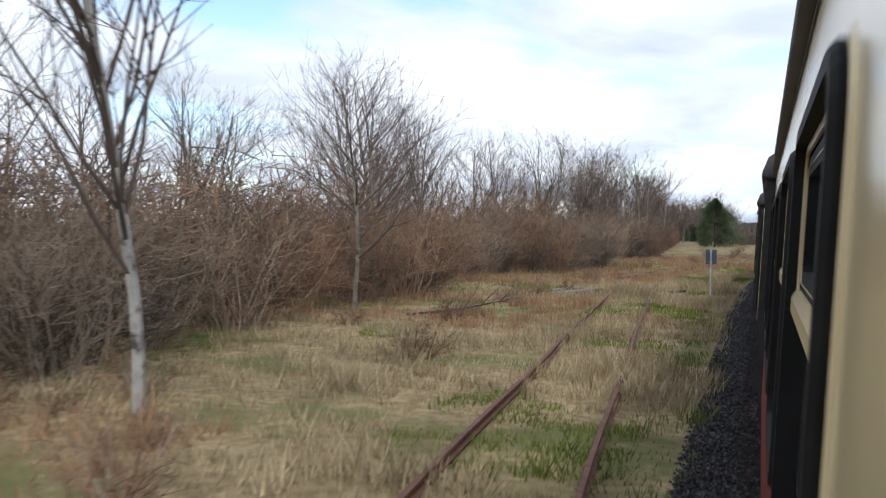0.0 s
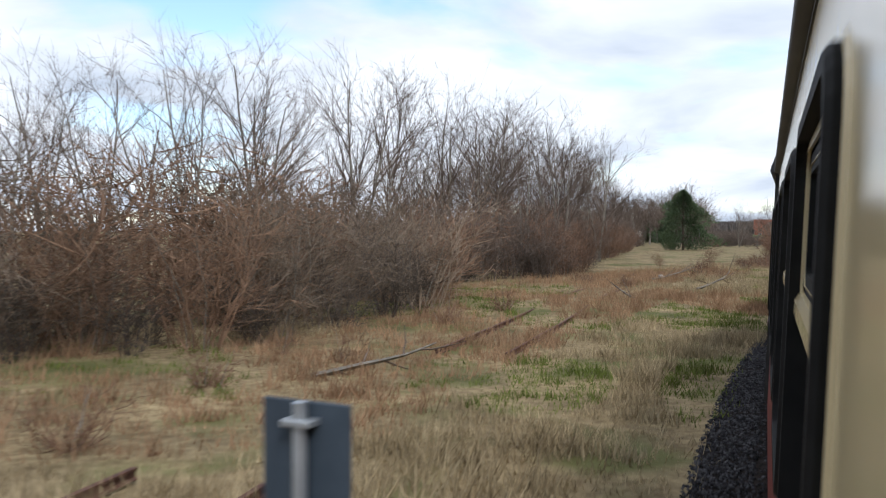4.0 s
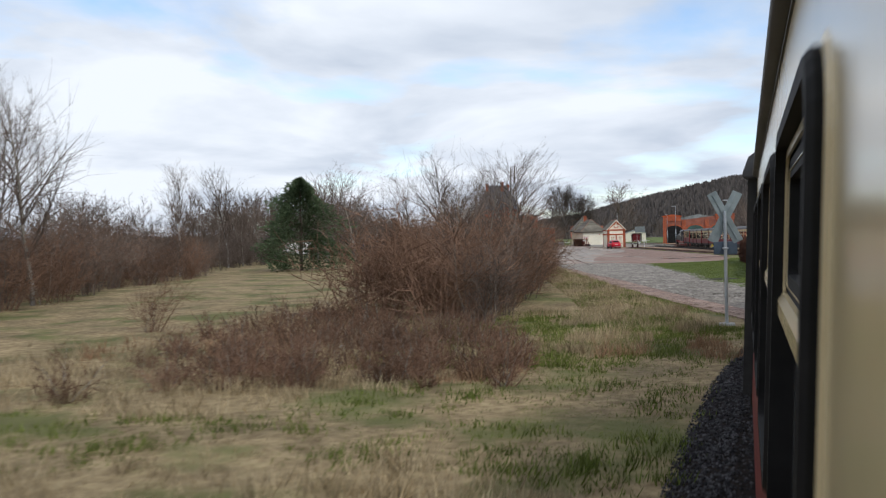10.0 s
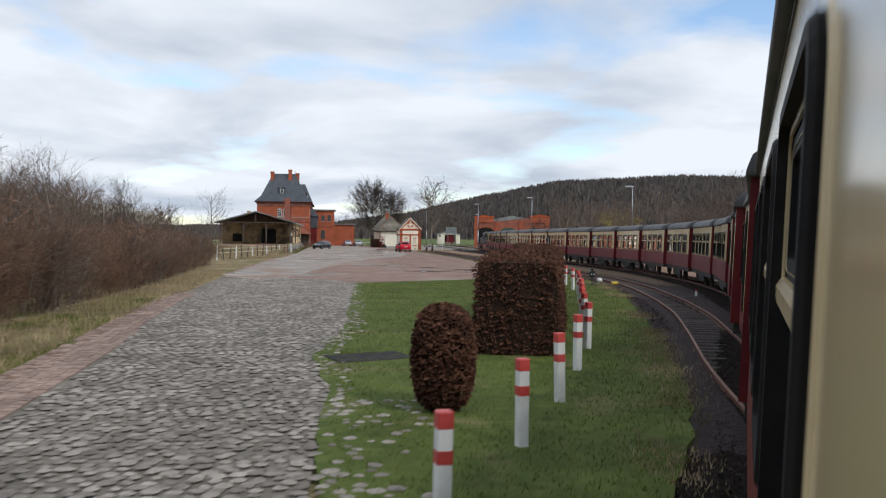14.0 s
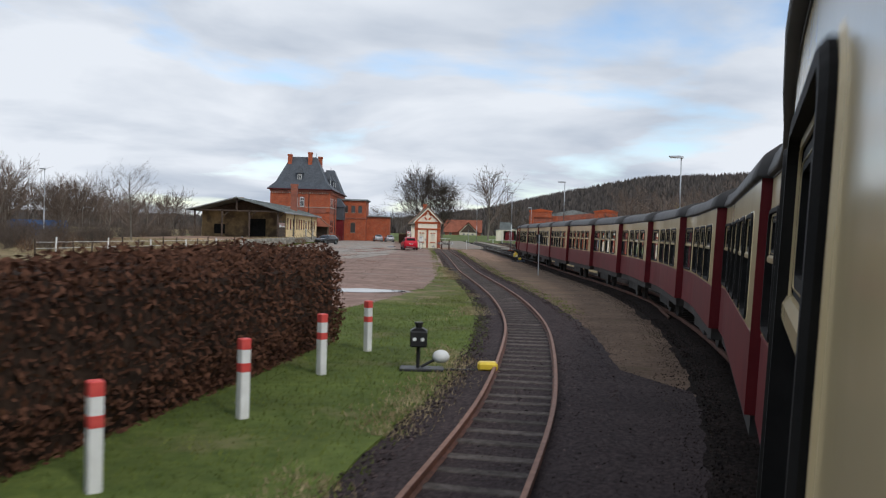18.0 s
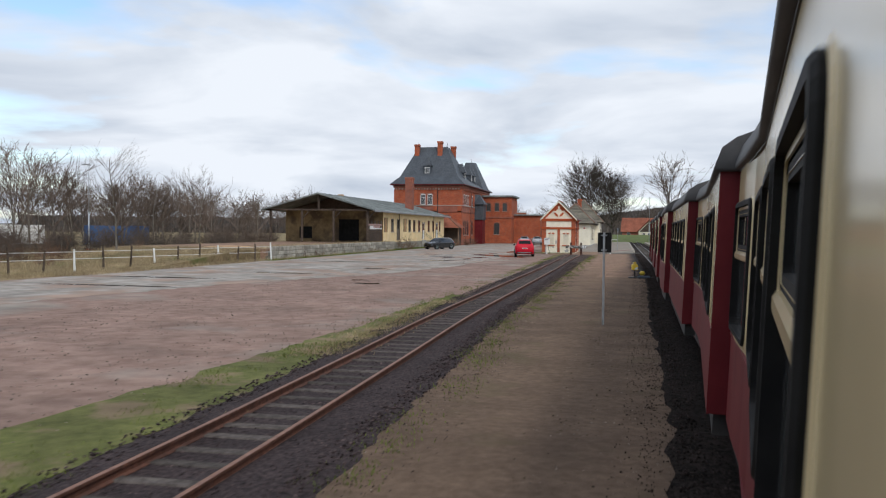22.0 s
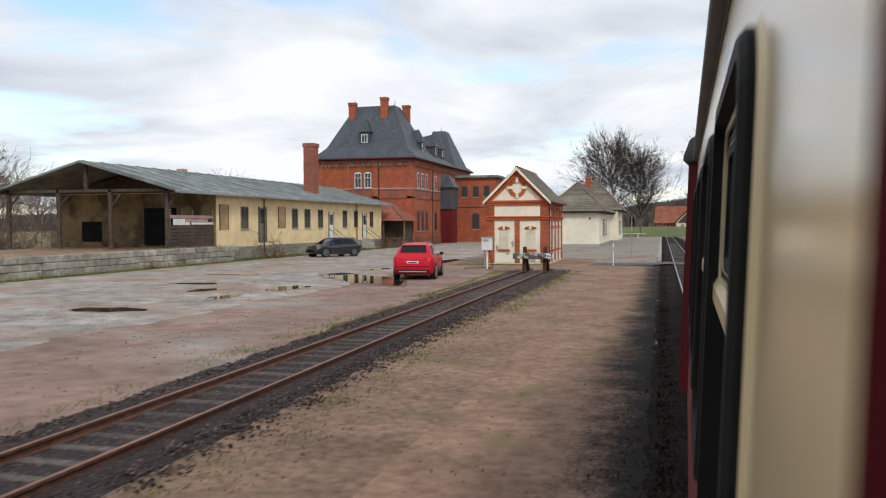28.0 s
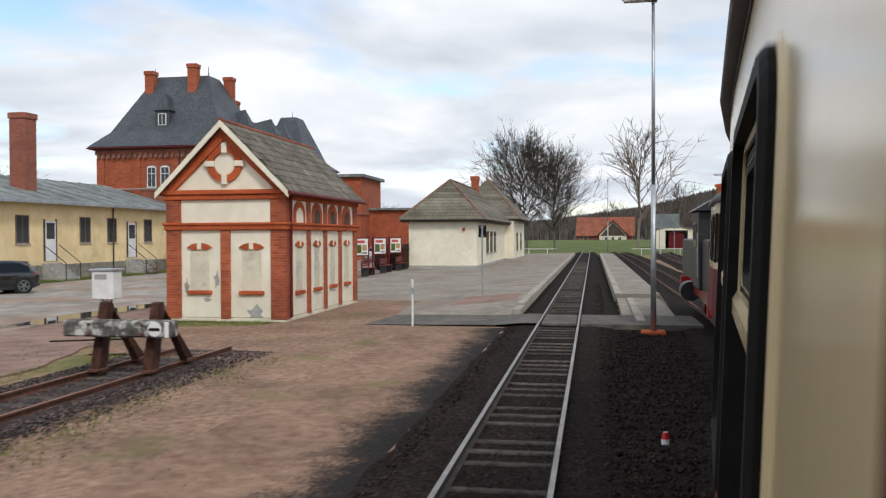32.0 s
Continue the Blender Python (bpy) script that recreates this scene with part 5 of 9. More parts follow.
for k in range(23):
    x = SX0 + 0.2 + (SX1 - SX0 - 0.4) * (k + 0.5) / 23
    part("frieze_panel", Build().box(x - 0.14, x + 0.14, SY0 - 0.02, SY0 + 0.02, 9.04, 9.32, 0.01), "stone", st, "pale frieze panel")
for k in range(43):
    y = SY0 + 0.2 + (SY1 - SY0 - 0.4) * (k + 0.5) / 43
    part("frieze_panel", Build().box(SX1 - 0.02, SX1 + 0.02, y - 0.2, y + 0.2, 9.04, 9.32, 0.01), "stone", st, "pale frieze panel")
for x in (SX0 + 0.3, -36.2, -32.75, SX1 - 0.35):
    part("pilaster", Build().box(x - 0.35, x + 0.35, SY0 - 0.09, SY0 + 0.02, 0.8, 9.02, 0.02), "brick", st, "flat brick pilaster")
for y in (SY0 + 0.35, 105.2, 109.2, 113.6, 119.2, 125.0):
    part("pilaster", Build().box(SX1 - 0.02, SX1 + 0.09, y - 0.35, y + 0.35, 0.8, 9.02, 0.02), "brick", st, "flat brick pilaster")
part("sill_course", Build().box(SX0 - 0.12, SX1 + 0.12, SY0 - 0.12, SY1 + 0.12, 6.37, 6.47, 0.02), "concrete", st, "pale stone sill course")
part("dado_band", Build().box(SX0 - 0.03, SX1 + 0.03, SY0 - 0.03, SY1 + 0.03, 5.56, 6.19, 0.01), "brick_dark", st, "patterned darker brick band")
part("eaves_board", Build().box(SX0 - 0.55, SX1 + 0.55, SY0 - 0.55, SY1 + 0.55, 9.75, 9.93, 0.04), "wood_dark", st, "dark red boxed eaves")
part("eaves_gutter", Build().box(SX0 - 0.66, SX1 + 0.66, SY0 - 0.66, SY1 + 0.66, 9.80, 9.90, 0.03), "maroon", st, "dark red eaves gutter")
# lower roof slopes flare, then the steep pavilion over the south end
b = Build()
hip(b, SX0 - 0.6, SX1 + 0.6, SY0 - 0.6, SY1 + 0.6, 9.94, (-34.1, 103.5, -34.1, 121.5), 14.6)
part("long_roof", b, "slate", st, "long slate roof")
b = Build()
b.add([(-40.4, 96.6, 9.96), (-27.7, 96.6, 9.96), (-27.7, 108.5, 9.96), (-40.4, 108.5, 9.96), (-39.0, 97.9, 11.3), (-29.1, 97.9, 11.3), (-29.1, 107.2, 11.3), (-39.0, 107.2, 11.3), (-36.6, 101.2, 16.5), (-31.6, 101.2, 16.5), (-31.6, 103.4, 16.5), (-36.6, 103.4, 16.5)],
      [(0, 1, 5, 4), (1, 2, 6, 5), (2, 3, 7, 6), (3, 0, 4, 7), (4, 5, 9, 8), (5, 6, 10, 9), (6, 7, 11, 10), (7, 4, 8, 11), (8, 9, 10, 11)])
part("pavilion_roof", b, "slate", st, "steep slate pavilion roof")
b = Build()
b.add([(-33.4, 116.0, 9.96), (-27.75, 116.0, 9.96), (-27.75, 123.5, 9.96), (-33.4, 123.5, 9.96), (-31.6, 118.6, 15.2), (-29.9, 118.6, 15.2), (-29.9, 120.9, 15.2), (-31.6, 120.9, 15.2)], [(0, 1, 5, 4), (1, 2, 6, 5), (2, 3, 7, 6), (3, 0, 4, 7), (4, 5, 6, 7)])
part("north_roof", b, "slate", st, "small steep slate roof")
for x, y, z1 in ((-36.7, 100.6, 16.9), (-32.7, 100.6, 17.4), (-31.2, 104.6, 16.9), (-34.0, 112.0, 16.0)):
    chimney(st, x, y, 12.5, z1, 0.8)
for x, y, z in ((-36.6, 101.2, 16.5), (-31.6, 101.2, 16.5), (-30.7, 119.7, 15.2)):
    part("finial", Build().tube((x, y, z), (x, y, z + 0.8), 0.05, 0.015, 6), "black_metal", st)


def dormer(parent, m, w=1.3, h=1.5):
    """A small roof dormer with a pointed slate cap; m: lower middle of its front."""
    d = part("dormer", xf(Build().box(-w / 2, w / 2, 0, 2.2, 0, h, 0.02), m), "slate", parent, "slate-hung dormer")
    part("cap", xf(Build().add([(-w / 2 - 0.15, -0.2, h), (w / 2 + 0.15, -0.2, h), (w / 2 + 0.15, 2.4, h), (-w / 2 - 0.15, 2.4, h), (0, 0.5, h + 1.6), (0, 2.4, h + 1.2)], [(0, 1, 4), (1, 2, 5, 4), (3, 0, 4, 5), (2, 3, 5), (3, 2, 1, 0)]), m), "slate", d)
    window(d, m @ Matrix.Translation((0, -0.005, 0.25)), 0.75, 1.0, "white", 0, 1, False, sill="")
    return d


dormer(st, face(-34.4, 98.2, 11.6, "s"))
for y in (104.2, 110.5, 114.0):
    dormer(st, face(-29.0, y, 11.0, "e"), 1.1, 1.3)
for x in (-34.85, -33.65):
    window(st, face(x, SY0, 6.55, "s"), 0.82, 1.8, "white", 0.15, 1, True, "brick_dark")
for y in (99.6, 101.4, 103.2, 107.4, 115.3, 117.0, 121.0, 123.0):
    window(st, face(SX1, y, 6.55, "e"), 0.9, 1.8, "white", 0.15, 1, True, "brick_dark")
    window(st, face(SX1, y, 1.5, "e"), 1.05, 2.4, "wood_dark", 0.4, 1, True, "brick_dark")
for x in (-38.0, -36.2):
    window(st, face(x, SY0, 1.6, "s"), 1.0, 2.2, "white", 0.3, 1, True, "brick_dark")
for x, y in ((-32.3, SY0 - 0.12), (SX1 + 0.12, 105.6), (SX1 + 0.12, 119.4)):
    part("downpipe", Build().tube((x, y, 0.0), (x, y, 9.7), 0.06, n=8), "black_metal", st, "dark downpipe")
oriel = part("oriel", Build().box(-28.3, -26.7, 109.6, 113.0, 4.2, 7.0, 0.04), "slate", st, "slate-hung oriel")
part("oriel_roof", Build().add([(-28.35, 109.3, 7.0), (-26.4, 109.3, 7.0), (-26.4, 113.3, 7.0), (-28.35, 113.3, 7.0), (-28.35, 110.3, 8.8), (-28.35, 112.3, 8.8), (-27.6, 111.3, 8.8)], [(0, 1, 6, 4), (1, 2, 6), (2, 3, 5, 6), (0, 4, 5, 3), (3, 2, 1, 0), (4, 6, 5)]), "slate", oriel)
part("porch", Build().box(-28.3, -26.8, 109.8, 112.8, -0.1, 4.2, 0.02), "maroon", st, "dark red timber porch")
wing = part("wing", Build().box(-28.3, -22.6, 118.0, 126.5, -0.1, 8.6), "brick", st, "brick cross wing")
part("wing_roof", Build().box(-28.6, -22.2, 117.6, 126.9, 8.6, 8.95, 0.05), "felt", wing, "flat overhanging roof")
part("wing_band", Build().box(-28.2, -22.5, 117.9, 126.6, 4.6, 4.9, 0.03), "brick_dark", wing)
for x in (-27.0, -25.4, -23.9):
    window(wing, face(x, 118.0, 6.0, "s"), 0.8, 1.5, "wood_dark", 0.15, 1, True, "brick_dark")
window(wing, face(-25.4, 118.0, 1.6, "s"), 1.0, 2.2, "wood_dark", 0.3, 1, True, "brick_dark")
porch = part("south_porch", Build().box(-31.9, -28.3, 94.6, 97.2, -0.1, 2.7), "wood_dark", st, "dark timber porch wall")
for x in (-32.7, -30.3, -27.9):
    part("porch_post", Build().box(x - 0.09, x + 0.09, 92.6, 92.78, -0.1, 2.75, 0.015), "wood_brown", porch, "timber post")
part("porch_rail", Build().box(-32.7, -27.9, 92.64, 92.74, 0.75, 0.85, 0.01), "wood_brown", porch)
part("porch_panel", Build().box(-32.6, -31.3, 92.62, 92.76, -0.1, 1.3, 0.01), "cream_old", porch, "peeling plaster panel")
part("porch_roof", hip(Build(), -33.0, -27.6, 92.1, 97.2, 2.7, (-30.3, 94.6, -30.3, 96.9), 4.75), "tile_red", porch, "red tiled hipped porch roof")
for x0, y0, x1, y1 in ((-33.0, 92.1, -30.3, 94.6), (-27.6, 92.1, -30.3, 94.6), (-30.3, 94.6, -30.3, 96.9)):
    part("hip_tiles", Build().tube((x0, y0, 2.72 if y0 < 93 else 4.77), (x1, y1, 4.77), 0.09, n=8), "tile_brown", porch)
low = part("north_annex", Build().box(-22.6, -17.5, 121.5, 127.5, -0.1, 5.2), "brick", st, "lower brick annex")
part("north_annex_roof", Build().box(-22.58, -17.1, 121.1, 127.9, 5.2, 5.45, 0.04), "felt", low)

# goods shed
gs = thing("goods_shed", "long low yellow plastered goods shed with a grey felt roof", "building")
GX0, GX1, GY0, GY1 = -42.2, -29.9, 56.0, 90.8
part("wall", Build().box(GX0, GX1, GY0, GY1, 0.7, 4.55), "yellow", gs, "stained yellow plaster walls")
part("base", Build().box(GX0 - 0.05, GX1 + 0.06, GY0, GY1 + 0.06, -0.14, 0.78, 0.02), "stone", gs, "grey stone base")
# thin sheet over the end wall; canopy shade is put into its colour
part("end_wall", Build().box(GX0 + 0.02, GX1 - 0.02, GY0 - 0.012, GY0, 0.79, 4.5), "shaded_yellow", gs, "weathered plaster coloured darker for the canopy shade")
part("gable_wall", Build().prism([(GX0, GY0, 4.55), (GX1, GY0, 4.55), (-36.0, GY0, 6.1)], (0, 0.25, 0)), "wood_dark", gs, "dark boarded gable")
part("gable_wall", Build().prism([(GX0, GY1 - 0.25, 4.55), (GX1, GY1 - 0.25, 4.55), (-36.0, GY1 - 0.25, 6.1)], (0, 0.25, 0)), "wood_dark", gs, "dark boarded gable")
for sx in (1, -1):
    e = -36.0 + sx * 6.85
    r = Build().prism([(-36.0, 50.0, 6.42), (e, 50.0, 4.5), (e, 50.0, 4.38), (-36.0, 50.0, 6.28)], (0, 42.2, 0))
    slope = part("roof_slope", r, "felt", gs, "grey bitumen felt roof slope")
    for k in range(22):
        y = 50.3 + k * 1.92
        part("roof_seam", Build().prism([(-36.0, y, 6.425), (e, y, 4.505), (e, y, 4.545), (-36.0, y, 6.465)], (0, 0.07, 0)), "felt", slope)
part("fascia", Build().box(-29.2, -29.1, 49.9, 92.3, 4.3, 4.52, 0.02), "steel", gs, "grey gutter")
for x, y in ((-29.78, 62.9), (-29.78, 83.0)):
    part("downpipe", Build().tube((x, y, 0.2), (x, y, 4.3), 0.05, n=8), "wood_dark", gs)
chimney(gs, -32.1, 77.2, 4.9, 9.8, 1.05, "brick_dark")
chimney(gs, -38.6, 66.0, 5.4, 6.9, 0.5, "wood_tan")
# open gable with its timber posts and braces
for x in (-41.8, -38.0, -34.2, -30.2):
    pst = part("post", Build().box(x - 0.12, x + 0.12, 50.5, 50.74, 0.9, 4.6, 0.02), "wood_dark", gs, "weathered timber post")
    part("brace", Build().tube((x + 0.05, 50.62, 3.5), (x + 1.0, 50.62, 4.55), 0.07, n=6), "wood_dark", pst)
part("tie_beam", Build().box(-42.4, -29.6, 50.5, 50.74, 4.4, 4.6, 0.02), "wood_dark", gs, "timber tie beam")
part("king_post", Build().box(-36.12, -35.88, 50.52, 50.72, 4.6, 6.3, 0.02), "wood_dark", gs)
# the wall is not cut: black panels paint the dark inside of the openings
part("dark_doorway", Build().box(-35.4, -32.9, 55.9, 55.98, 0.95, 3.5, 0.01), "soot", gs, "flat black panel for the dark inside of a doorway")
part("dark_doorway", Build().box(-40.4, -38.8, 55.9, 55.98, 1.2, 2.6, 0.01), "soot", gs, "flat black panel for the dark inside of a broken opening")
for k, (y, w, h, z, kind) in enumerate(((57.0, 1.1, 1.75, 2.0, "b"), (60.0, 1.15, 1.6, 2.05, "w"), (62.8, 1.1, 2.6, 1.0, "d"), (66.15, 1.15, 1.7, 2.05, "b"), (68.65, 1.15, 1.6, 2.05, "w"), (71.2, 1.2, 1.6, 2.05, "w"), (74.05, 1.15, 1.6, 2.05, "w"), (76.5, 1.0, 2.35, 1.0, "d"), (80.0, 1.15, 1.6, 2.05, "w"), (83.0, 1.1, 1.6, 2.05, "w"), (85.4, 1.0, 2.35, 1.0, "d"), (87.6, 1.1, 1.6, 2.05, "w"))):
    m = face(GX1, y, z, "e")
    if kind == "w":
        window(gs, m, w, h, "wood_brown", 0, 1, False, label="dark-framed window", glassy="pane_dark")
    elif kind == "b":
        bd = part("boarded_window", xf(Build().box(-w / 2, w / 2, -0.04, 0.02, 0, h, 0.01), m), "wood_tan", gs, "boarded-up window")
        part("frame", xf(Build().box(-w / 2 - 0.08, -w / 2, -0.06, 0.02, 0, h, 0.01).box(w / 2, w / 2 + 0.08, -0.06, 0.02, 0, h, 0.01), m), "wood_dark", bd)
    else:
        dr = part("door", xf(Build().box(-w / 2, w / 2, -0.05, 0.02, 0, h, 0.01), m), "white" if k > 3 else "wood_grey", gs, "plank door with a light above")
        part("light", xf(Build().quad((-w / 2 + 0.12, -0.055, h * 0.55), (w / 2 - 0.12, -0.055, h * 0.55), (w / 2 - 0.12, -0.055, h - 0.12), (-w / 2 + 0.12, -0.055, h - 0.12)), m), "pane_dark", dr, fix=False)
        part("frame", xf(Build().box(-w / 2 - 0.1, -w / 2, -0.07, 0.02, 0, h + 0.1, 0.01).box(w / 2, w / 2 + 0.1, -0.07, 0.02, 0, h + 0.1, 0.01), m), "wood_dark", dr)
        if k > 3:
            for s in range(5):
                part("step", xf(Build().box(-w / 2 - 0.3, w / 2 + 0.3, -0.28 * (5 - s), 0.0, -1.12 + 0.2 * s, -0.92 + 0.2 * s, 0.015), m), "concrete", gs, "worn concrete step")
            for s in (-1, 1):
                part("handrail", xf(Build().tube((s * 0.7, -0.1, 0.95), (s * 0.7, -1.5, -0.1), 0.025, n=6).tube((s * 0.7, -1.5, -1.1), (s * 0.7, -1.5, -0.1), 0.025, n=6), m), "black_metal", gs, "thin iron handrail")
# loading dock with stone facing and loose timber
dock = thing("loading_dock", "overgrown stone loading dock in front of the goods shed", "loading dock")
part("deck", Build().box(-42.0, -28.95, 20.0, 56.0, -0.16, 0.78, 0.03), "dirt", dock, "earth and grass deck")
rng = random.Random(4)
block_meshes = [Build().box(-0.5 * w, 0.5 * w, -0.14, 0.14, -0.5 * h, 0.5 * h, 0.03).mesh("stone", "stone") for w, h in ((0.75, 0.33), (1.0, 0.33), (1.3, 0.33))]
for row in range(3):
    y = 20.0 + 0.4 * row
    while y < 56.0:
        i = rng.randrange(3)
        w = (0.75, 1.0, 1.3)[i]
        ob = new("stone", block_meshes[i])
        ob.parent, ob.matrix_basis = dock, pose(-28.84 + rng.uniform(-0.03, 0.03), y + w / 2, 0.06 + 0.345 * row, 0, 0, 90 + rng.uniform(-1.5, 1.5))
        y += w + 0.02
screen = thing("board_screen", "dark weathered board screen at the canopy corner", "screen", (-30.05, 50.7, 0.78))
for k in range(7):
    part("board", Build().box(-0.03 + 0.004 * (k % 2), 0.03 + 0.004 * (k % 3), -0.15, 5.2, 0.02 + 0.215 * k, 0.215 * (k + 1), 0.008), "wood_dark", screen)
for k, (y0, y1, z0, z1, mt) in enumerate(((0.3, 2.2, 1.55, 1.95, "white"), (2.4, 5.1, 1.58, 1.72, "white"), (0.0, 5.1, 1.98, 2.18, "pink_board"), (1.6, 4.4, 1.74, 1.94, "pink_board"))):
    part("upper_board", Build().box(-0.025, 0.025 + 0.004 * k, y0, y1, z0, z1, 0.008), mt, screen, "faded pale board")
for y in (0.0, 1.3, 2.6, 3.9, 5.1):
    part("upright", Build().box(-0.13, -0.03, y, y + 0.1, 0, 2.55, 0.01), "wood_grey", screen)
ramp = thing("earth_ramp", "grassy earth ramp up to the loading dock", "ramp")
part("ramp", Build().prism([(-40.0, 3.0, -0.2), (-40.0, 20.0, -0.2), (-40.0, 20.0, 0.76), (-40.0, 16.0, 0.7), (-40.0, 9.0, 0.2)], (10.6, 0, 0)), "meadow", ramp)

# small plastered hut with brick trim
hut = thing("switch_hut", "small cream plastered hut with red brick trim and tiled gable roof", "building")
HX0, HX1, HY0, HY1, HE, HP = -11.02, -7.3, 54.9, 62.5, 3.72, 5.72
part("wall", Build().box(HX0 + 0.06, HX1 - 0.06, HY0 + 0.06, HY1 - 0.06, 0.0, HE), "cream", hut, "cream plaster walls")
part("gable", Build().prism([(HX0 + 0.06, HY0 + 0.05, HE), (HX1 - 0.06, HY0 + 0.05, HE), ((HX0 + HX1) / 2, HY0 + 0.05, HP - 0.05)], (0, 0.25, 0)), "cream", hut, "cream plaster gable")
part("gable", Build().prism([(HX0 + 0.06, HY1 - 0.3, HE), (HX1 - 0.06, HY1 - 0.3, HE), ((HX0 + HX1) / 2, HY1 - 0.3, HP - 0.05)], (0, 0.25, 0)), "cream", hut)
part("plinth", Build().box(HX0 + 0.02, HX1 - 0.02, HY0 + 0.02, HY1 - 0.02, -0.16, -0.02, 0.02), "cream_old", hut, "stained plaster foot")
for x0, x1 in ((HX0, HX0 + 0.46), (HX1 - 0.46, HX1)):
    part("corner_pier", Build().box(x0, x1, HY0, HY0 + 0.46, -0.05, HE, 0.012), "brick", hut, "red brick corner pier")
    part("corner_pier", Build().box(x0, x1, HY1 - 0.46, HY1, -0.05, HE, 0.012), "brick", hut, "red brick corner pier")
part("pier", Build().box(-9.31, -9.01, HY0, HY0 + 0.3, -0.05, 2.62, 0.012), "brick", hut, "red brick middle pier")
part("band", Build().box(HX0 - 0.05, HX1 + 0.05, HY0 - 0.05, HY1 + 0.05, 2.56, 2.74, 0.02), "brick_plain", hut, "moulded brick band")
part("band", Build().box(HX0 - 0.09, HX1 + 0.09, HY0 - 0.09, HY1 + 0.09, 2.70, 2.78, 0.02), "brick_plain", hut, "moulded brick band")
part("band", Build().box(HX0 - 0.04, HX1 + 0.04, HY0 - 0.04, HY1 + 0.04, 3.45, 3.60, 0.02), "brick_plain", hut, "moulded brick eaves band")
part("band", Build().box(HX0 - 0.1, HX1 + 0.1, HY0 - 0.1, HY1 + 0.1, 3.60, 3.74, 0.02), "brick_plain", hut, "moulded brick eaves band")
cx = (HX0 + HX1) / 2
slope = Vector((HX1 + 0.12 - cx, 0, HE + 0.02 - HP))
up = Vector((slope.z, 0, -slope.x)).normalized()
for s in (-1, 1):
    a, b2 = (cx, HP - 0.16), (cx + s * (HX1 + 0.05 - cx), HE - 0.02)
    part("gable_trim", Build().prism([(a[0], HY0 - 0.06, a[1]), (b2[0], HY0 - 0.06, b2[1]), (b2[0], HY0 - 0.06, b2[1] - 0.05), (b2[0] - s * 0.28, HY0 - 0.06, b2[1] - 0.03), (a[0], HY0 - 0.06, a[1] - 0.36)], (0, 0.12, 0)), "brick_plain", hut, "raking red brick gable trim")
    part("verge_board", Build().prism([(cx, HY0 - 0.3, HP + 0.02), (cx + s * (HX1 + 0.2 - cx), HY0 - 0.3, HE - 0.06), (cx + s * (HX1 + 0.2 - cx), HY0 - 0.3, HE - 0.24), (cx, HY0 - 0.3, HP - 0.18)], (0, 0.05, 0)), "cream", hut, "cream verge board")
    # roof deck, then the tiles in courses
    deck = part("roof_slope", Build().prism([(cx, HY0 - 0.26, HP), (cx + s * (HX1 + 0.22 - cx), HY0 - 0.26, HE - 0.07), (cx + s * (HX1 + 0.22 - cx), HY0 - 0.26, HE - 0.13), (cx, HY0 - 0.26, HP - 0.06)], (0, HY1 - HY0 + 0.5, 0)), "tile_grey", hut, "grey tiled roof slope")
    run = math.hypot(HX1 + 0.22 - cx, HP - HE + 0.07)
    tilt = math.atan2(HP - HE + 0.07, HX1 + 0.22 - cx)
    rows, cols = 9, 17
    tile = Build().box(-0.5 * run / rows - 0.03, 0.5 * run / rows, -0.232, 0.232, 0.0, 0.03, 0.008).mesh("roof_tile", "tile_grey")
    for i in range(rows):
        for j in range(cols):
            d = (i + 0.5) * run / rows
            y = HY0 - 0.02 + (j + (0.5 if i % 2 else 0.0)) * 0.469 + rng.uniform(-0.008, 0.008)
            if y > HY1 + 0.03:
                continue
            ob = new("roof_tile", tile)
            ob.parent = deck
            m = Matrix.Translation((cx + s * d * math.cos(tilt), y, HP - d * math.sin(tilt) + 0.012)) @ Matrix.Rotation(s * (tilt - 0.045), 4, "Y")
            ob.matrix_basis = m if s > 0 else m @ Matrix.Rotation(math.pi, 4, "Z")
part("ridge", Build().tube((cx, HY0 - 0.28, HP + 0.0), (cx, HY1 + 0.26, HP + 0.0), 0.09, n=10), "tile_red", hut, "red ridge tiles")
# round vent in the gable: ring of brick, cream keystones
for k in range(24):
    a0, a1 = 2 * math.pi * k / 24, 2 * math.pi * (k + 0.96) / 24
    pts = [(cx + r * math.cos(a), HY0 - 0.02, 4.5 + r * math.sin(a)) for r, a in ((0.34, a0), (0.55, a0), (0.55, a1), (0.34, a1))]
    part("vent_brick", Build().prism(pts, (0, 0.1, 0)), "brick_plain", hut)
for k in range(4):
    a = math.pi / 2 * k
    m = Matrix.Translation((cx + 0.47 * math.cos(a), HY0 + 0.0, 4.5 + 0.47 * math.sin(a))) @ Matrix.Rotation(-a, 4, "Y")
    part("keystone", xf(Build().box(-0.16, 0.14, -0.06, 0.05, -0.085, 0.085, 0.015), m), "cream", hut, "cream keystone")


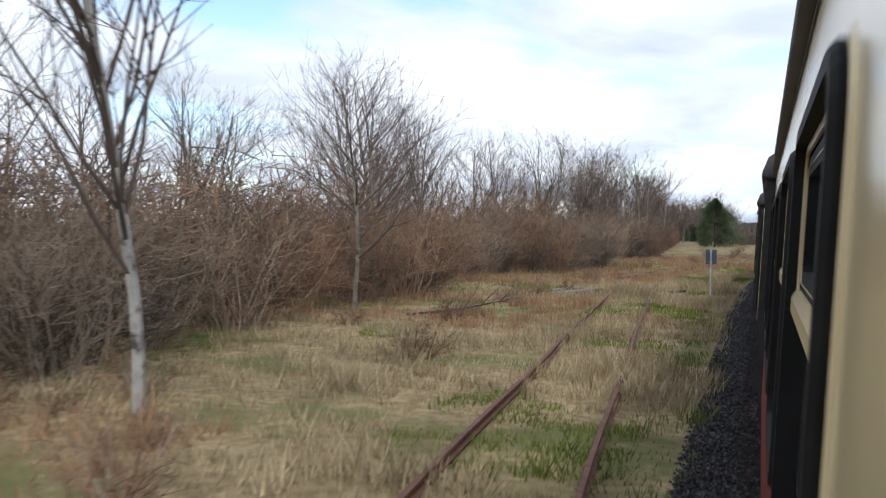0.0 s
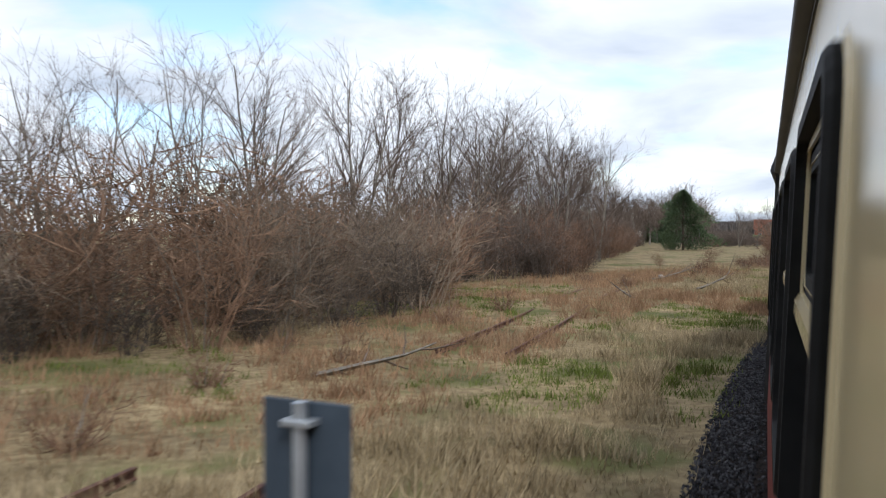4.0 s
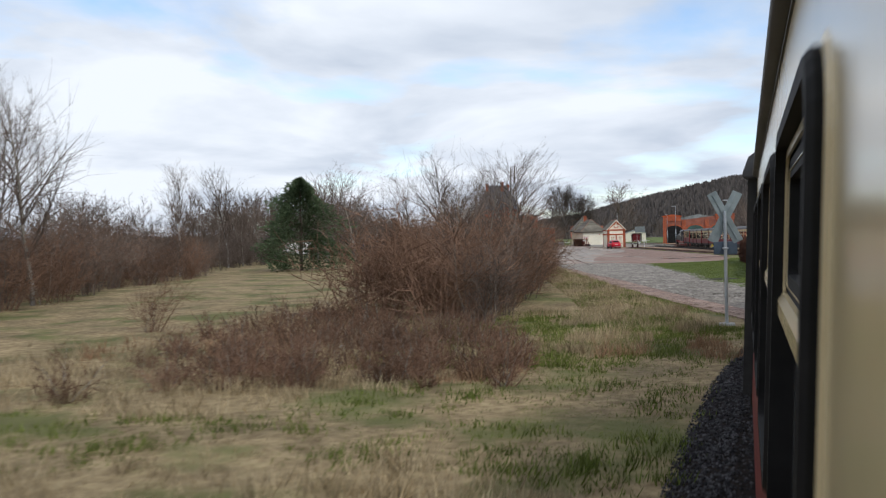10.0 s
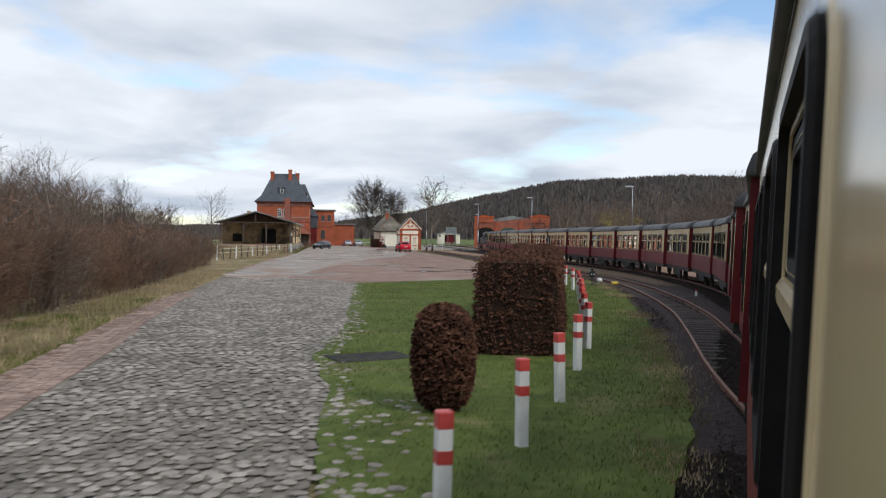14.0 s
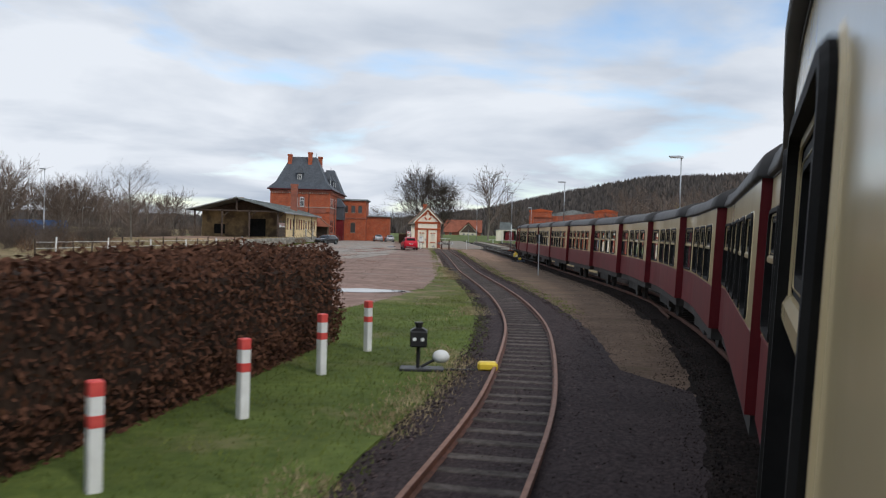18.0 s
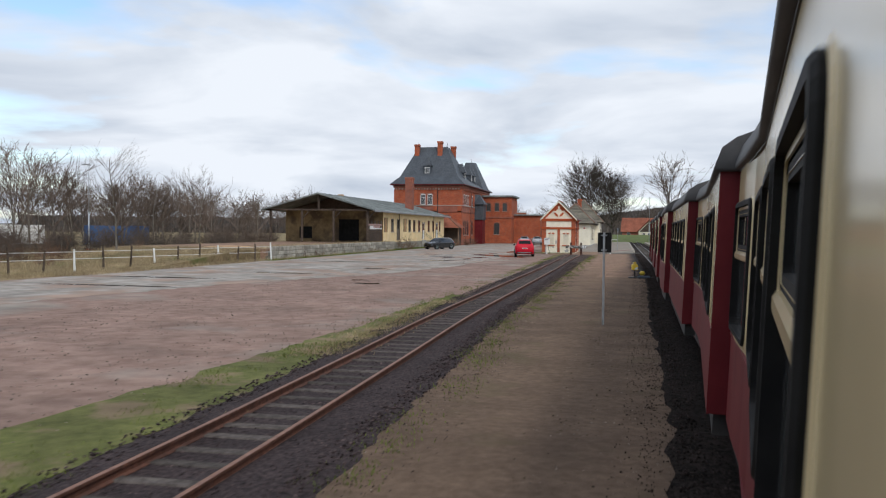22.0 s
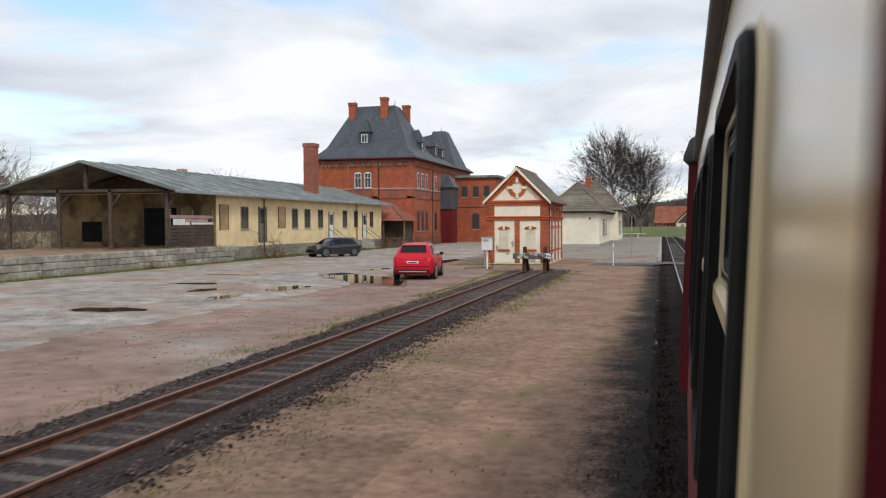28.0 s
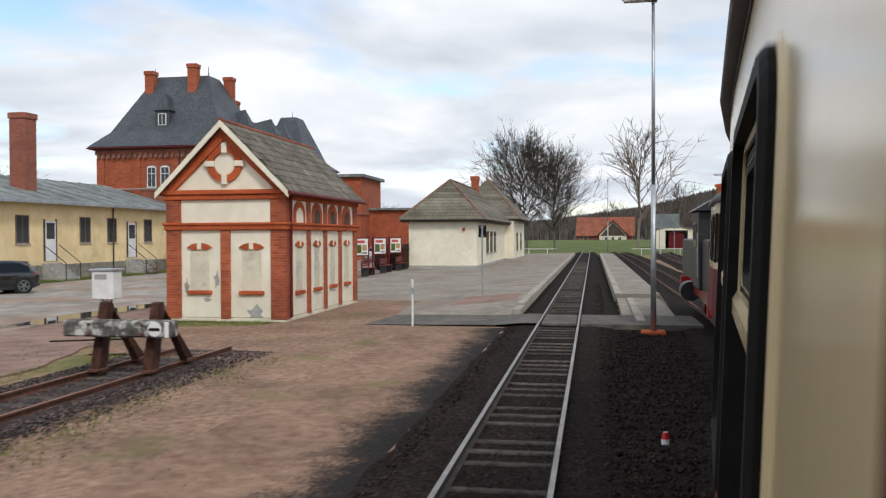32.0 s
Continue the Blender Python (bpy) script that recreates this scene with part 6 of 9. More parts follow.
def blind_bay(m, w, h, arch_z, sill_z, half):
    """A blind window on the hut: recessed panel, brick arch with a keystone, brick sill."""
    p = part("blind_window", xf(Build().box(-half, half, -0.012, 0.02, sill_z, arch_z, 0.01), m), "cream_old", hut, "stained cream blind window panel")
    for s in (-1, 1):
        pts = [(s * r * math.sin(a), -0.05, arch_z - 0.16 + 0.62 * r * math.cos(a) + 0.02) for r, a in ((half + 0.15, 0.16), (half + 0.15, 0.6), (half + 0.15, 1.05), (half - 0.12, 1.05), (half - 0.12, 0.6), (half - 0.12, 0.24))]
        part("arch_brick", xf(Build().prism(pts, (0, 0.07, 0)), m), "brick_plain", p, "red brick segmental arch")
    part("keystone", xf(Build().box(-0.07, 0.07, -0.06, 0.03, arch_z - 0.06, arch_z + 0.17, 0.012), m), "cream", p)
    if sill_z > 0.2:
        part("sill", xf(Build().box(-half - 0.08, half + 0.08, -0.09, 0.03, sill_z - 0.11, sill_z, 0.012), m), "brick_plain", p)


for x in (-9.98, -8.36):
    blind_bay(face(x, HY0 + 0.06, 0, "s"), 1.2, 2.4, 2.05, 0.78, 0.30)
for px, pz, w, h in ((-8.25, 0.1, 0.34, 0.3), (-9.75, 0.52, 0.16, 0.1), (-10.4, 0.9, 0.1, 0.25), (-9.45, 1.1, 0.12, 0.3)):
    edge_pts = [(px + w * math.cos(6.283 * k / 9) * (0.7 + 0.3 * math.sin(2.7 * k + px)), HY0 + 0.052, max(0.0, pz + h * math.sin(6.283 * k / 9) * (0.75 + 0.25 * math.cos(3.1 * k)))) for k in range(9)]
    part("bare_patch", Build().prism(edge_pts, (0, 0.01, 0)), "concrete", hut, "patch of bare grey render")
side_piers = [HY0 + 0.46 + k * (HY1 - HY0 - 0.92) / 4 for k in range(5)]
for y in side_piers[1:-1]:
    part("pier", Build().box(HX1 - 0.28, HX1, y - 0.14, y + 0.14, -0.05, HE, 0.012), "brick", hut, "red brick side pier")
for y0, y1 in zip(side_piers, side_piers[1:]):
    y = (y0 + y1) / 2
    blind_bay(face(HX1 - 0.06, y, 0, "e"), 1.0, 2.4, 2.12, 0.72, 0.27)
    m = face(HX1 - 0.06, y, 2.78, "e")
    o = [(x, -0.035, z) for x, z in arch(1.0, 0.66, 0.42)]
    part("arched_head", xf(Build().prism(o, (0, 0.06, 0)), m), "brick_plain", hut, "red brick round arch")
    part("arched_light", xf(Build().prism([(x, -0.04, z) for x, z in arch(0.62, 0.46, 0.3)], (0, 0.05, 0)), m), "wood_dark" if y > 57.5 else "cream", hut, "dark fanlight")
part("downpipe", Build().tube((HX1 + 0.07, HY0 + 0.3, 0.0), (HX1 + 0.07, HY0 + 0.3, 3.45), 0.04, n=8).tube((HX1 + 0.07, HY0 + 0.3, 3.45), (HX1 + 0.2, HY0 + 0.1, 3.62), 0.04, n=8), "maroon", hut, "red-brown downpipe")
part("gutter", Build().tube((HX1 + 0.24, HY0 - 0.3, 3.62), (HX1 + 0.24, HY1 + 0.3, 3.62), 0.06, n=8), "maroon", hut, "red-brown gutter")

# waiting hall: two hipped blocks
wh = thing("waiting_hall", "cream waiting hall with grey tiled hipped roofs", "building")
part("wall", Build().box(-12.2, -7.05, 94.0, 114.4, -0.1, 3.45), "cream", wh, "cream plaster walls")
part("wall", Build().box(-12.2, -6.15, 114.4, 127.0, -0.1, 3.85), "cream", wh, "cream plaster walls")
part("plinth", Build().box(-12.25, -7.0, 93.95, 114.4, -0.16, 0.16, 0.02), "concrete", wh, "pale grey plinth")
part("plinth", Build().box(-12.25, -6.1, 114.35, 127.05, -0.16, 0.16, 0.02), "concrete", wh, "pale grey plinth")
part("eaves_board", Build().box(-12.75, -6.5, 93.45, 114.4, 3.42, 3.6, 0.03), "wood_dark", wh, "dark boxed eaves")
part("eaves_board", Build().box(-12.75, -5.6, 114.42, 127.6, 3.82, 4.0, 0.03), "wood_dark", wh, "dark boxed eaves")


def tiled_hip(x0, x1, y0, y1, z0, ridge, z1, courses=13):
    """A hipped roof in overlapping courses, each a stepped ring of tiles."""
    xa, ya, xb, yb = ridge
    r = part("roof", hip(Build(), x0, x1, y0, y1, z0, ridge, z1), "tile_grey", wh, "grey tiled hipped roof")
    for k in range(courses):
        t, t2 = k / courses, (k + 1) / courses
        lo = [x0 + (xa - x0) * t, x1 + (xb - x1) * t, y0 + (ya - y0) * t, y1 + (yb - y1) * t, z0 + (z1 - z0) * t + 0.05]
        hi = [x0 + (xa - x0) * t2, x1 + (xb - x1) * t2, y0 + (ya - y0) * t2, y1 + (yb - y1) * t2, z0 + (z1 - z0) * t2 + 0.015]
        c = Build()
        a = [(lo[0], lo[2], lo[4]), (lo[1], lo[2], lo[4]), (lo[1], lo[3], lo[4]), (lo[0], lo[3], lo[4])]
        b3 = [(hi[0], hi[2], hi[4]), (hi[1], hi[2], hi[4]), (hi[1], hi[3], hi[4]), (hi[0], hi[3], hi[4])]
        d3 = [(p[0], p[1], p[2] - 0.06) for p in a]
        c.add(a + b3 + d3, [(0, 1, 5, 4), (1, 2, 6, 5), (2, 3, 7, 6), (3, 0, 4, 7), (8, 9, 1, 0), (9, 10, 2, 1), (10, 11, 3, 2), (11, 8, 0, 3)])
        part("tile_course", c, "tile_grey", r)
    return r


tiled_hip(-12.9, -6.35, 93.3, 115.5, 3.6, (-9.62, 97.6, -9.62, 112.0), 6.75)
tiled_hip(-12.9, -5.45, 114.2, 127.8, 4.0, (-9.3, 118.6, -9.3, 123.6), 8.2)
chimney(wh, -9.7, 112.6, 5.8, 8.1, 0.7)
for x0, y0, z0, x1, y1, z1 in ((-6.4, 93.4, 3.66, -9.62, 97.6, 6.8), (-12.8, 93.4, 3.66, -9.62, 97.6, 6.8), (-5.5, 114.3, 4.06, -9.3, 118.6, 8.25), (-9.62, 97.6, 6.8, -9.62, 112.0, 6.8), (-9.3, 118.6, 8.25, -9.3, 123.6, 8.25)):
    part("hip_tiles", Build().tube((x0, y0, z0), (x1, y1, z1), 0.1, n=8), "tile_brown", wh, "brownish hip and ridge tiles")
for y in (100.6, 103.2, 105.8):
    window(wh, face(-7.05, y, 1.0, "e"), 1.6, 1.75, "wood_dark", 0, 2, True)
for y in (118.0, 122.5):
    window(wh, face(-6.15, y, 0.9, "e"), 1.5, 1.8, "wood_dark", 0, 1, True)
part("wall_lamp", Build().ball((-8.0, 93.9, 2.85), 0.13, 10, 6), "bright_red", wh, "small red wall lamp")

# engine shed
es = thing("engine_shed", "brick engine shed with green arched gates and parapet gables", "building", (24.6, 126.0, 0), -11.0)
part("wall", Build().box(-9.9, 9.9, 0, 28, -0.15, 6.2), "brick_dark", es, "sooty red brick walls")
part("parapet", Build().prism([(-9.9, -0.02, 6.2), (9.9, -0.02, 6.2), (9.9, -0.02, 6.9), (4.0, -0.02, 7.5), (-3.6, -0.02, 6.7), (-9.9, -0.02, 6.9)], (0, 0.5, 0)), "brick_dark", es, "brick parapet")
for x0, x1, z in ((-10.2, -4.8, 8.1), (4.6, 10.2, 8.3)):
    t = part("gable_head", Build().box(x0 + 0.2, x1 - 0.2, -0.25, 0.8, 6.3, z - 0.5, 0.02), "brick", es, "raised brick gable head")
    part("coping", Build().prism([(x0, -0.4, z - 0.5), (x1, -0.4, z - 0.5), (x1, -0.4, z - 0.25), ((x0 + x1) / 2, -0.4, z + 0.2), (x0, -0.4, z - 0.25)], (0, 1.3, 0)), "brick_plain", t)
for x in (-9.6, -4.1, 2.3, 9.3):
    part("pier", Build().box(x - 0.5, x + 0.5, -0.35, 0.1, -0.15, 6.6, 0.02), "brick", es, "brick pier")
# the first gate is a flat plate, its black standing for the dark inside
for x, mt, lb in ((-7.0, "soot", "flat black plate for the dark inside of an open gateway"), (-0.9, "door_green", "green double gate"), (5.8, "door_green", "green double gate")):
    m = Matrix.Translation((x, -0.02, -0.1))
    g = part("gate", xf(Build().prism([(px, 0.02, pz) for px, pz in arch(4.9, 5.1, 1.5, 10)], (0, -0.08, 0)), m), mt, es, lb)
    part("arch_ring", xf(Build().prism([(px, 0.02, pz) for px, pz in arch(5.6, 5.5, 1.7, 10)], (0, -0.05, 0)), m), "brick", g)
    if mt != "soot":
        part("gate_post", xf(Build().box(-0.06, 0.06, -0.11, 0.0, 0, 4.9, 0.01), m), "wood_dark", g)
part("roof", Build().prism([(-10.2, 0.4, 6.2), (10.2, 0.4, 6.2), (0, 0.4, 8.2)], (0, 27.8, 0)), "felt", es, "low felt roof")
part("white_post", Build().box(1.2, 1.45, -2.0, -1.8, -0.14, 3.2, 0.02), "white", es, "white marker post")

# small carriage hut
kh = thing("carriage_hut", "small whitewashed gabled hut with a dark red carriage inside", "building", (15.2, 181.0, 0), -3.0)
part("wall", Build().box(-3.6, -1.5, 0, 6, -0.15, 3.2).box(2.2, 3.6, 0, 6, -0.15, 3.2).box(-1.5, 2.2, 5.8, 6, -0.15, 3.2).prism([(-3.6, 0, 3.2), (3.6, 0, 3.2), (0, 0, 4.1)], (0, 0.2, 0)), "cream", kh, "pale plaster walls")
part("roof", Build().prism([(-4.0, -0.3, 3.15), (0, -0.3, 4.2), (4.0, -0.3, 3.15), (4.0, -0.3, 3.27), (0, -0.3, 4.34), (-4.0, -0.3, 3.27)], (0, 6.6, 0)), "felt", kh, "grey felt roof")
part("carriage_end", Build().prism([(x + 0.3, 0.5, z - 0.05) for x, z in arch(2.5, 3.1, 0.7, 10)], (0, 4.8, 0)), "maroon", kh, "dark red carriage end")

# white workshop with two doors
wk = thing("workshop", "low whitewashed workshop with blue-white doors and a felt roof", "building", (20.9, 36.0, 0), -17.0)
part("wall", Build().box(-5.2, 5.2, 0, 9, -0.15, 2.9).prism([(-5.2, 0, 2.9), (5.2, 0, 2.9), (1.2, 0, 3.8)], (0, 9, 0)), "brick_dark", wk, "sooty brick walls")
part("roof", Build().prism([(-5.6, -0.3, 2.85), (1.2, -0.3, 3.95), (5.6, -0.3, 2.85), (5.6, -0.3, 2.98), (1.2, -0.3, 4.1), (-5.6, -0.3, 2.98)], (0, 9.6, 0)), "felt", wk, "dark felt roof")
for x0, x1, h in ((-2.6, 0.3, 2.5), (1.3, 4.9, 2.9)):
    d = part("door", Build().box(x0, x1, -0.06, 0.02, -0.1, h, 0.01), "white", wk, "pale double door")
    part("leaf_joint", Build().box((x0 + x1) / 2 - 0.02, (x0 + x1) / 2 + 0.02, -0.075, -0.06, -0.1, h), "grey_back", d)
part("shed_lean_to", Build().box(-5.6, -3.0, -1.6, -0.1, -0.15, 2.1, 0.02), "wood_tan", wk, "tan timber lean-to")

# farmhouse and far roofs beyond the level crossing
def farmhouse(x, y, w, d, e, r, turn, gable):
    h = thing("farmhouse", "far farmhouse with a red tiled roof", "building", (x, y, 0), turn)
    part("wall", Build().box(-w / 2, w / 2, 0, d, -0.15, e), "brick_dark", h, "dark red brick walls")
    part("roof", Build().prism([(-w / 2 - 0.5, -0.6, e - 0.2), (-w / 2 - 0.5, d + 0.6, e - 0.2), (-w / 2 - 0.5, d / 2, r)], (w + 1.0, 0, 0)), "tile_red", h, "red tiled roof")
    if gable:
        g = part("gable_front", Build().prism([(gable - 3.2, -1.2, 0), (gable + 3.2, -1.2, 0), (gable + 3.2, -1.2, e), (gable, -1.2, r - 1.2), (gable - 3.2, -1.2, e)], (0, 5, 0)), "cream_old", h, "pale gable front")
        part("gable_boards", Build().prism([(gable - 3.0, -1.24, e - 0.2), (gable + 3.0, -1.24, e - 0.2), (gable, -1.24, r - 1.5)], (0, 0.05, 0)), "wood_dark", g, "dark boarded gable")
        part("gable_roof", Build().prism([(gable - 3.8, -1.7, e - 0.35), (gable, -1.7, r - 1.0), (gable + 3.8, -1.7, e - 0.35), (gable + 3.8, -1.7, e - 0.05), (gable, -1.7, r - 0.7), (gable - 3.8, -1.7, e - 0.05)], (0, 7, 0)), "tile_red", g, "red tiled gable roof")
        for k in (-1.6, 0.0, 1.6):
            window(g, face(gable + k, -1.22, 0.9, "s"), 0.8, 1.1, "white", 0, 1, False, sill="")
    for k in range(int(w // 4)):
        window(h, face(-w / 2 + 2 + 4 * k, 0, 0.9, "s"), 1.0, 1.2, "white", 0, 1, False, sill="")
    return h


farmhouse(4.3, 240.0, 13, 9, 2.5, 6.9, -4, 2.0)
farmhouse(-42.0, 230.0, 18, 9, 3.6, 8.2, 4, 0)


# ---- hill and far country ----
area("far_field", [(-70, 134), (-28, 134), (-14, 140), (-1.5, 142), (12, 142), (40, 150), (80, 160), (80, 300), (-70, 300)], -0.13, "field", "green field beyond the station")
structure("field_bank", Build().add([(x, y, -0.15 + z) for y, z in ((150, 0.0), (185, 0.3), (222, 1.25), (234, 1.5), (238, -0.2)) for x in (-60, 70)], [(2 * k, 2 * k + 1, 2 * k + 3, 2 * k + 2) for k in range(4)]), "field", "grassy bank rising towards the farmhouse", fix=False)
area("shed_verge", [(10, -60), (30, -45), (40, 5), (60, 30), (120, 60), (120, -60), (30, -90)], -0.145, "grass_green", "green verge behind the shed tracks")


def ridge(az):
    """Height of the wooded hill by bearing, in degrees to the right of straight ahead."""
    return float(np.interp(az, [-40, -12, -2, 4, 9, 15, 24, 34, 50, 75], [5, 6, 9, 20, 36, 52, 57, 50, 44, 24]))


hb, rows = Build(), []
for j in range(9):
    r = 420 + 60 * j
    for k in range(60):
        az = -40 + 115 * k / 59
        t = math.sin(math.pi * min(1.0, (j + 0.3) / 6.5) / 2) if j < 7 else 1.0 - 0.25 * (j - 6)
        h = ridge(az) * max(0.0, t) * (1 + 0.08 * noise.noise((az * 0.3, j * 0.7, 0)))
        hb.v.append((-8 + r * math.sin(radians(az)), -40 + r * math.cos(radians(az)), -1.0 + h if j else -2.0))
hb.f = [(j * 60 + k, j * 60 + k + 1, (j + 1) * 60 + k + 1, (j + 1) * 60 + k) for j in range(8) for k in range(59)]
tagged(structure("backdrop", hb, "hill", "far wooded hill in winter", True, False))

r = np.random.RandomState(11)
n = 60000
j, az = 6.6 * r.random_sample(n), r.uniform(-38, 72, n)
dist = 420 + 60 * j
base = np.interp(az, [-40, -12, -2, 4, 9, 15, 24, 34, 50, 75], [5, 6, 9, 20, 36, 52, 57, 50, 44, 24]) * np.sin(math.pi * np.minimum(1.0, (j + 0.3) / 6.5) / 2) - 1.5
cx_, cy_ = -8 + dist * np.sin(np.radians(az)), -40 + dist * np.cos(np.radians(az))
hh, ww, aa = r.uniform(3.5, 8.0, n), r.uniform(0.5, 1.3, n), r.uniform(0, 3.14, n)
ox, oy = np.cos(aa) * ww, np.sin(aa) * ww
v = np.empty((n, 5, 3))
for k, (f, z) in enumerate(((-0.5, 0.0), (0.5, 0.0), (1.0, 0.55), (0.15, 1.0), (-1.0, 0.6))):
    v[:, k] = np.stack([cx_ + ox * f, cy_ + oy * f, base + hh * z], 1)
me = bpy.data.meshes.new("hill_woods")
me.vertices.add(5 * n)
me.vertices.foreach_set("co", v.ravel())
me.loops.add(5 * n)
me.loops.foreach_set("vertex_index", np.arange(5 * n, dtype=np.int32))
me.polygons.add(n)
me.polygons.foreach_set("loop_start", np.arange(0, 5 * n, 5, dtype=np.int32))
me.update()
me.materials.append(M["hill_tree"])
tagged(new("hill_woods", me), "bare winter woods on the far hill", "woods", "", "stuff")


# ---- trees and shrubs ----
def limb(b, p, d, length, r, bend, rng, pieces):
    """A crooked tapering limb; returns its stations (place, direction, radius)."""
    st, s = [(p, d, r)], d.orthogonal().normalized()
    t = d.cross(s)
    n = len(b.v)
    b.v += [tuple(p + r * s), tuple(p + r * (-0.5 * s + 0.866 * t)), tuple(p + r * (-0.5 * s - 0.866 * t))]
    for k in range(pieces):
        p = p + d * (length / pieces)
        r2 = r * (1 - 0.75 * (k + 1) / pieces)
        b.v += [tuple(p + r2 * s), tuple(p + r2 * (-0.5 * s + 0.866 * t)), tuple(p + r2 * (-0.5 * s - 0.866 * t))]
        b.f += [(n, n + 1, n + 4, n + 3), (n + 1, n + 2, n + 5, n + 4), (n + 2, n, n + 3, n + 5)]
        n += 3
        d = (d + Vector((rng.uniform(-bend, bend), rng.uniform(-bend, bend), rng.uniform(-bend * 0.4, bend)))).normalized()
        s = (s - d * s.dot(d)).normalized()
        t = d.cross(s)
        st.append((p, d, r2))
    return st


def away(d, angle, rng):
    """A direction at an angle from d, turned at random about it."""
    s = d.orthogonal().normalized()
    t = d.cross(s)
    a = rng.uniform(0, 2 * math.pi)
    return (d * math.cos(angle) + (s * math.cos(a) + t * math.sin(a)) * math.sin(angle)).normalized()


def bare_tree(seed, height, stems=1, boughs=18, twigs=8, sprays=4, open_angle=0.7, low=0.25, thick=0.011, droop=0.0):
    """Trunk and bare crown of a winter tree, as two builds."""
    rng = random.Random(seed)
    trunk, crown = Build(), Build()
    for s in range(stems):
        d = Vector((rng.uniform(-0.22, 0.22), rng.uniform(-0.22, 0.22), 1)).normalized() if stems > 1 else Vector((rng.uniform(-0.05, 0.05), rng.uniform(-0.05, 0.05), 1)).normalized()
        h = height * rng.uniform(0.8, 1.0)
        base = Vector((0, 0, -0.1))
        st = limb(trunk, base, d, h * 0.9, height * 0.0105 / stems ** 0.4 + 0.02, 0.10, rng, 9)
        for k in range(boughs // stems):
            f = rng.uniform(low, 1.0)
            i = min(len(st) - 2, int(f * (len(st) - 1)))
            p, dd, r = st[i]
            p = p + (st[i + 1][0] - p) * rng.random()
            length = height * (0.42 * (1 - f) ** 0.7 + 0.12) * rng.uniform(0.75, 1.15)
            d1 = away(dd, open_angle * rng.uniform(0.7, 1.2), rng)
            d1 = (d1 + Vector((0, 0, 0.16 - droop))).normalized()
            b1 = limb(crown, p, d1, length, max(0.018, r * 0.5), 0.16, rng, 4)
            for _ in range(twigs):
                g = rng.uniform(0.2, 1.0)
                j = min(3, int(g * 4))
                p2, dd2, r2 = b1[j]
                p2 = p2 + (b1[j + 1][0] - p2) * rng.random()
                d2 = (away(dd2, rng.uniform(0.4, 0.9), rng) + Vector((0, 0, 0.14 - droop))).normalized()
                b2 = limb(crown, p2, d2, length * rng.uniform(0.3, 0.55), max(thick * 1.25, r2 * 0.5), 0.2, rng, 2)
                for _ in range(sprays):
                    p3, dd3, r3 = b2[rng.choice((1, 1, 2))]
                    d3 = (away(dd3, rng.uniform(0.3, 0.8), rng) + Vector((0, 0, 0.08 - droop))).normalized()
                    limb(crown, p3, d3, length * rng.uniform(0.14, 0.32), thick, 0.2, rng, 1)
    return trunk, crown


def shrub_build(seed, height, stems=22, twigs=6, sprays=3, lean=0.5, thick=0.009):
    """A many-stemmed bare shrub."""
    rng = random.Random(seed)
    b, main = Build(), [Build() for _ in range(3)]
    for s in range(stems):
        a, l = rng.uniform(0, 6.283), rng.uniform(0.05, lean)
        d = Vector((math.cos(a) * l, math.sin(a) * l, 1)).normalized()
        base = Vector((math.cos(a), math.sin(a), 0)) * rng.uniform(0, 0.45) * height * 0.35
        st = limb(main[s] if s < 3 else b, base - Vector((0, 0, 0.1)), d, height * rng.uniform(0.5, 1.0), 0.016, 0.3, rng, 4)
        for _ in range(twigs):
            i = rng.choice((0, 1, 1, 2, 2, 3))
            p, dd, r = st[i]
            p = p + (st[i + 1][0] - p) * rng.random()
            b1 = limb(b, p, away(dd, rng.uniform(0.5, 1.3), rng), height * rng.uniform(0.15, 0.34), thick * 1.3, 0.35, rng, 2)
            for _ in range(sprays):
                limb(b, b1[rng.choice((1, 2))][0], away(b1[1][1], rng.uniform(0.3, 1.0), rng), height * rng.uniform(0.1, 0.24), thick, 0.2, rng, 1)
    return main, b


def tree_kind(name, label, build, wood="bark", twig_mat="twig"):
    t = thing(name, label, "tree", (0, 0, -500))
    part("trunk", build[0], wood, t, fix=False)
    part("crown", build[1], twig_mat, t, fix=False)
    return t


def shrub_kind(label, build, material):
    s = thing("shrub", label, "shrub", (0, 0, -500))
    for stem in build[0]:
        part("stem", stem, "bark", s, "grey-brown stem", fix=False)
    tagged(part("twig_mass", build[1], material, s, fix=False), kind="stuff")
    return s


ash = [tree_kind("bare_tree", "tall bare deciduous tree in winter", bare_tree(20 + k, 10.0, (1, 2, 3, 1, 2)[k], (22, 24, 27, 26, 24)[k], 7, 3, (0.85, 0.75, 0.65, 1.0, 0.8)[k], 0.22, 0.006)) for k in range(5)]
far_ash = [tree_kind("bare_tree", "bare deciduous tree in winter", bare_tree(30 + k, 10.0, (1, 1, 2)[k], (24, 26, 26)[k], 6, 3, (0.8, 1.0, 0.7)[k], 0.18, 0.02)) for k in range(3)]
oak = tree_kind("oak_tree", "broad bare oak with a dense crown", bare_tree(40, 14.0, 1, 70, 12, 6, 1.05, 0.28, 0.016), twig_mat="twig_dark")
willow = tree_kind("willow_tree", "yellowish weeping willow behind the shed", bare_tree(47, 11.0, 1, 30, 9, 4, 0.8, 0.3, 0.03, 0.6), twig_mat="willow_twig")
poplar = tree_kind("birch_tree", "slender pale birch without leaves", bare_tree(44, 10.0, 1, 26, 6, 3, 0.45, 0.25, 0.008, 0.15), "birch")
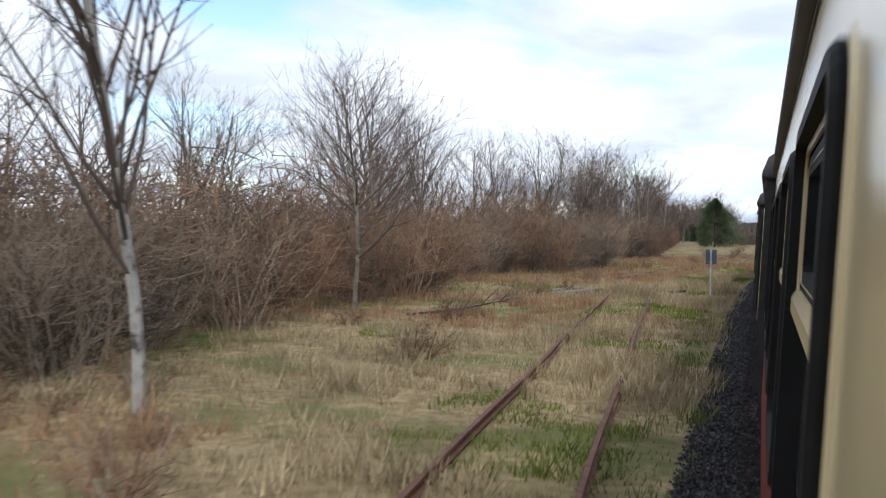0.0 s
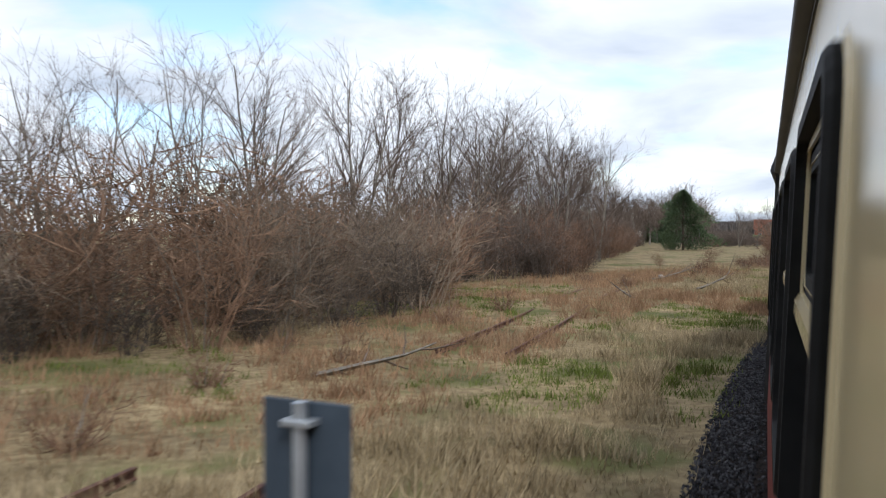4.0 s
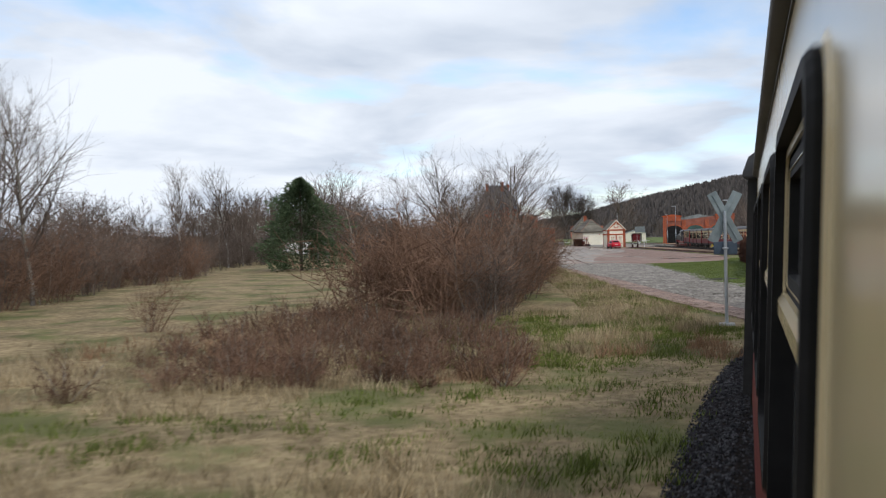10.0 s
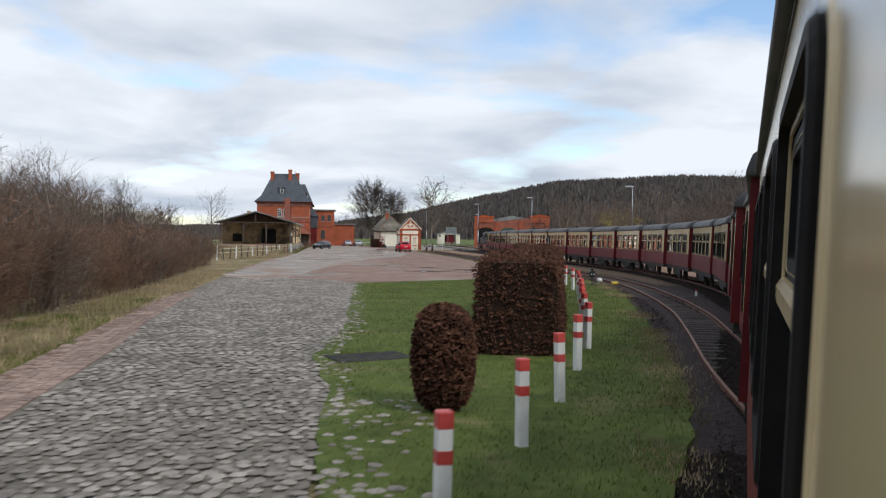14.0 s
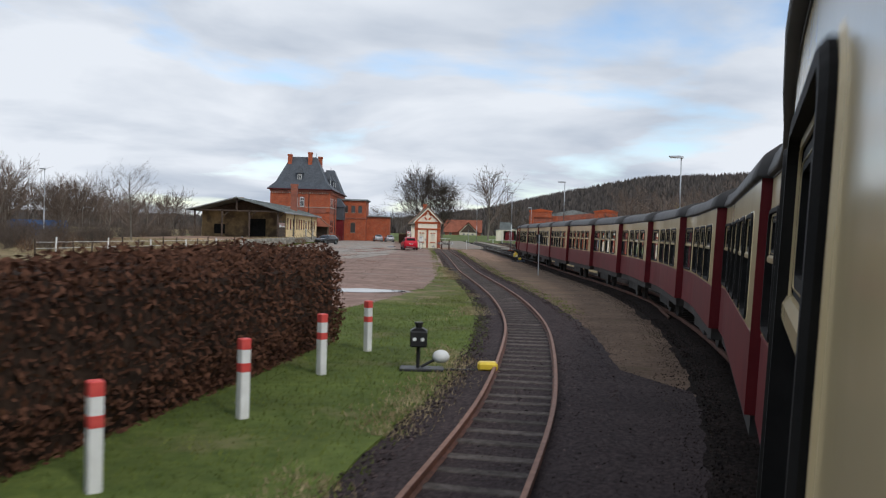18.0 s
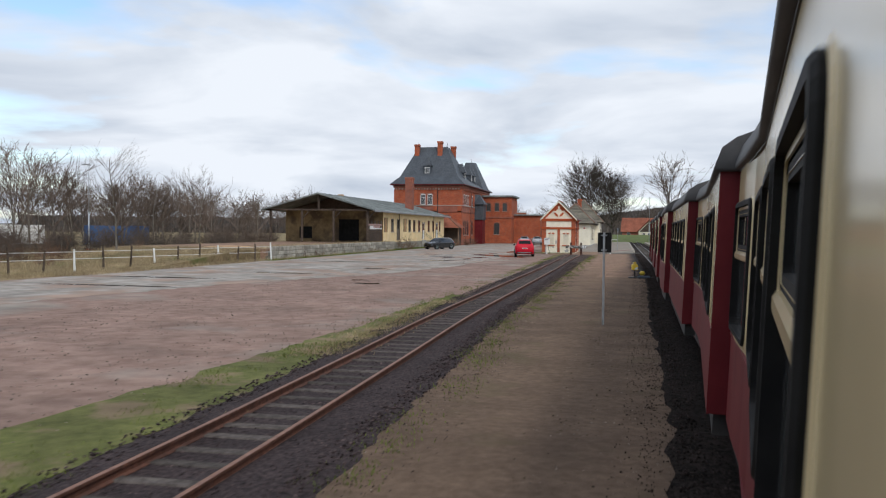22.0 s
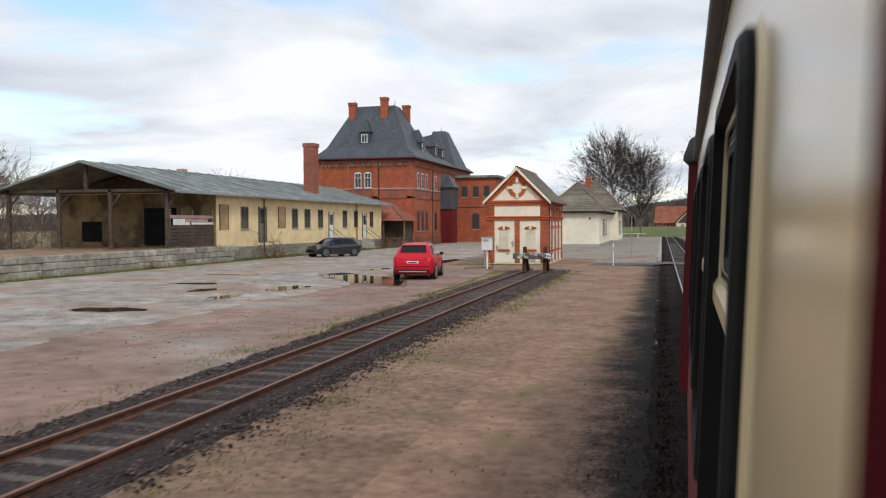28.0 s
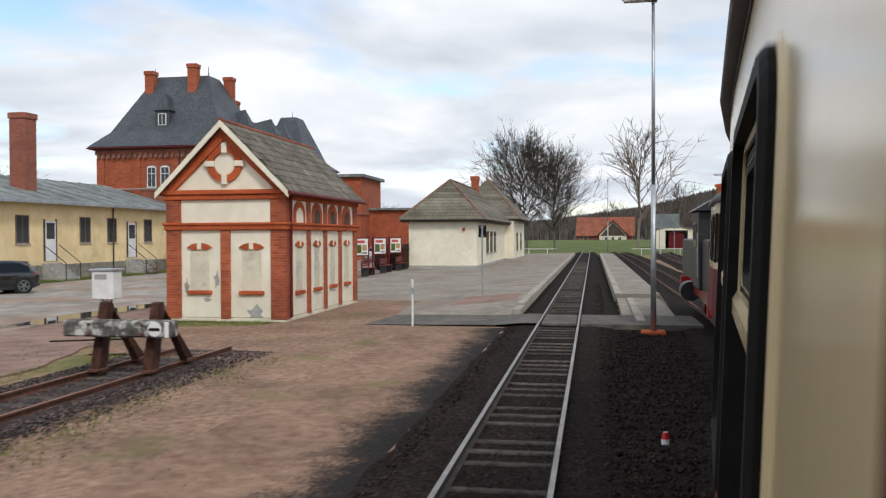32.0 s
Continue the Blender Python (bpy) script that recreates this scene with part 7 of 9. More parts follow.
shrubs = [shrub_kind("brown leafless shrub thicket", shrub_build(60 + k, 3.2, 19, 9, 3, 0.65, 0.006), ("twig_red", "twig_red", "twig")[k % 3]) for k in range(3)]
line_shrubs = [shrub_kind("pale brown leafless shrub thicket", shrub_build(64 + k, 3.2, 19, 9, 3, 0.65, 0.006), ("twig_pale", "twig_russet", "twig_pale")[k]) for k in range(3)]
brush = [shrub_kind("low tangle of red-brown brambles", shrub_build(70 + k, 1.1, 16, 5, 2, 1.3, 0.007), "twig_red") for k in range(2)]
light_shrubs = [shrub_build(80 + k, 3.2, 15, 6, 2, 0.7, 0.012) for k in range(3)]


def mass(name, label, material, places):
    """Many shrubs grown into one thicket. places: (x, y, scale, turn)."""
    vs, fs, k = [], [], 0
    arrays = [(np.array(b.v), np.array(b.f)) for _, b in light_shrubs]
    for i, (x, y, s, turn) in enumerate(places):
        v, f = arrays[i % 3]
        c, n = math.cos(turn) * s, math.sin(turn) * s
        z = GROUND_Z + lift(x, y) - 0.02
        vs.append(np.stack([x + v[:, 0] * c - v[:, 1] * n, y + v[:, 0] * n + v[:, 1] * c, z + v[:, 2] * s], 1))
        fs.append(f + k)
        k += len(v)
    v, f = np.concatenate(vs), np.concatenate(fs).astype(np.int32)
    me = bpy.data.meshes.new(name)
    me.vertices.add(len(v))
    me.vertices.foreach_set("co", v.ravel())
    me.loops.add(f.size)
    me.loops.foreach_set("vertex_index", f.ravel())
    me.polygons.add(len(f))
    me.polygons.foreach_set("loop_start", np.arange(0, f.size, 4, dtype=np.int32))
    me.update()
    me.materials.append(M[material])
    return tagged(new(name, me), label, "thicket", "", "stuff")


USED = set()


def put(kind, x, y, scale, turn, group, z=None, tall=1.0):
    """Stands a copy of a plant at a place; the first use moves the kind itself there."""
    z = GROUND_Z + lift(x, y) - 0.02 if z is None else z
    if kind.name not in USED:
        USED.add(kind.name)
        ob = kind
    else:
        ob = copy_thing(kind, Matrix())
    ob["group"] = group
    ob.matrix_basis = Matrix.Translation((x, y, z)) @ Matrix.Rotation(turn, 4, "Z") @ Matrix.Diagonal((scale, scale, scale * tall, 1))
    return ob


EDGE_Y = [-235, -197, -186, -175, -165, -158, -150, -143, -136, -128, -123, -105, -93, -70, -52]
EDGE_X = [-47.5, -47.2, -49.4, -50.6, -52.5, -50.0, -48.6, -51.0, -53.5, -49.6, -49.8, -53.2, -54.0, -56.5, -59]


def edge(y):
    return float(np.interp(y, EDGE_Y, EDGE_X))


rng = random.Random(5)
y, back = -216.0, []
while y < -56:
    for row in range(4):
        x = edge(y) - 1.0 - row * 2.3 + rng.uniform(-0.8, 0.8)
        s = rng.uniform(0.75, 1.1) * (1.0 + 0.13 * row) * (1.25 if y > -150 else 1.3)
        if row == 0:
            put(rng.choice(line_shrubs if y < -142 else shrubs), x, y + rng.uniform(-0.7, 0.7), s, rng.uniform(0, 6.28), "thicket along the line")
        else:
            back.append((x, y + rng.uniform(-0.7, 0.7), s, rng.uniform(0, 6.28)))
    y += rng.uniform(1.5, 2.3)
near, far = [p for p in back if p[1] < -142], [p for p in back if p[1] >= -142]
mass("back_thicket", "dense brown leafless thicket behind the first shrubs", "twig_pale", near[::2])
mass("back_thicket", "dense reddish leafless thicket behind the first shrubs", "twig_russet", near[1::2])
mass("back_thicket", "dense dark brown leafless thicket behind the first shrubs", "twig", far[::2])
mass("back_thicket", "dense dark reddish thicket behind the first shrubs", "twig_red", far[1::2])
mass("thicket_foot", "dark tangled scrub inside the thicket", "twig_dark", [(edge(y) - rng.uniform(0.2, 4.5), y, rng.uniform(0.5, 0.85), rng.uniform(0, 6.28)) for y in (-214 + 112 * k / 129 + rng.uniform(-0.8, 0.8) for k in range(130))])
y = -214.0
while y < -50:
    for row in range(2):
        x = edge(y) - rng.uniform(5.5, 11) - row * 7
        h = rng.uniform(0.8, 1.1)
        if -158 < y < -150 and row == 0:
            h *= 0.6
        put(rng.choice(ash), x, y, h * (1.0 if y < -82 else 0.55), rng.uniform(0, 6.28), "trees behind the thicket")
    y += rng.uniform(4.6, 7.4) if y < -128 else rng.uniform(3.2, 5.4)
for x, y, s in ((-49.4, -183.5, 0.75), (-60, -163, 1.15), (-58.2, -101.6, 1.2), (-55.5, -131, 1.1), (-57, -139, 1.1), (-54, -110, 1.05), (-56, -97, 1.1), (-59, -86, 1.1), (-53.5, -115, 1.0), (-57, -118, 1.2), (-62, -96, 1.2), (-54.5, -122, 1.15), (-60, -112, 1.1), (-53, -104, 1.1), (-55, -90, 1.05), (-52.5, -119, 1.1), (-55.5, -107, 1.1), (-56.5, -93, 1.0), (-61, -105, 1.2)):
    put(ash[int(-y) % 5], x, y, s, y, "trees behind the thicket")
for k, (x, y, s) in enumerate(((-55.6, -172.2, 1.05), (-56.6, -168.6, 1.1), (-55.8, -165.0, 1.0), (-57.4, -161.0, 1.05))):
    put(ash[(3 * k + 1) % 5], x, y, s, 1.3 * k, "trees behind the thicket")
put(poplar, -45.0, -196.9, 0.85, 0.8, "birches")
put(poplar, -63.9, -34.8, 1.08, 0.4, "birches")
put(poplar, -38.1, -46.8, 0.72, 0.2, "birches")
put(poplar, -36.8, -38.2, 0.62, 1.2, "birches")
put(poplar, -39.0, -65.5, 0.7, 2.2, "birches")
put(poplar, -60.5, -58.0, 0.9, 1.4, "birches")
put(poplar, -58.0, -134.0, 1.05, 2.0, "birches")
# the big shrubbery before the lane, and the scrub along its left side
LANE_Y, LANE_X = [-101, -99, -94, -89.5, -84, -75, -68, -52, -45, -25], [-34.0, -33.7, -33.0, -32.4, -31.8, -31.3, -30.9, -31.2, -31.6, -32.6]
back, y = [], -101.0
while y < -25:
    x = float(np.interp(y, LANE_Y, LANE_X))
    tall = 1.15 if y < -66 else 0.95
    put(rng.choice(shrubs), x - 0.9 + rng.uniform(-0.4, 0.3), y + rng.uniform(-0.5, 0.5), tall * rng.uniform(0.75, 1.05), rng.uniform(0, 6.28), "shrubbery beside the lane")
    for row in (1, 2) if y < -88 else (1, 2, 3, 4):
        back.append((x - 0.9 - 1.7 * row + rng.uniform(-0.7, 0.7), y + rng.uniform(-0.8, 0.8), tall * rng.uniform(0.8, 1.2), rng.uniform(0, 6.28)))
    y += rng.uniform(1.1, 1.7)
mass("lane_thicket", "dense brown leafless thicket beside the lane", "twig_red", back[::2])
mass("lane_thicket", "dense dull red leafless thicket beside the lane", "twig_red", back[1::2])
for x, y, s in ((-33.2, -88.6, 0.66), (-33.9, -85.5, 0.7), (-34.6, -92.0, 0.58), (-33.6, -81.0, 0.7), (-36.0, -95.5, 0.5), (-36.5, -90, 0.66), (-35.5, -84, 0.62), (-38.5, -87, 0.62), (-34.5, -79, 0.68), (-35.5, -73, 0.62), (-40, -93, 0.55), (-34, -66, 0.55), (-36, -56, 0.6), (-38, -46, 0.65), (-40, -36, 0.7), (-37, -62, 0.6), (-43, -30, 0.7), (-46, -22, 0.8)):
    put(ash[int(-y) % 5], x, y, s, y * 1.7, "shrubbery beside the lane")
for k in range(80):
    y = -30 + 150 * k / 79 + rng.uniform(-2, 2)
    x = -54 - rng.uniform(0, 24) - 0.05 * max(0, y)
    put(rng.choice(far_ash), x, y, rng.uniform(0.75, 1.2), rng.uniform(0, 6.28), "trees behind the goods yard")
mass("yard_scrub", "brown leafless scrub behind the goods yard", "twig", [(-41.5 - rng.uniform(0, 15) - 0.05 * max(0, y) - 3.0 * (y > 16), y, rng.uniform(0.6, 1.15), rng.uniform(0, 6.28)) for y in (-26 + 136 * k / 129 + rng.uniform(-2, 2) for k in range(130))])
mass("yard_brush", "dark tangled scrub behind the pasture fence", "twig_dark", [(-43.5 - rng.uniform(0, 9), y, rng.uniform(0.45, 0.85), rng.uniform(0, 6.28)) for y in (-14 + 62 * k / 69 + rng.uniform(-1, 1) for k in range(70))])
put(ash[3], -38.2, 14.6, 0.86, 0.7, "trees behind the goods yard")
put(oak, -9.6, 177.0, 1.4, 0.3, "oaks at the crossing", None, 1.2)
put(oak, -4.6, 170.0, 1.15, 2.1, "oaks at the crossing", None, 1.2)
put(far_ash[0], 9.0, 180.0, 2.5, 1.0, "oaks at the crossing")
put(far_ash[2], 17.0, 205.0, 1.5, 2.0, "oaks at the crossing")
for k in range(26):
    x = -60 + 130 * k / 25 + rng.uniform(-2, 2)
    put(rng.choice(far_ash), x, 262 + rng.uniform(-8, 22), rng.uniform(0.9, 1.4), rng.uniform(0, 6.28), "trees beyond the field")
for k in range(34):
    put(rng.choice(far_ash), rng.uniform(30, 62), -10 + 4.6 * k + rng.uniform(-2, 2), rng.uniform(0.9, 1.5), rng.uniform(0, 6.28), "trees behind the engine shed")
for k in range(12):
    put(rng.choice(far_ash), -46 + 2.2 * k, 140 + rng.uniform(0, 20), rng.uniform(0.6, 0.9), rng.uniform(0, 6.28), "trees behind the station")
put(willow, 39.7, 82.9, 1.0, 0.5, "trees behind the engine shed")
for x, y, s in ((-44.6, -102.1, 0.62), (-43.5, -118, 0.35), (-47.5, -109, 0.4), (-42.0, -127, 0.3)):
    put(shrubs[0], x, y, s, x, "lone shrubs in the meadow")
for k in range(44):
    y = rng.uniform(-200, -98)
    x = float(np.interp(y, [-200, -160, -130, -98], [-44.5, -47, -46, -39])) + rng.uniform(-2.5, 1.8)
    put(rng.choice(brush), x, y, rng.uniform(0.5, 1.1), rng.uniform(0, 6.28), "brambles in the meadow")
for k in range(60):
    put(rng.choice(brush), -38.5 + rng.uniform(-3.8, 3.6), -103.0 + rng.uniform(-5.0, 4.5), rng.uniform(0.6, 1.0), rng.uniform(0, 6.28), "brambles before the shrubbery")
for k in range(110):
    put(rng.choice(brush), -37.0 + rng.uniform(-3.4, 3.2), -108.6 + rng.uniform(-3.6, 3.6), rng.uniform(0.5, 0.85), rng.uniform(0, 6.28), "brambles before the shrubbery")
mass("meadow_thicket", "dark leafless thicket at the far side of the meadow", "twig", [(-60.5 - rng.uniform(0, 7) - 0.06 * (y + 56), y, rng.uniform(0.9, 1.4), rng.uniform(0, 6.28)) for y in (-58 + 50 * k / 59 for k in range(60))])
for k in range(14):
    put(rng.choice(far_ash), -63 - rng.uniform(0, 8), -62 + 3.6 * k + rng.uniform(-1, 1), rng.uniform(0.6, 0.85), rng.uniform(0, 6.28), "trees behind the thicket")
for k in range(16):
    put(rng.choice(brush), rng.uniform(-50, -36), rng.uniform(-8, 24), rng.uniform(1.0, 1.8), rng.uniform(0, 6.28), "brambles behind the fence")
for k in range(16):
    put(brush[k % 2], -28.75 - rng.uniform(0, 0.5), 21 + 2.1 * k + rng.uniform(-0.8, 0.8), rng.uniform(0.4, 0.8), rng.uniform(0, 6.28), "weeds at the goods shed", -0.13)
for x, y, s in ((-27.9, 84.6, 1.1), (-27.6, 88.0, 1.3), (-28.35, 61.6, 1.9), (-29.4, 90.6, 1.6), (-28.2, 91.4, 1.4), (-26.9, 94.6, 1.5), (-27.2, 103.0, 1.4), (-28.4, 80, 0.7), (-28.3, 46, 0.6), (-29, 38, 0.6), (-28.6, 30, 0.7)):
    put(brush[0], x, y, s, x, "weeds at the goods shed", -0.13)


def fallen_branch(x, y, turn, length, seed):
    """A crooked dead branch lying in the grass."""
    rng, b = random.Random(seed), Build()
    f = thing("fallen_branch", "dead crooked branch lying in the grass", "branch", (x, y, GROUND_Z + lift(x, y)), turn, "fallen branches")
    st = limb(b, Vector((0, 0, 0.02)), Vector((1, 0, 0.09)).normalized(), length, 0.07, 0.12, rng, 6)
    part("bough", b, "bark", f, fix=False)
    for k in (1, 2, 3, 4, 5):
        t = Build()
        limb(t, st[k][0], away(st[k][1], 0.7, rng), length * 0.3, 0.025, 0.25, rng, 4)
        part("side_twig", t, "twig", f, fix=False)


for k, (x, y, turn, length) in enumerate(((-42.5, -135.0, 70, 4.2), (-45.3, -129.5, 40, 3.0), (-44.0, -142.0, 110, 2.5), (-46.5, -160.5, 60, 3.0), (-47.5, -184.0, 30, 3.2))):
    fallen_branch(x, y, turn, length, k)


def conifer(x, y, h, w):
    t = thing("pine_tree", "dense dark green pine", "tree", (x, y, GROUND_Z))
    part("trunk", Build().tube((0, 0, -0.1), (0, 0, h * 0.9), 0.16, 0.04, 8), "wood_dark", t)
    rng, b = random.Random(int(h * 10)), Build()
    for _ in range(9000):
        f = rng.random() ** 0.9
        z = h * (0.02 + 0.98 * f)
        a, q = rng.uniform(0, 6.283), rng.random() ** 0.4
        r = w / 2 * (1 - f ** 1.9) ** 0.85 * min(1.0, f * 2.2 + 0.7) * (1 + 0.13 * math.sin(26 * f + 2.0 * math.sin(2 * a)))
        r *= 1 + 0.85 * noise.noise((math.cos(a) * 1.6, math.sin(a) * 1.6, f * 5.5 + h))
        c = Vector((math.cos(a) * r * q, math.sin(a) * r * q, z + rng.uniform(-0.15, 0.15)))
        d = Vector((math.cos(a), math.sin(a), rng.uniform(-0.1, 0.9))).normalized()
        s, l = d.orthogonal().normalized() * 0.07, rng.uniform(0.2, 0.42)
        for turn in (0.0, 1.3):
            sv = Matrix.Rotation(turn, 3, d) @ s
            n = len(b.v)
            b.v += [tuple(c - sv), tuple(c + sv), tuple(c + d * l)]
            b.f.append((n, n + 1, n + 2))
    part("crown", b, "needles", t, "dark green needles", fix=False)
    return t


conifer(-52.2, -50.0, 8.3, 8.2)
conifer(-66, 30, 6.0, 3.6)
conifer(-69, 36, 5.5, 3.4)
conifer(-62, 24, 5.0, 3.2)
conifer(48, 20, 13.0, 6.0)


# ---- hedge ----
def leafy(b, place, count, size, rng):
    for _ in range(count):
        p = Vector(place(rng))
        d = Vector((rng.gauss(0, 1), rng.gauss(0, 1), rng.gauss(0, 1))).normalized()
        s = d.orthogonal().normalized()
        k, q = rng.uniform(0.6, 1.3) * size, len(b.v)
        b.v += [tuple(p - d * k), tuple(p + s * k * 0.5), tuple(p + d * k), tuple(p - s * k * 0.5)]
        b.f.append((q, q + 1, q + 2, q + 3))


HEDGE = [(-19.0, -79.6), (-18.0, -76.0), (-16.4, -70.0), (-15.0, -65.0), (-13.6, -58.5), (-12.65, -53.5), (-12.0, -50.4)]
hedge = thing("beech_hedge", "clipped beech hedge with brown winter leaves", "hedge", (0, 0, 0))
hsec = [(-1.0, -0.14), (-1.12, 0.5), (-1.05, 1.6), (-0.7, 1.88), (0.35, 1.88), (0.68, 1.6), (0.72, 0.5), (0.6, -0.14)]
core = ribbon(HEDGE, [(w * 0.9, z * 0.95) for w, z in hsec], 0.8)
n = len(hsec)
core.f += [tuple(range(n)), tuple(range(len(core.v) - n, len(core.v)))]
part("branch_core", core, "hedge_core", hedge, "dark twiggy inside", fix=True)
stations = sweep(HEDGE, 0.1)


def on_hedge(rng):
    x, y, dx, dy, s = rng.choice(stations)
    k = rng.random() * (len(hsec) - 1)
    i = int(k)
    w = hsec[i][0] + (hsec[i + 1][0] - hsec[i][0]) * (k - i)
    z = hsec[i][1] + (hsec[i + 1][1] - hsec[i][1]) * (k - i)
    bump = 1 + 0.10 * noise.noise((x * 0.9, y * 0.9, z * 1.2 + w)) + rng.uniform(-0.08, 0.05)
    return x + dy * (w * bump) + rng.uniform(-0.05, 0.05), y - dx * (w * bump) + rng.uniform(-0.05, 0.05), max(-0.1, z * bump)


def on_ends(rng):
    x, y, dx, dy, s = stations[0] if rng.random() < 0.5 else stations[-1]
    e = -1 if s < 1 else 1
    w = rng.uniform(-1.05, 0.65)
    return x + dy * w + dx * e * rng.uniform(-0.05, 0.1), y - dx * w + dy * e * rng.uniform(-0.05, 0.1), rng.uniform(-0.1, 1.85)


lb = Build()
leafy(lb, on_hedge, 52000, 0.05, random.Random(3))
leafy(lb, on_ends, 3500, 0.05, random.Random(4))
tagged(part("leaves", lb, "hedge_leaf", hedge, "brown beech leaves", fix=False), kind="stuff")
ball = thing("clipped_beech_bush", "rounded clipped beech bush with brown leaves", "shrub", (-21.4, -84.9, -0.12))
part("branch_core", Build().ball((0, 0, 0.76), 0.36, 14, 9, (1, 1, 1.85)), "hedge_core", ball)


def on_bush(r):
    a = Vector((r.gauss(0, 1), r.gauss(0, 1), r.gauss(0, 1))).normalized()
    k = r.uniform(0.9, 1.06) * 0.43 / max(0.75, math.hypot(a.x, a.y) ** 0.5)
    return a.x * k, a.y * k, 0.76 + a.z * 0.74 * r.uniform(0.92, 1.03)


lb = Build()
leafy(lb, on_bush, 5200, 0.045, random.Random(6))
tagged(part("leaves", lb, "hedge_leaf", ball, "brown beech leaves", fix=False), kind="stuff")


# ---- grass ----
def blades(name, label, material, places, high, wide, seed, clump=0.0):
    """One mesh of many single blades. places: arrays x, y, z."""
    r = np.random.RandomState(seed)
    x, y, z = places
    n = len(x)
    a, h = r.uniform(0, 6.283, n), r.uniform(high[0], high[1], n)
    if clump:
        h = h * np.clip(0.75 + clump * smooth_field(x, y, 2.6, seed + 40) + 0.5 * clump * smooth_field(x, y, 0.8, seed + 60), 0.3, 1.9)
    lean, la = r.uniform(0.1, 0.8, n) * h, r.uniform(0, 6.283, n)
    wv = r.uniform(0.6, 1.2, n) * wide
    v = np.empty((n, 3, 3))
    v[:, 0] = np.stack([x - np.cos(a) * wv, y - np.sin(a) * wv, z], 1)
    v[:, 1] = np.stack([x + np.cos(a) * wv, y + np.sin(a) * wv, z], 1)
    v[:, 2] = np.stack([x + np.cos(la) * lean, y + np.sin(la) * lean, z + h], 1)
    me = bpy.data.meshes.new(name)
    me.vertices.add(3 * n)
    me.vertices.foreach_set("co", v.ravel())
    me.loops.add(3 * n)
    me.loops.foreach_set("vertex_index", np.arange(3 * n, dtype=np.int32))
    me.polygons.add(n)
    me.polygons.foreach_set("loop_start", np.arange(0, 3 * n, 3, dtype=np.int32))
    me.update()
    me.materials.append(M[material])
    return tagged(new(name, me), label, "grass", "", "stuff")


def smooth_field(x, y, s, seed):
    """A soft random field between -1 and 1."""
    r = np.random.RandomState(seed)
    f = np.zeros_like(x)
    for k in range(7):
        a, b2, ph = r.normal(0, s), r.normal(0, s), r.uniform(0, 6.28)
        f += np.sin(a * x + b2 * y + ph)
    return f / 3.0


own = np.array([(x, y, dx, dy) for x, y, dx, dy, s in sweep(OWN[:16], 1.0)])


def beside(n, near, far, seed, power=1.6, y_to=-97.0):
    """Random places to the left of the line, thinning outwards."""
    r = np.random.RandomState(seed)
    i = r.randint(0, len(own), n)
    w = near + (far - near) * r.random_sample(n) ** power
    # most blades stand in tussocks
    heads = max(1, n // 26)
    t = r.randint(0, heads, n)
    tuft = r.random_sample(n) < 0.62
    i, w = np.where(tuft, i[t], i), np.where(tuft, w[t], w)
    spread = np.where(tuft, 0.16, 0.7)
    ox, oy = r.uniform(-0.7, 0.7, n)[t] * tuft + r.uniform(-1, 1, n) * spread, r.uniform(-0.7, 0.7, n)[t] * tuft + r.uniform(-1, 1, n) * spread
    x, y = own[i, 0] - own[i, 3] * w + ox, own[i, 1] + own[i, 2] * w + oy
    keep = (y > -212) & (y < y_to - 6.0 * (x > -31))
    return x[keep], y[keep]


def heights(x, y):
    cell = {}
    z = np.empty_like(x)
    for k, (a, b2) in enumerate(zip(np.round(x * 1.0).astype(int), np.round(y * 1.0).astype(int))):
        key = (a, b2)
        if key not in cell:
            cell[key] = GROUND_Z + lift(float(a), float(b2)) - 0.03
        z[k] = cell[key]
    return z


px, py = beside(400000, 2.35, 17.0, 1)
f = smooth_field(px, py, 0.5, 2)
red = smooth_field(px, py, 0.22, 5) + (px < -43.0) * 0.5 - 0.55 * (px > -43.5) * (py < -150) + 1.6 * np.exp(-(((px + 39.5) / 4.0) ** 2 + ((py + 105.5) / 4.5) ** 2))
f = f - 1.2 * np.exp(-(((px + 39.5) / 4.0) ** 2 + ((py + 105.5) / 4.5) ** 2))
green = f + 0.35 * smooth_field(px, py, 1.8, 77) > 0.42 - 0.2 * (py > -165) * (py < -140) - 0.12 * (py > -126)
strip = px - np.interp(py, [-205, -165, -142, -126, -110, -97], [-42.2, -44.2, -42.8, -38.8, -34.2, -29.0])
green = green | ((strip > 0) & (f + 0.5 * smooth_field(px, py, 1.2, 78) > -0.3))
red = red + 0.6 * (strip < -3.5) * (py > -140) * (py < -116)
green = green & ~((strip < -1.0) & (py > -130) & (f < 0.6))
foot = np.exp(-(((px + 33.2) / 3.6) ** 2 + ((py + 104.0) / 5.0) ** 2))
green = green | ((f + 0.6 * smooth_field(px, py, 1.4, 79) > 0.75 - 1.1 * foot) & (foot > 0.25))
pz = heights(px, py)
sel = (~green) & (red < 0.45)
blades("dry_grass", "tufts of dry straw-coloured grass", "straw", (px[sel], py[sel], pz[sel]), (0.10, 0.40), 0.012, 3, 0.55)
sel = (~green) & (red >= 0.45)
blades("brown_weeds", "reddish brown dead weeds", "straw_red", (px[sel], py[sel], pz[sel]), (0.12, 0.44), 0.011, 4, 0.5)
sel = green
blades("green_grass", "patches of short green grass", "blade", (px[sel], py[sel], pz[sel]), (0.05, 0.2), 0.012, 6, 0.5)
r = np.random.RandomState(9)
lx, ly = r.uniform(-24, -7, 260000), r.uniform(-93, -8, 260000)
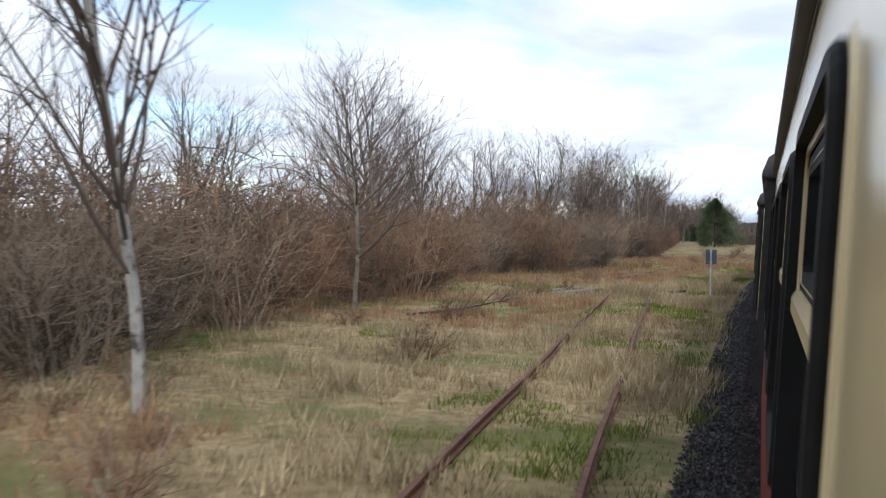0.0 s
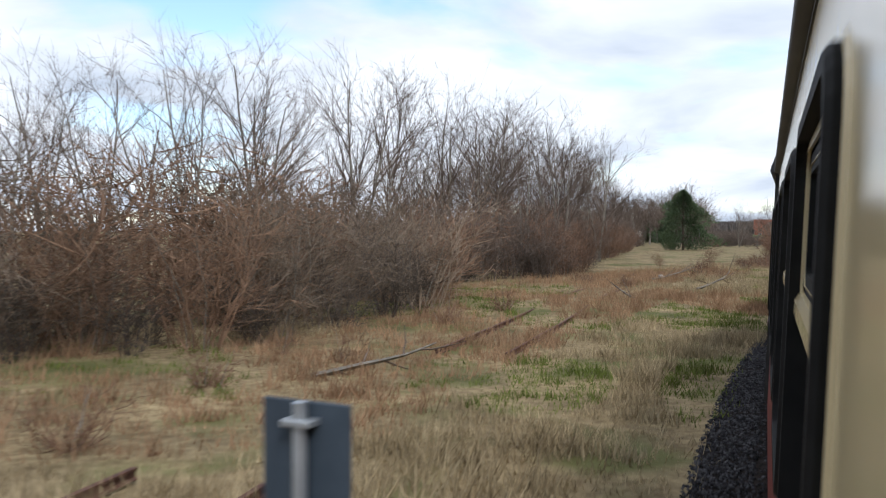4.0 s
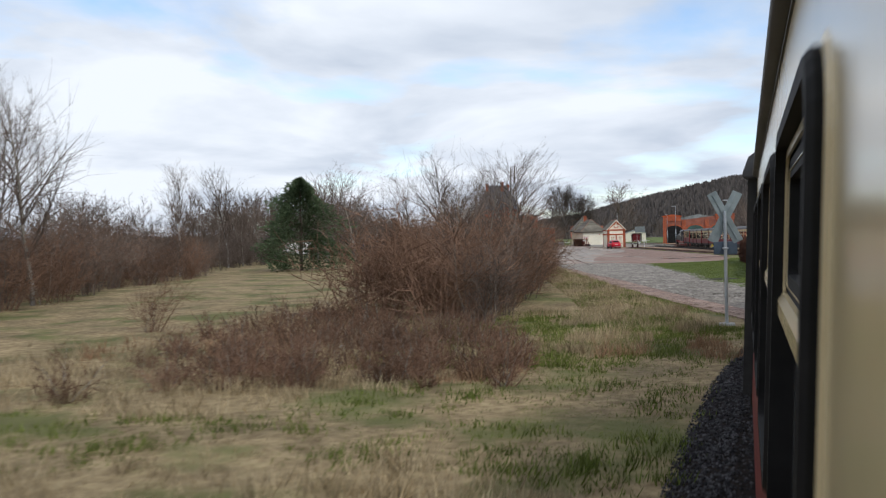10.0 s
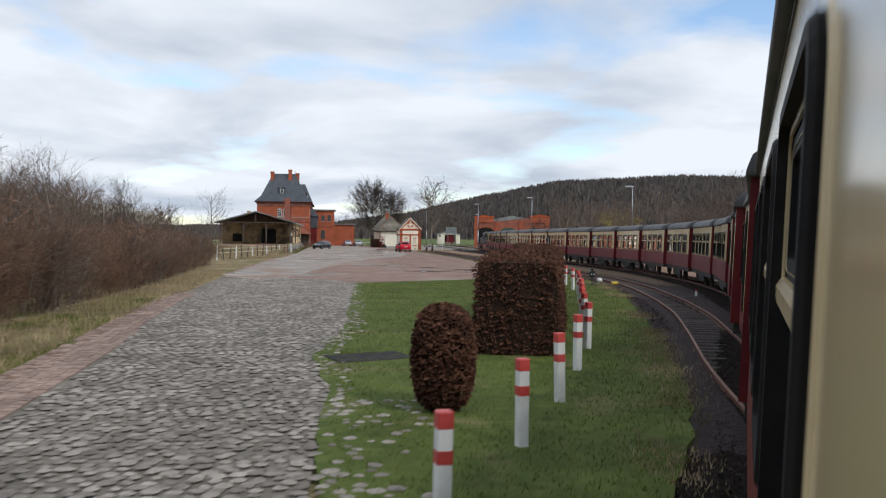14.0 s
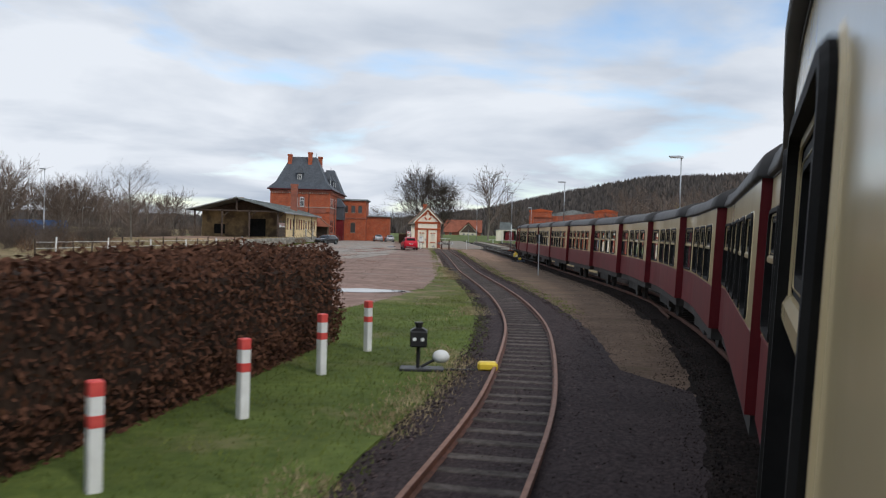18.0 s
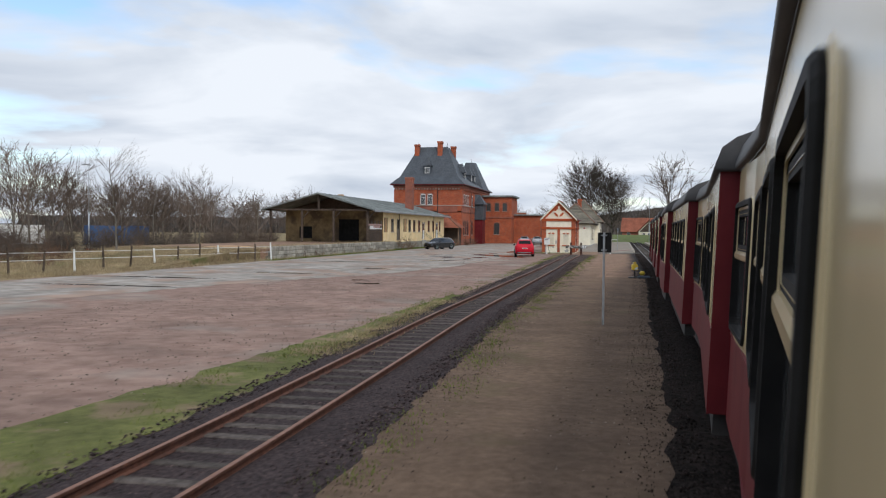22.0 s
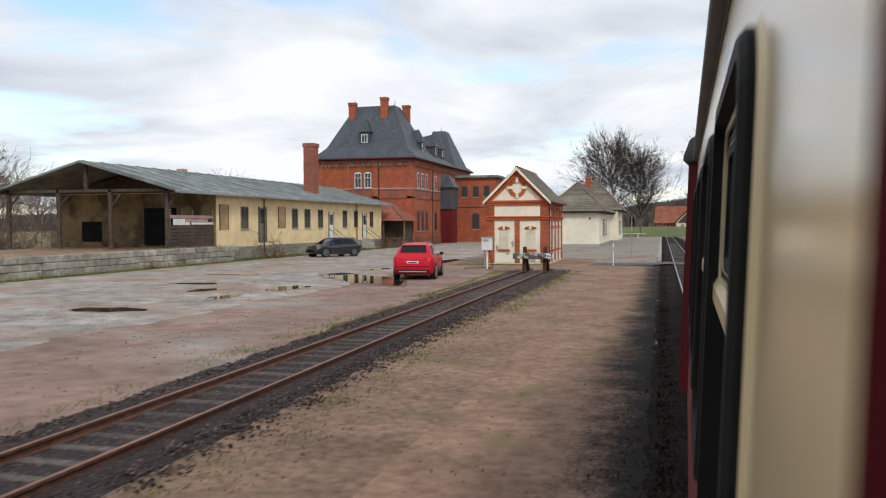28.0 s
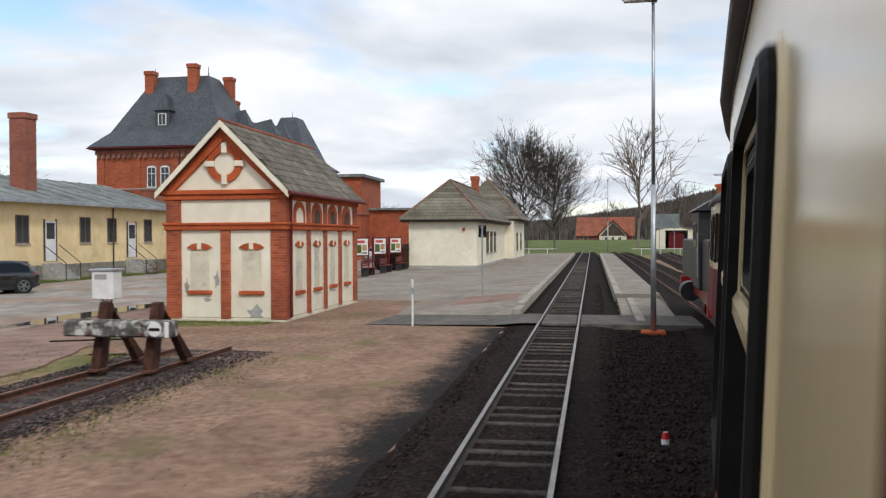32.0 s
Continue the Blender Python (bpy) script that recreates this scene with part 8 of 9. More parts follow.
band_l = np.interp(ly, [-93, -83, -79, -74, -52.6, -48.4, -45, -39.4, -30, -20, -8], [-23.1, -22.9, -23.2, -22.5, -21.6, -14.6, -12.9, -10.9, -9.2, -8.75, -8.45])
band_r = np.interp(ly, [-94, -88.9, -83, -75.5, -67.5, -61, -55, -48, -40, -30, -20, -8], [-22.0, -19.7, -17.0, -14.6, -12.3, -10.45, -9.1, -8.2, -7.75, -7.7, -7.8, -7.95])
sel = (lx > band_l) & (lx < band_r + 0.22 + 0.2 * smooth_field(lx, ly, 1.6, 31)) & ((ly < -40) | (smooth_field(lx, ly, 1.3, 33) > 0.35))
lx, ly = lx[sel], ly[sel]
blades("lawn_grass", "short green lawn grass", "blade", (lx, ly, np.full_like(lx, -0.108)), (0.02, 0.075), 0.008, 7)
r = np.random.RandomState(15)
fy = r.uniform(-90, -12, 30000)
fx = np.interp(fy, [-94, -88.9, -83, -75.5, -67.5, -61, -55, -48, -40, -30, -20, -8], [-22.0, -19.7, -17.0, -14.6, -12.3, -10.45, -9.1, -8.2, -7.75, -7.7, -7.8, -7.95]) - 0.1 + r.normal(0, 0.3, 30000)
sel = smooth_field(fx, fy, 0.8, 37) > -0.2
blades("lawn_fringe", "dry tan grass where the lawn meets the ballast", "straw", (fx[sel], fy[sel], np.full(int(sel.sum()), -0.11)), (0.02, 0.09), 0.01, 17)
r = np.random.RandomState(12)
ex, ey = r.uniform(-31.5, -27.6, 26000), r.uniform(-104, -40, 26000)
sel = (ex < np.interp(ey, [-104, -88, -69, -40], [-28.3, -28.5, -29.0, -29.8])) 
blades("verge_grass", "rough grass verge beside the lane", "straw", (ex[sel], ey[sel], np.full(int(sel.sum()), -0.15)), (0.06, 0.28), 0.011, 8)
r = np.random.RandomState(23)
tx, ty = r.uniform(-37.5, -28.4, 52000), r.uniform(-110, -97, 52000)
tall_patch = smooth_field(tx, ty, 0.9, 90) + 0.5 * smooth_field(tx, ty, 2.2, 91)
lane_side = tx < np.interp(ty, [-110, -104, -97], [-31.5, -29.0, -28.2])
sel = lane_side & (tall_patch > 0.75)
blades("verge_tussocks", "tall tan tussocks before the shrubbery", "straw", (tx[sel], ty[sel], heights(tx[sel], ty[sel])), (0.10, 0.30), 0.011, 24, 0.6)
sel = lane_side & (tall_patch <= 0.75) & (r.random_sample(len(tx)) < 0.75)
blades("verge_green", "short bright green grass before the shrubbery", "blade", (tx[sel], ty[sel], heights(tx[sel], ty[sel])), (0.05, 0.17), 0.012, 25, 0.4)
r = np.random.RandomState(13)
ex, ey = r.uniform(-31.5, -26.9, 60000), r.uniform(-104, -60, 60000)
sel = (ex < np.interp(ey, [-104, -98.6, -95, -89.6, -80, -60], [-27.2, -27.5, -27.85, -28.2, -28.6, -29.7])) & (smooth_field(ex, ey, 0.9, 35) > -0.6)
blades("lane_verge_grass", "short green grass beside the brick strip", "blade", (ex[sel], ey[sel], np.full(int(sel.sum()), -0.155)), (0.04, 0.15), 0.011, 9, 0.4)
r = np.random.RandomState(14)
dx_, dy_ = r.uniform(-30.5, -28.3, 24000), r.uniform(-4, 56, 24000)
blades("dock_grass", "rough grass at the foot of the loading dock", "straw", (dx_, dy_, np.where(dx_ < -28.95, np.where(dy_ > 20, 0.76, -0.15), -0.13)), (0.06, 0.3), 0.011, 10)
r = np.random.RandomState(16)
rx_, ry_ = r.uniform(-40, -29.5, 26000), r.uniform(-6, 20, 26000)
blades("ramp_grass", "dry grass on the ramp and behind the fence", "straw", (rx_, ry_, np.interp(ry_, [-6, 3, 9, 16, 20], [-0.17, -0.17, 0.2, 0.7, 0.76]) - 0.02), (0.06, 0.3), 0.013, 11)
r = np.random.RandomState(21)
hx, hy = r.uniform(-12.8, -7.6, 2600), 54.85 - np.abs(r.normal(0, 0.55, 2600))
blades("hut_grass", "thin green grass at the foot of the hut", "blade", (hx, hy, np.full(2600, -0.122)), (0.02, 0.08), 0.008, 22)
r = np.random.RandomState(18)
vx, vy = r.uniform(-29.6, -27.9, 22000), r.uniform(19, 92, 22000)
blades("dock_verge", "green grass along the foot of the dock", "blade", (vx, vy, np.full_like(vx, -0.11)), (0.03, 0.16), 0.011, 12)
r = np.random.RandomState(20)
st_ = np.array([row[:4] for row in sweep(SIDING, 0.5) if -44 < row[1] < 48])
n_ = 16000
heads_ = r.randint(0, len(st_), 420)
lat_ = np.where(r.random_sample(420) < 0.5, r.uniform(1.35, 2.1, 420), r.uniform(-2.1, -1.35, 420))
t_ = r.randint(0, 420, n_)
wx = st_[heads_[t_], 0] + st_[heads_[t_], 3] * lat_[t_] + r.normal(0, 0.13, n_)
wy = st_[heads_[t_], 1] - st_[heads_[t_], 2] * lat_[t_] + r.normal(0, 0.3, n_)
blades("track_weeds", "sparse yellow-green weeds along the siding", "blade", (wx, wy, np.full(n_, -0.125)), (0.02, 0.08), 0.009, 13)


# ---- small things ----
def marker_post():
    p = thing("marker_post", "white concrete post with two red bands", "post", (-23.4, -92.6, -0.12), 8, "posts along the lawn")
    part("shaft", Build().box(-0.065, 0.065, -0.065, 0.065, -0.05, 1.03, 0.012), "white", p, "white painted shaft")
    for z0, z1 in ((0.885, 1.034), (0.60, 0.73)):
        part("red_band", Build().box(-0.068, 0.068, -0.068, 0.068, z0, z1, 0.012), "sign_red", p, "red painted band")
    return p


mp = marker_post()
for k, (x, y) in enumerate(((-22.05, -89.8), (-20.75, -86.95), (-19.6, -84.4), (-18.48, -81.5), (-17.4, -78.6), (-16.55, -75.6), (-15.95, -73.4), (-15.25, -70.95), (-14.38, -68.05), (-13.4, -64.5), (-12.48, -61.19), (-11.8, -58.09), (-11.21, -54.72), (-10.63, -51.85))):
    copy_thing(mp, pose(x, y, -0.12, 0.8 * math.sin(k * 2.1), 0.8 * math.cos(k * 1.7), 8 + 3 * k))

# St Andrew's cross seen from behind, with a grey box under it
cs = thing("crossing_sign", "grey back of a St Andrew's cross on a steel pole", "sign", (-28.1, -102.6, -0.14), -14)
part("pole", Build().tube((0, 0, -0.1), (0, 0, 3.12), 0.045, n=14), "steel", cs, "grey steel pole")
for a in (27, -27):
    m = Matrix.Translation((0, 0.06 + 0.01 * (a > 0), 2.95)) @ Matrix.Rotation(radians(a), 4, "Y")
    arm = part("arm", xf(Build().box(-0.135, 0.135, -0.012, 0.012, -0.76, 0.76, 0.006), m), "grey_back", cs, "grey back of a sign arm")
    part("rib", xf(Build().box(-0.015, 0.015, -0.035, -0.012, -0.7, 0.7, 0.004), m), "grey_back", arm)
box_ = part("board", Build().box(-0.31, 0.31, 0.05, 0.085, 1.92, 2.28, 0.03), "dark_blue_grey", cs, "dark grey rectangular board")
part("clamp", Build().box(-0.08, 0.08, -0.06, 0.05, 2.07, 2.12, 0.01), "steel", box_)
part("footing", Build().box(-0.22, 0.22, -0.18, 0.18, -0.12, 0.04, 0.03), "concrete", cs)


def board_sign(x, y, z0, w, h, top_dark, label, turn):
    s = thing("track_sign", label, "sign", (x, y, -0.15), turn)
    part("pole", Build().tube((0, 0, -0.1), (0, 0, z0 + h), 0.03, n=10), "steel", s, "thin steel pole")
    bd = part("board", Build().box(-w / 2, w / 2, 0.035, 0.05, z0, z0 + h, 0.012), top_dark, s, "dark board seen from behind")
    for z in (z0 + 0.12 * h, z0 + 0.86 * h):
        part("clamp", Build().box(-0.07, 0.07, -0.04, 0.04, z - 0.015, z + 0.015, 0.005), "steel", bd)
    return s


board_sign(-40.8, -170.2, 1.25, 0.43, 0.58, "dark_blue_grey", "blue-grey sign board on a thin post in the grass", -5)
board_sign(-2.65, -18.0, 1.95, 0.38, 0.53, "rubber", "black sign board on a grey post between the tracks", -18)
sp = board_sign(-2.7, 63.6, 2.45, 0.30, 0.46, "rubber", "small black signal board on a grey post", -4)


def switch_stand(x, y, turn, lantern, ballc, label, rod):
    """A point lever with lantern, weight and rod."""
    s = thing("switch_stand", label, "switch stand", (x, y, -0.13), turn)
    part("base_plate", Build().box(-0.32, 0.45, -0.2, 0.2, -0.02, 0.07, 0.015), "black_metal", s, "black base plate")
    part("spindle", Build().tube((0, 0, 0.05), (0, 0, 0.46), 0.035, n=10), "black_metal", s)
    lt = part("lantern", Build().box(-0.15, 0.15, -0.15, 0.15, 0.44, 0.72, 0.02), lantern, s, "point lantern")
    part("lantern_cap", Build().prism([(-0.15, -0.13, 0.72), (0.15, -0.13, 0.72), (0.07, -0.13, 0.77), (-0.07, -0.13, 0.77)], (0, 0.26, 0)), lantern, lt)
    part("lantern_vent", Build().tube((0, 0, 0.76), (0, 0, 0.84), 0.05, 0.07, 14).tube((0, 0, 0.84), (0, 0, 0.87), 0.08, 0.08, 14), lantern, lt)
    if lantern == "sign_yellow":
        part("arrow", Build().prism([(-0.06, -0.156, 0.47), (0.1, -0.156, 0.47), (0.13, -0.156, 0.5), (0.13, -0.156, 0.62), (0.02, -0.156, 0.58)], (0, 0.005, 0)), "white", lt, "white arrow pane")
    for k in (-0.07, 0.07) if lantern != "sign_yellow" else ():
        part("lens", Build().tube((k, -0.152, 0.58), (k, -0.165, 0.58), 0.032, n=12), "white", lt, "white lens")
    part("lever", Build().tube((0.05, 0, 0.08), (0.34, 0, 0.24), 0.025, n=8), "black_metal", s)
    part("weight", Build().ball((0.40, 0, 0.27), 0.14, 16, 9, (1.1, 1, 0.85)), ballc, s, "round counterweight", True)
    part("rod", Build().box(0.3, rod, -0.03, 0.03, 0.02, 0.06, 0.01), "black_metal", s, "flat drive rod")
    return s


s1 = switch_stand(-9.6, -54.0, 0, "black_metal", "white", "black point lantern with a white weight beside the siding", 1.25)
part("rail_clamp", Build().box(1.05, 1.4, -0.12, 0.12, 0.04, 0.2, 0.04), "sign_yellow", s1, "yellow clamp on the rail")
s2 = switch_stand(-1.5, 5.6, 10, "sign_yellow", "sign_yellow", "yellow point lantern on a dark lever frame", 1.1)
part("spring_box", Build().tube((0.1, -0.25, 0.05), (0.75, -0.25, 0.05), 0.1, n=12), "dark_blue_grey", s2, "blue-green spring box")
switch_stand(4.3, 18.5, 5, "sign_yellow", "white", "small yellow point lantern near the shed tracks", 0.8)
switch_stand(3.0, -2.0, 5, "sign_yellow", "white", "small yellow point lantern near the shed tracks", 0.8)


def clearance(x, y, z=-0.14):
    c = thing("clearance_marker", "small white post with a red tip between tracks", "post", (x, y, -0.14), 0, "clearance markers")
    part("shaft", Build().tube((0, 0, -0.05), (0, 0, 0.22), 0.05, n=12), "white", c)
    part("tip", Build().tube((0, 0, 0.22), (0, 0, 0.3), 0.052, 0.03, n=12), "lamp_red", c, "red tip")
    c.location.z = z


clearance(-7.5, -62.0)
clearance(2.28, 41.8, -0.26)

# buffer stop
bf = thing("buffer_stop", "old buffer stop with tarred A-frames and a flaking beam", "buffer stop", (-6.72, 45.6, 0))
for x in (-0.5, 0.5):
    part("upright", Build().prism([(x - 0.08, -0.42, -0.02), (x - 0.08, -0.14, -0.02), (x - 0.08, 0.1, 1.08), (x - 0.08, 0.06, 1.2), (x - 0.08, -0.1, 1.18)], (0.16, 0, 0)), "buffer_timber", bf, "dark red-brown leaning timber")
    part("strut", Build().prism([(x - 0.07, 0.02, 1.16), (x - 0.07, 0.12, 1.06), (x - 0.07, 1.28, -0.02), (x - 0.07, 0.98, -0.02)], (0.14, 0, 0)), "buffer_timber", bf, "dark red-brown back strut")
    part("foot_plate", Build().box(x - 0.1, x + 0.1, -0.46, -0.1, -0.02, 0.03, 0.01), "rust", bf, "rusty foot plate")
    part("foot_plate", Build().box(x - 0.1, x + 0.1, 0.96, 1.3, -0.02, 0.05, 0.01), "rust", bf, "rusty foot plate")
    for z in (0.68, 0.84):
        part("bolt", Build().tube((x, -0.58, z), (x, -0.53, z), 0.03, n=6), "rust", bf, "rusty bolt head")
part("beam", Build().box(-1.02, 1.02, -0.55, -0.25, 0.62, 0.91, 0.03), "beam_timber", bf, "weathered timber beam with flaking paint")
part("end_cap", Build().box(0.92, 1.0, -0.57, -0.55, 0.63, 0.9, 0.005), "white", bf, "pale end mark")
part("disc", Build().tube((0.74, -0.575, 0.77), (0.74, -0.54, 0.77), 0.125, n=18), "white", bf, "white disc with a dark bar")
part("disc_bar", Build().box(0.64, 0.84, -0.585, -0.575, 0.745, 0.795), "rubber", bf)

cab = thing("electric_cabinet", "small white electric cabinet on a post with cables", "cabinet", (-10.05, 50.2, -0.1))
part("post", Build().tube((0, 0, -0.05), (0, 0, 1.0), 0.05, n=10), "white", cab)
bx = part("box", Build().box(-0.28, 0.28, -0.2, 0.2, 0.98, 1.66, 0.02), "white", cab, "white sheet-metal box")
part("lid", Build().box(-0.32, 0.32, -0.24, 0.24, 1.662, 1.71, 0.01), "steel", bx)
part("label_plate", Build().box(-0.2, 0.12, -0.206, -0.201, 1.46, 1.58), "concrete", bx, "grey plate")
part("post", Build().tube((-0.16, 0.05, -0.05), (-0.16, 0.05, 1.0), 0.04, n=10), "steel", cab, "grey steel post")
part("cable", Build().tube((0.1, 0, 0.98), (0.3, 0.2, -0.02), 0.02, n=6).tube((0.3, 0.2, -0.0), (-1.2, -0.5, -0.0), 0.02, n=6), "rubber", cab, "black cable on the ground")


# platforms
plat = structure("platform", Build().add([(-4.6, 57.6, -0.119), (-0.98, 57.6, -0.1), (-0.98, 60.2, 0.19), (-5.0, 60.2, -0.118), (-5.0, 63.4, -0.118), (-0.98, 63.4, 0.19), (-12.3, 63.4, -0.119), (-12.3, 140, 0.0), (-0.98, 140, 0.19)], [(0, 1, 2, 3), (3, 2, 5, 4), (6, 4, 5, 8, 7)]), "paving", "grey paved station platform", fix=False)
kerb_mesh = Build().box(-0.12, 0.14, -0.74, 0.74, -0.36, 0.0, 0.02).mesh("kerb_stone", "kerb_grey")
for k in range(54):
    ob = new("kerb_stone", kerb_mesh)
    ob.parent, ob.matrix_basis = plat, pose(-0.86, 58.2 + 1.5 * k, 0.2 if k > 0 else 0.12, 0, 0, 0)
isl = structure("island_platform", Build().add([(2.3, 55.3, -0.09), (3.85, 55.3, -0.09), (3.85, 63.4, 0.06), (2.3, 63.4, 0.06), (2.3, 63.4, 0.21), (3.85, 63.4, 0.21), (3.85, 135, 0.21), (2.3, 135, 0.21), (2.3, 63.4, -0.16), (2.3, 135, -0.16), (3.85, 135, -0.16), (3.85, 55.3, -0.16)], [(0, 1, 2, 3), (3, 2, 5, 4), (4, 5, 6, 7), (8, 4, 7, 9), (5, 11, 10, 6)]), "paving", "grey island platform between two tracks", fix=False)
for k in range(47):
    ob = new("kerb_stone", kerb_mesh)
    ob.parent, ob.matrix_basis = isl, pose(2.36, 64.2 + 1.5 * k, 0.225)
for k in range(5):
    ob = new("kerb_stone", kerb_mesh)
    ob.parent, ob.matrix_basis = isl, pose(2.75, 56.2 + 1.5 * k, 0.02 + 0.02 * k)
# the level foot crossing: one flush strip over ballast and track
structure("foot_crossing", Build().add([(-4.9, 54.6, -0.112), (-4.6, 57.65, -0.112), (-1.2, 57.55, -0.075), (-1.2, 54.55, -0.075), (-0.5, 54.55, -0.012), (-0.5, 57.4, -0.012), (-0.045, 57.35, -0.006), (-0.045, 54.55, -0.006)], [(0, 3, 2, 1), (3, 4, 5, 2), (4, 7, 6, 5)]), "crossing_grey", "dark grey trodden foot crossing", fix=False)
structure("foot_crossing", Build().box(1.11, 4.3, 54.5, 57.2, -0.16, -0.008, 0.01), "crossing_grey", "dark grey trodden foot crossing")
part("crossing_panel", Build().box(0.06, 1.0, 54.6, 57.2, -0.1, -0.012, 0.02), "crossing_grey", thing("crossing_slab", "dark slab between the rails", "slab"))
area("hut_foot_grass", [(-13.2, 53.0), (-10.5, 53.3), (-8.0, 54.2), (-7.5, 54.85), (-9.2, 54.88), (-11.1, 54.88), (-12.6, 54.4)], -0.116, "moss", "thin green grass at the foot of the hut", 0.3)
def ramp_z(x, y):
    """Height of the paved ramp up to the platform."""
    return -0.119 + (x + 5.0) / 4.02 * 0.309 * min(1.0, max(0.02, (y - 57.6) / 2.6))


structure("platform_inset", Build().add([(x, y, ramp_z(x, y) + 0.014) for y in (57.75, 59.0, 60.2, 62.0, 63.9) for x in (-3.3, -2.2, -1.15)], [(3 * k + j, 3 * k + j + 1, 3 * k + j + 4, 3 * k + j + 3) for k in range(4) for j in range(2)]), "yard", "reddish gravel inset in the platform", fix=False)


def bench(y):
    b = thing("bench", "dark red wooden platform bench", "bench", (-12.0, y, 0.0), 90, "benches on the platform")
    for x in (-0.8, 0.8):
        part("leg", Build().box(x - 0.04, x + 0.04, -0.2, 0.22, -0.02, 0.44, 0.01).box(x - 0.04, x + 0.04, 0.18, 0.24, 0.44, 0.9, 0.01), "black_metal", b)
    for k in range(3):
        part("seat_slat", Build().box(-1.0, 1.0, -0.22 + 0.14 * k, -0.1 + 0.14 * k, 0.44, 0.48, 0.01), "maroon", b)
    for k in range(3):
        part("back_slat", Build().box(-1.0, 1.0, 0.15, 0.18, 0.55 + 0.13 * k, 0.66 + 0.13 * k, 0.01), "maroon", b)
    return b


for y in (81.5, 86.0, 90.5):
    bench(y)
    c = thing("poster_board", "glazed poster board with pictures and bars of print", "notice board", (-12.45, y, 0.0), 68, "poster boards on the platform")
    for x in (-0.75, 0.75):
        part("leg", Build().box(x - 0.04, x + 0.04, -0.04, 0.04, -0.05, 2.35, 0.01), "maroon", c)
    bd = part("board", Build().box(-0.72, 0.72, -0.05, 0.05, 1.15, 2.3, 0.015), "maroon", c, "dark red frame")
    part("sheet", Build().box(-0.62, 0.62, -0.062, -0.05, 1.23, 2.22), "white", bd, "white poster")
    for k, (mt, x0, x1, z0, z1) in enumerate((("sign_red", -0.5, 0.3, 1.95, 2.12), ("grass_green", -0.55, -0.05, 1.35, 1.85), ("wood_tan", 0.05, 0.5, 1.5, 1.85), ("grey_back", 0.05, 0.5, 1.3, 1.4))):
        part("picture", Build().box(x0, x1, -0.068, -0.062, z0, z1), mt, bd)
h2 = thing("clipped_hedge", "small dark clipped hedge at the waiting hall", "hedge", (-13.2, 95.0, 0.0))
part("branch_core", Build().box(-1.2, 1.0, -3.0, 2.0, -0.1, 1.75, 0.25), "hedge_core", h2)
lb = Build()
leafy(lb, lambda r: (r.choice((-1.2, 1.0)) + r.uniform(-0.08, 0.08), r.uniform(-3, 2), r.uniform(0, 1.8)) if r.random() < 0.6 else (r.uniform(-1.2, 1.0), -3 + r.uniform(-0.08, 0.08), r.uniform(0, 1.8)), 3500, 0.06, random.Random(8))
tagged(part("leaves", lb, "hedge_leaf", h2, fix=False), kind="stuff")


def lamp_post(x, y, h, turn, label="tall grey lamp post with a flat head"):
    l = thing("street_lamp", label, "lamp post", (x, y, -0.14), turn)
    part("footing", Build().box(-0.3, 0.3, -0.3, 0.3, -0.05, 0.1, 0.03), "brick_plain", l, "red-brown footing")
    part("pole", Build().tube((0, 0, 0.05), (0, 0, h * 0.45), 0.075, 0.06, 12).tube((0, 0, h * 0.45), (0, 0, h), 0.05, 0.04, 12), "steel", l, "grey steel pole", True)
    hd = part("head", Build().prism([(0.1, -0.13, h - 0.02), (-0.75, -0.13, h + 0.05), (-0.78, -0.13, h + 0.12), (-0.2, -0.13, h + 0.15), (0.1, -0.13, h + 0.1)], (0, 0.26, 0)), "steel", l, "flat lamp head")
    part("lens", Build().box(-0.72, -0.2, -0.1, 0.1, h - 0.015, h + 0.02, 0.01), "white", hd)
    return l


lamp_post(2.94, 53.4, 8.35, 0)
lamp_post(5.6, 23.5, 8.2, 0)
lamp_post(6.7, -15.0, 7.6, 0)
lamp_post(13.6, 116.0, 8.2, 0)
lamp_post(3.35, 142.0, 9.5, 90)
lamp_post(-58.0, 40.0, 9.0, 60)
wp = thing("white_post", "thin white post with a small disc at the foot crossing", "post", (-3.43, 54.3, -0.12))
part("shaft", Build().tube((0, 0, -0.05), (0, 0, 1.3), 0.03, n=10), "white", wp)
part("disc", Build().tube((0, -0.02, 0.98), (0, -0.035, 0.98), 0.09, n=14), "steel", wp)
sg = thing("signal_mast", "black and white banded signal mast with lamps", "signal", (10.6, 18.0, -0.14))
for k in range(8):
    part("band", Build().tube((0, 0, 0.45 * k), (0, 0, 0.45 * (k + 1)), 0.07, n=10), "white" if k % 2 else "rubber", sg)
part("lamp_bar", Build().box(-0.35, 0.35, -0.1, 0.05, 3.6, 4.1, 0.03), "rubber", sg)
for k in (-0.22, 0.22):
    part("lamp", Build().tube((k, -0.11, 3.85), (k, -0.16, 3.85), 0.09, n=12), "white", sg)
ws = thing("warning_sign", "yellow triangle over a small white plate beside the track", "sign", (11.8, 8.0, -0.14), -15)
part("pole", Build().tube((0, 0, 0), (0, 0, 2.0), 0.03, n=8), "steel", ws)
part("triangle", Build().prism([(-0.45, -0.04, 2.3), (0.45, -0.04, 2.3), (0, -0.04, 1.5)], (0, 0.02, 0)), "sign_yellow", ws)
part("plate", Build().box(-0.2, 0.2, -0.05, -0.03, 1.0, 1.4), "white", ws)


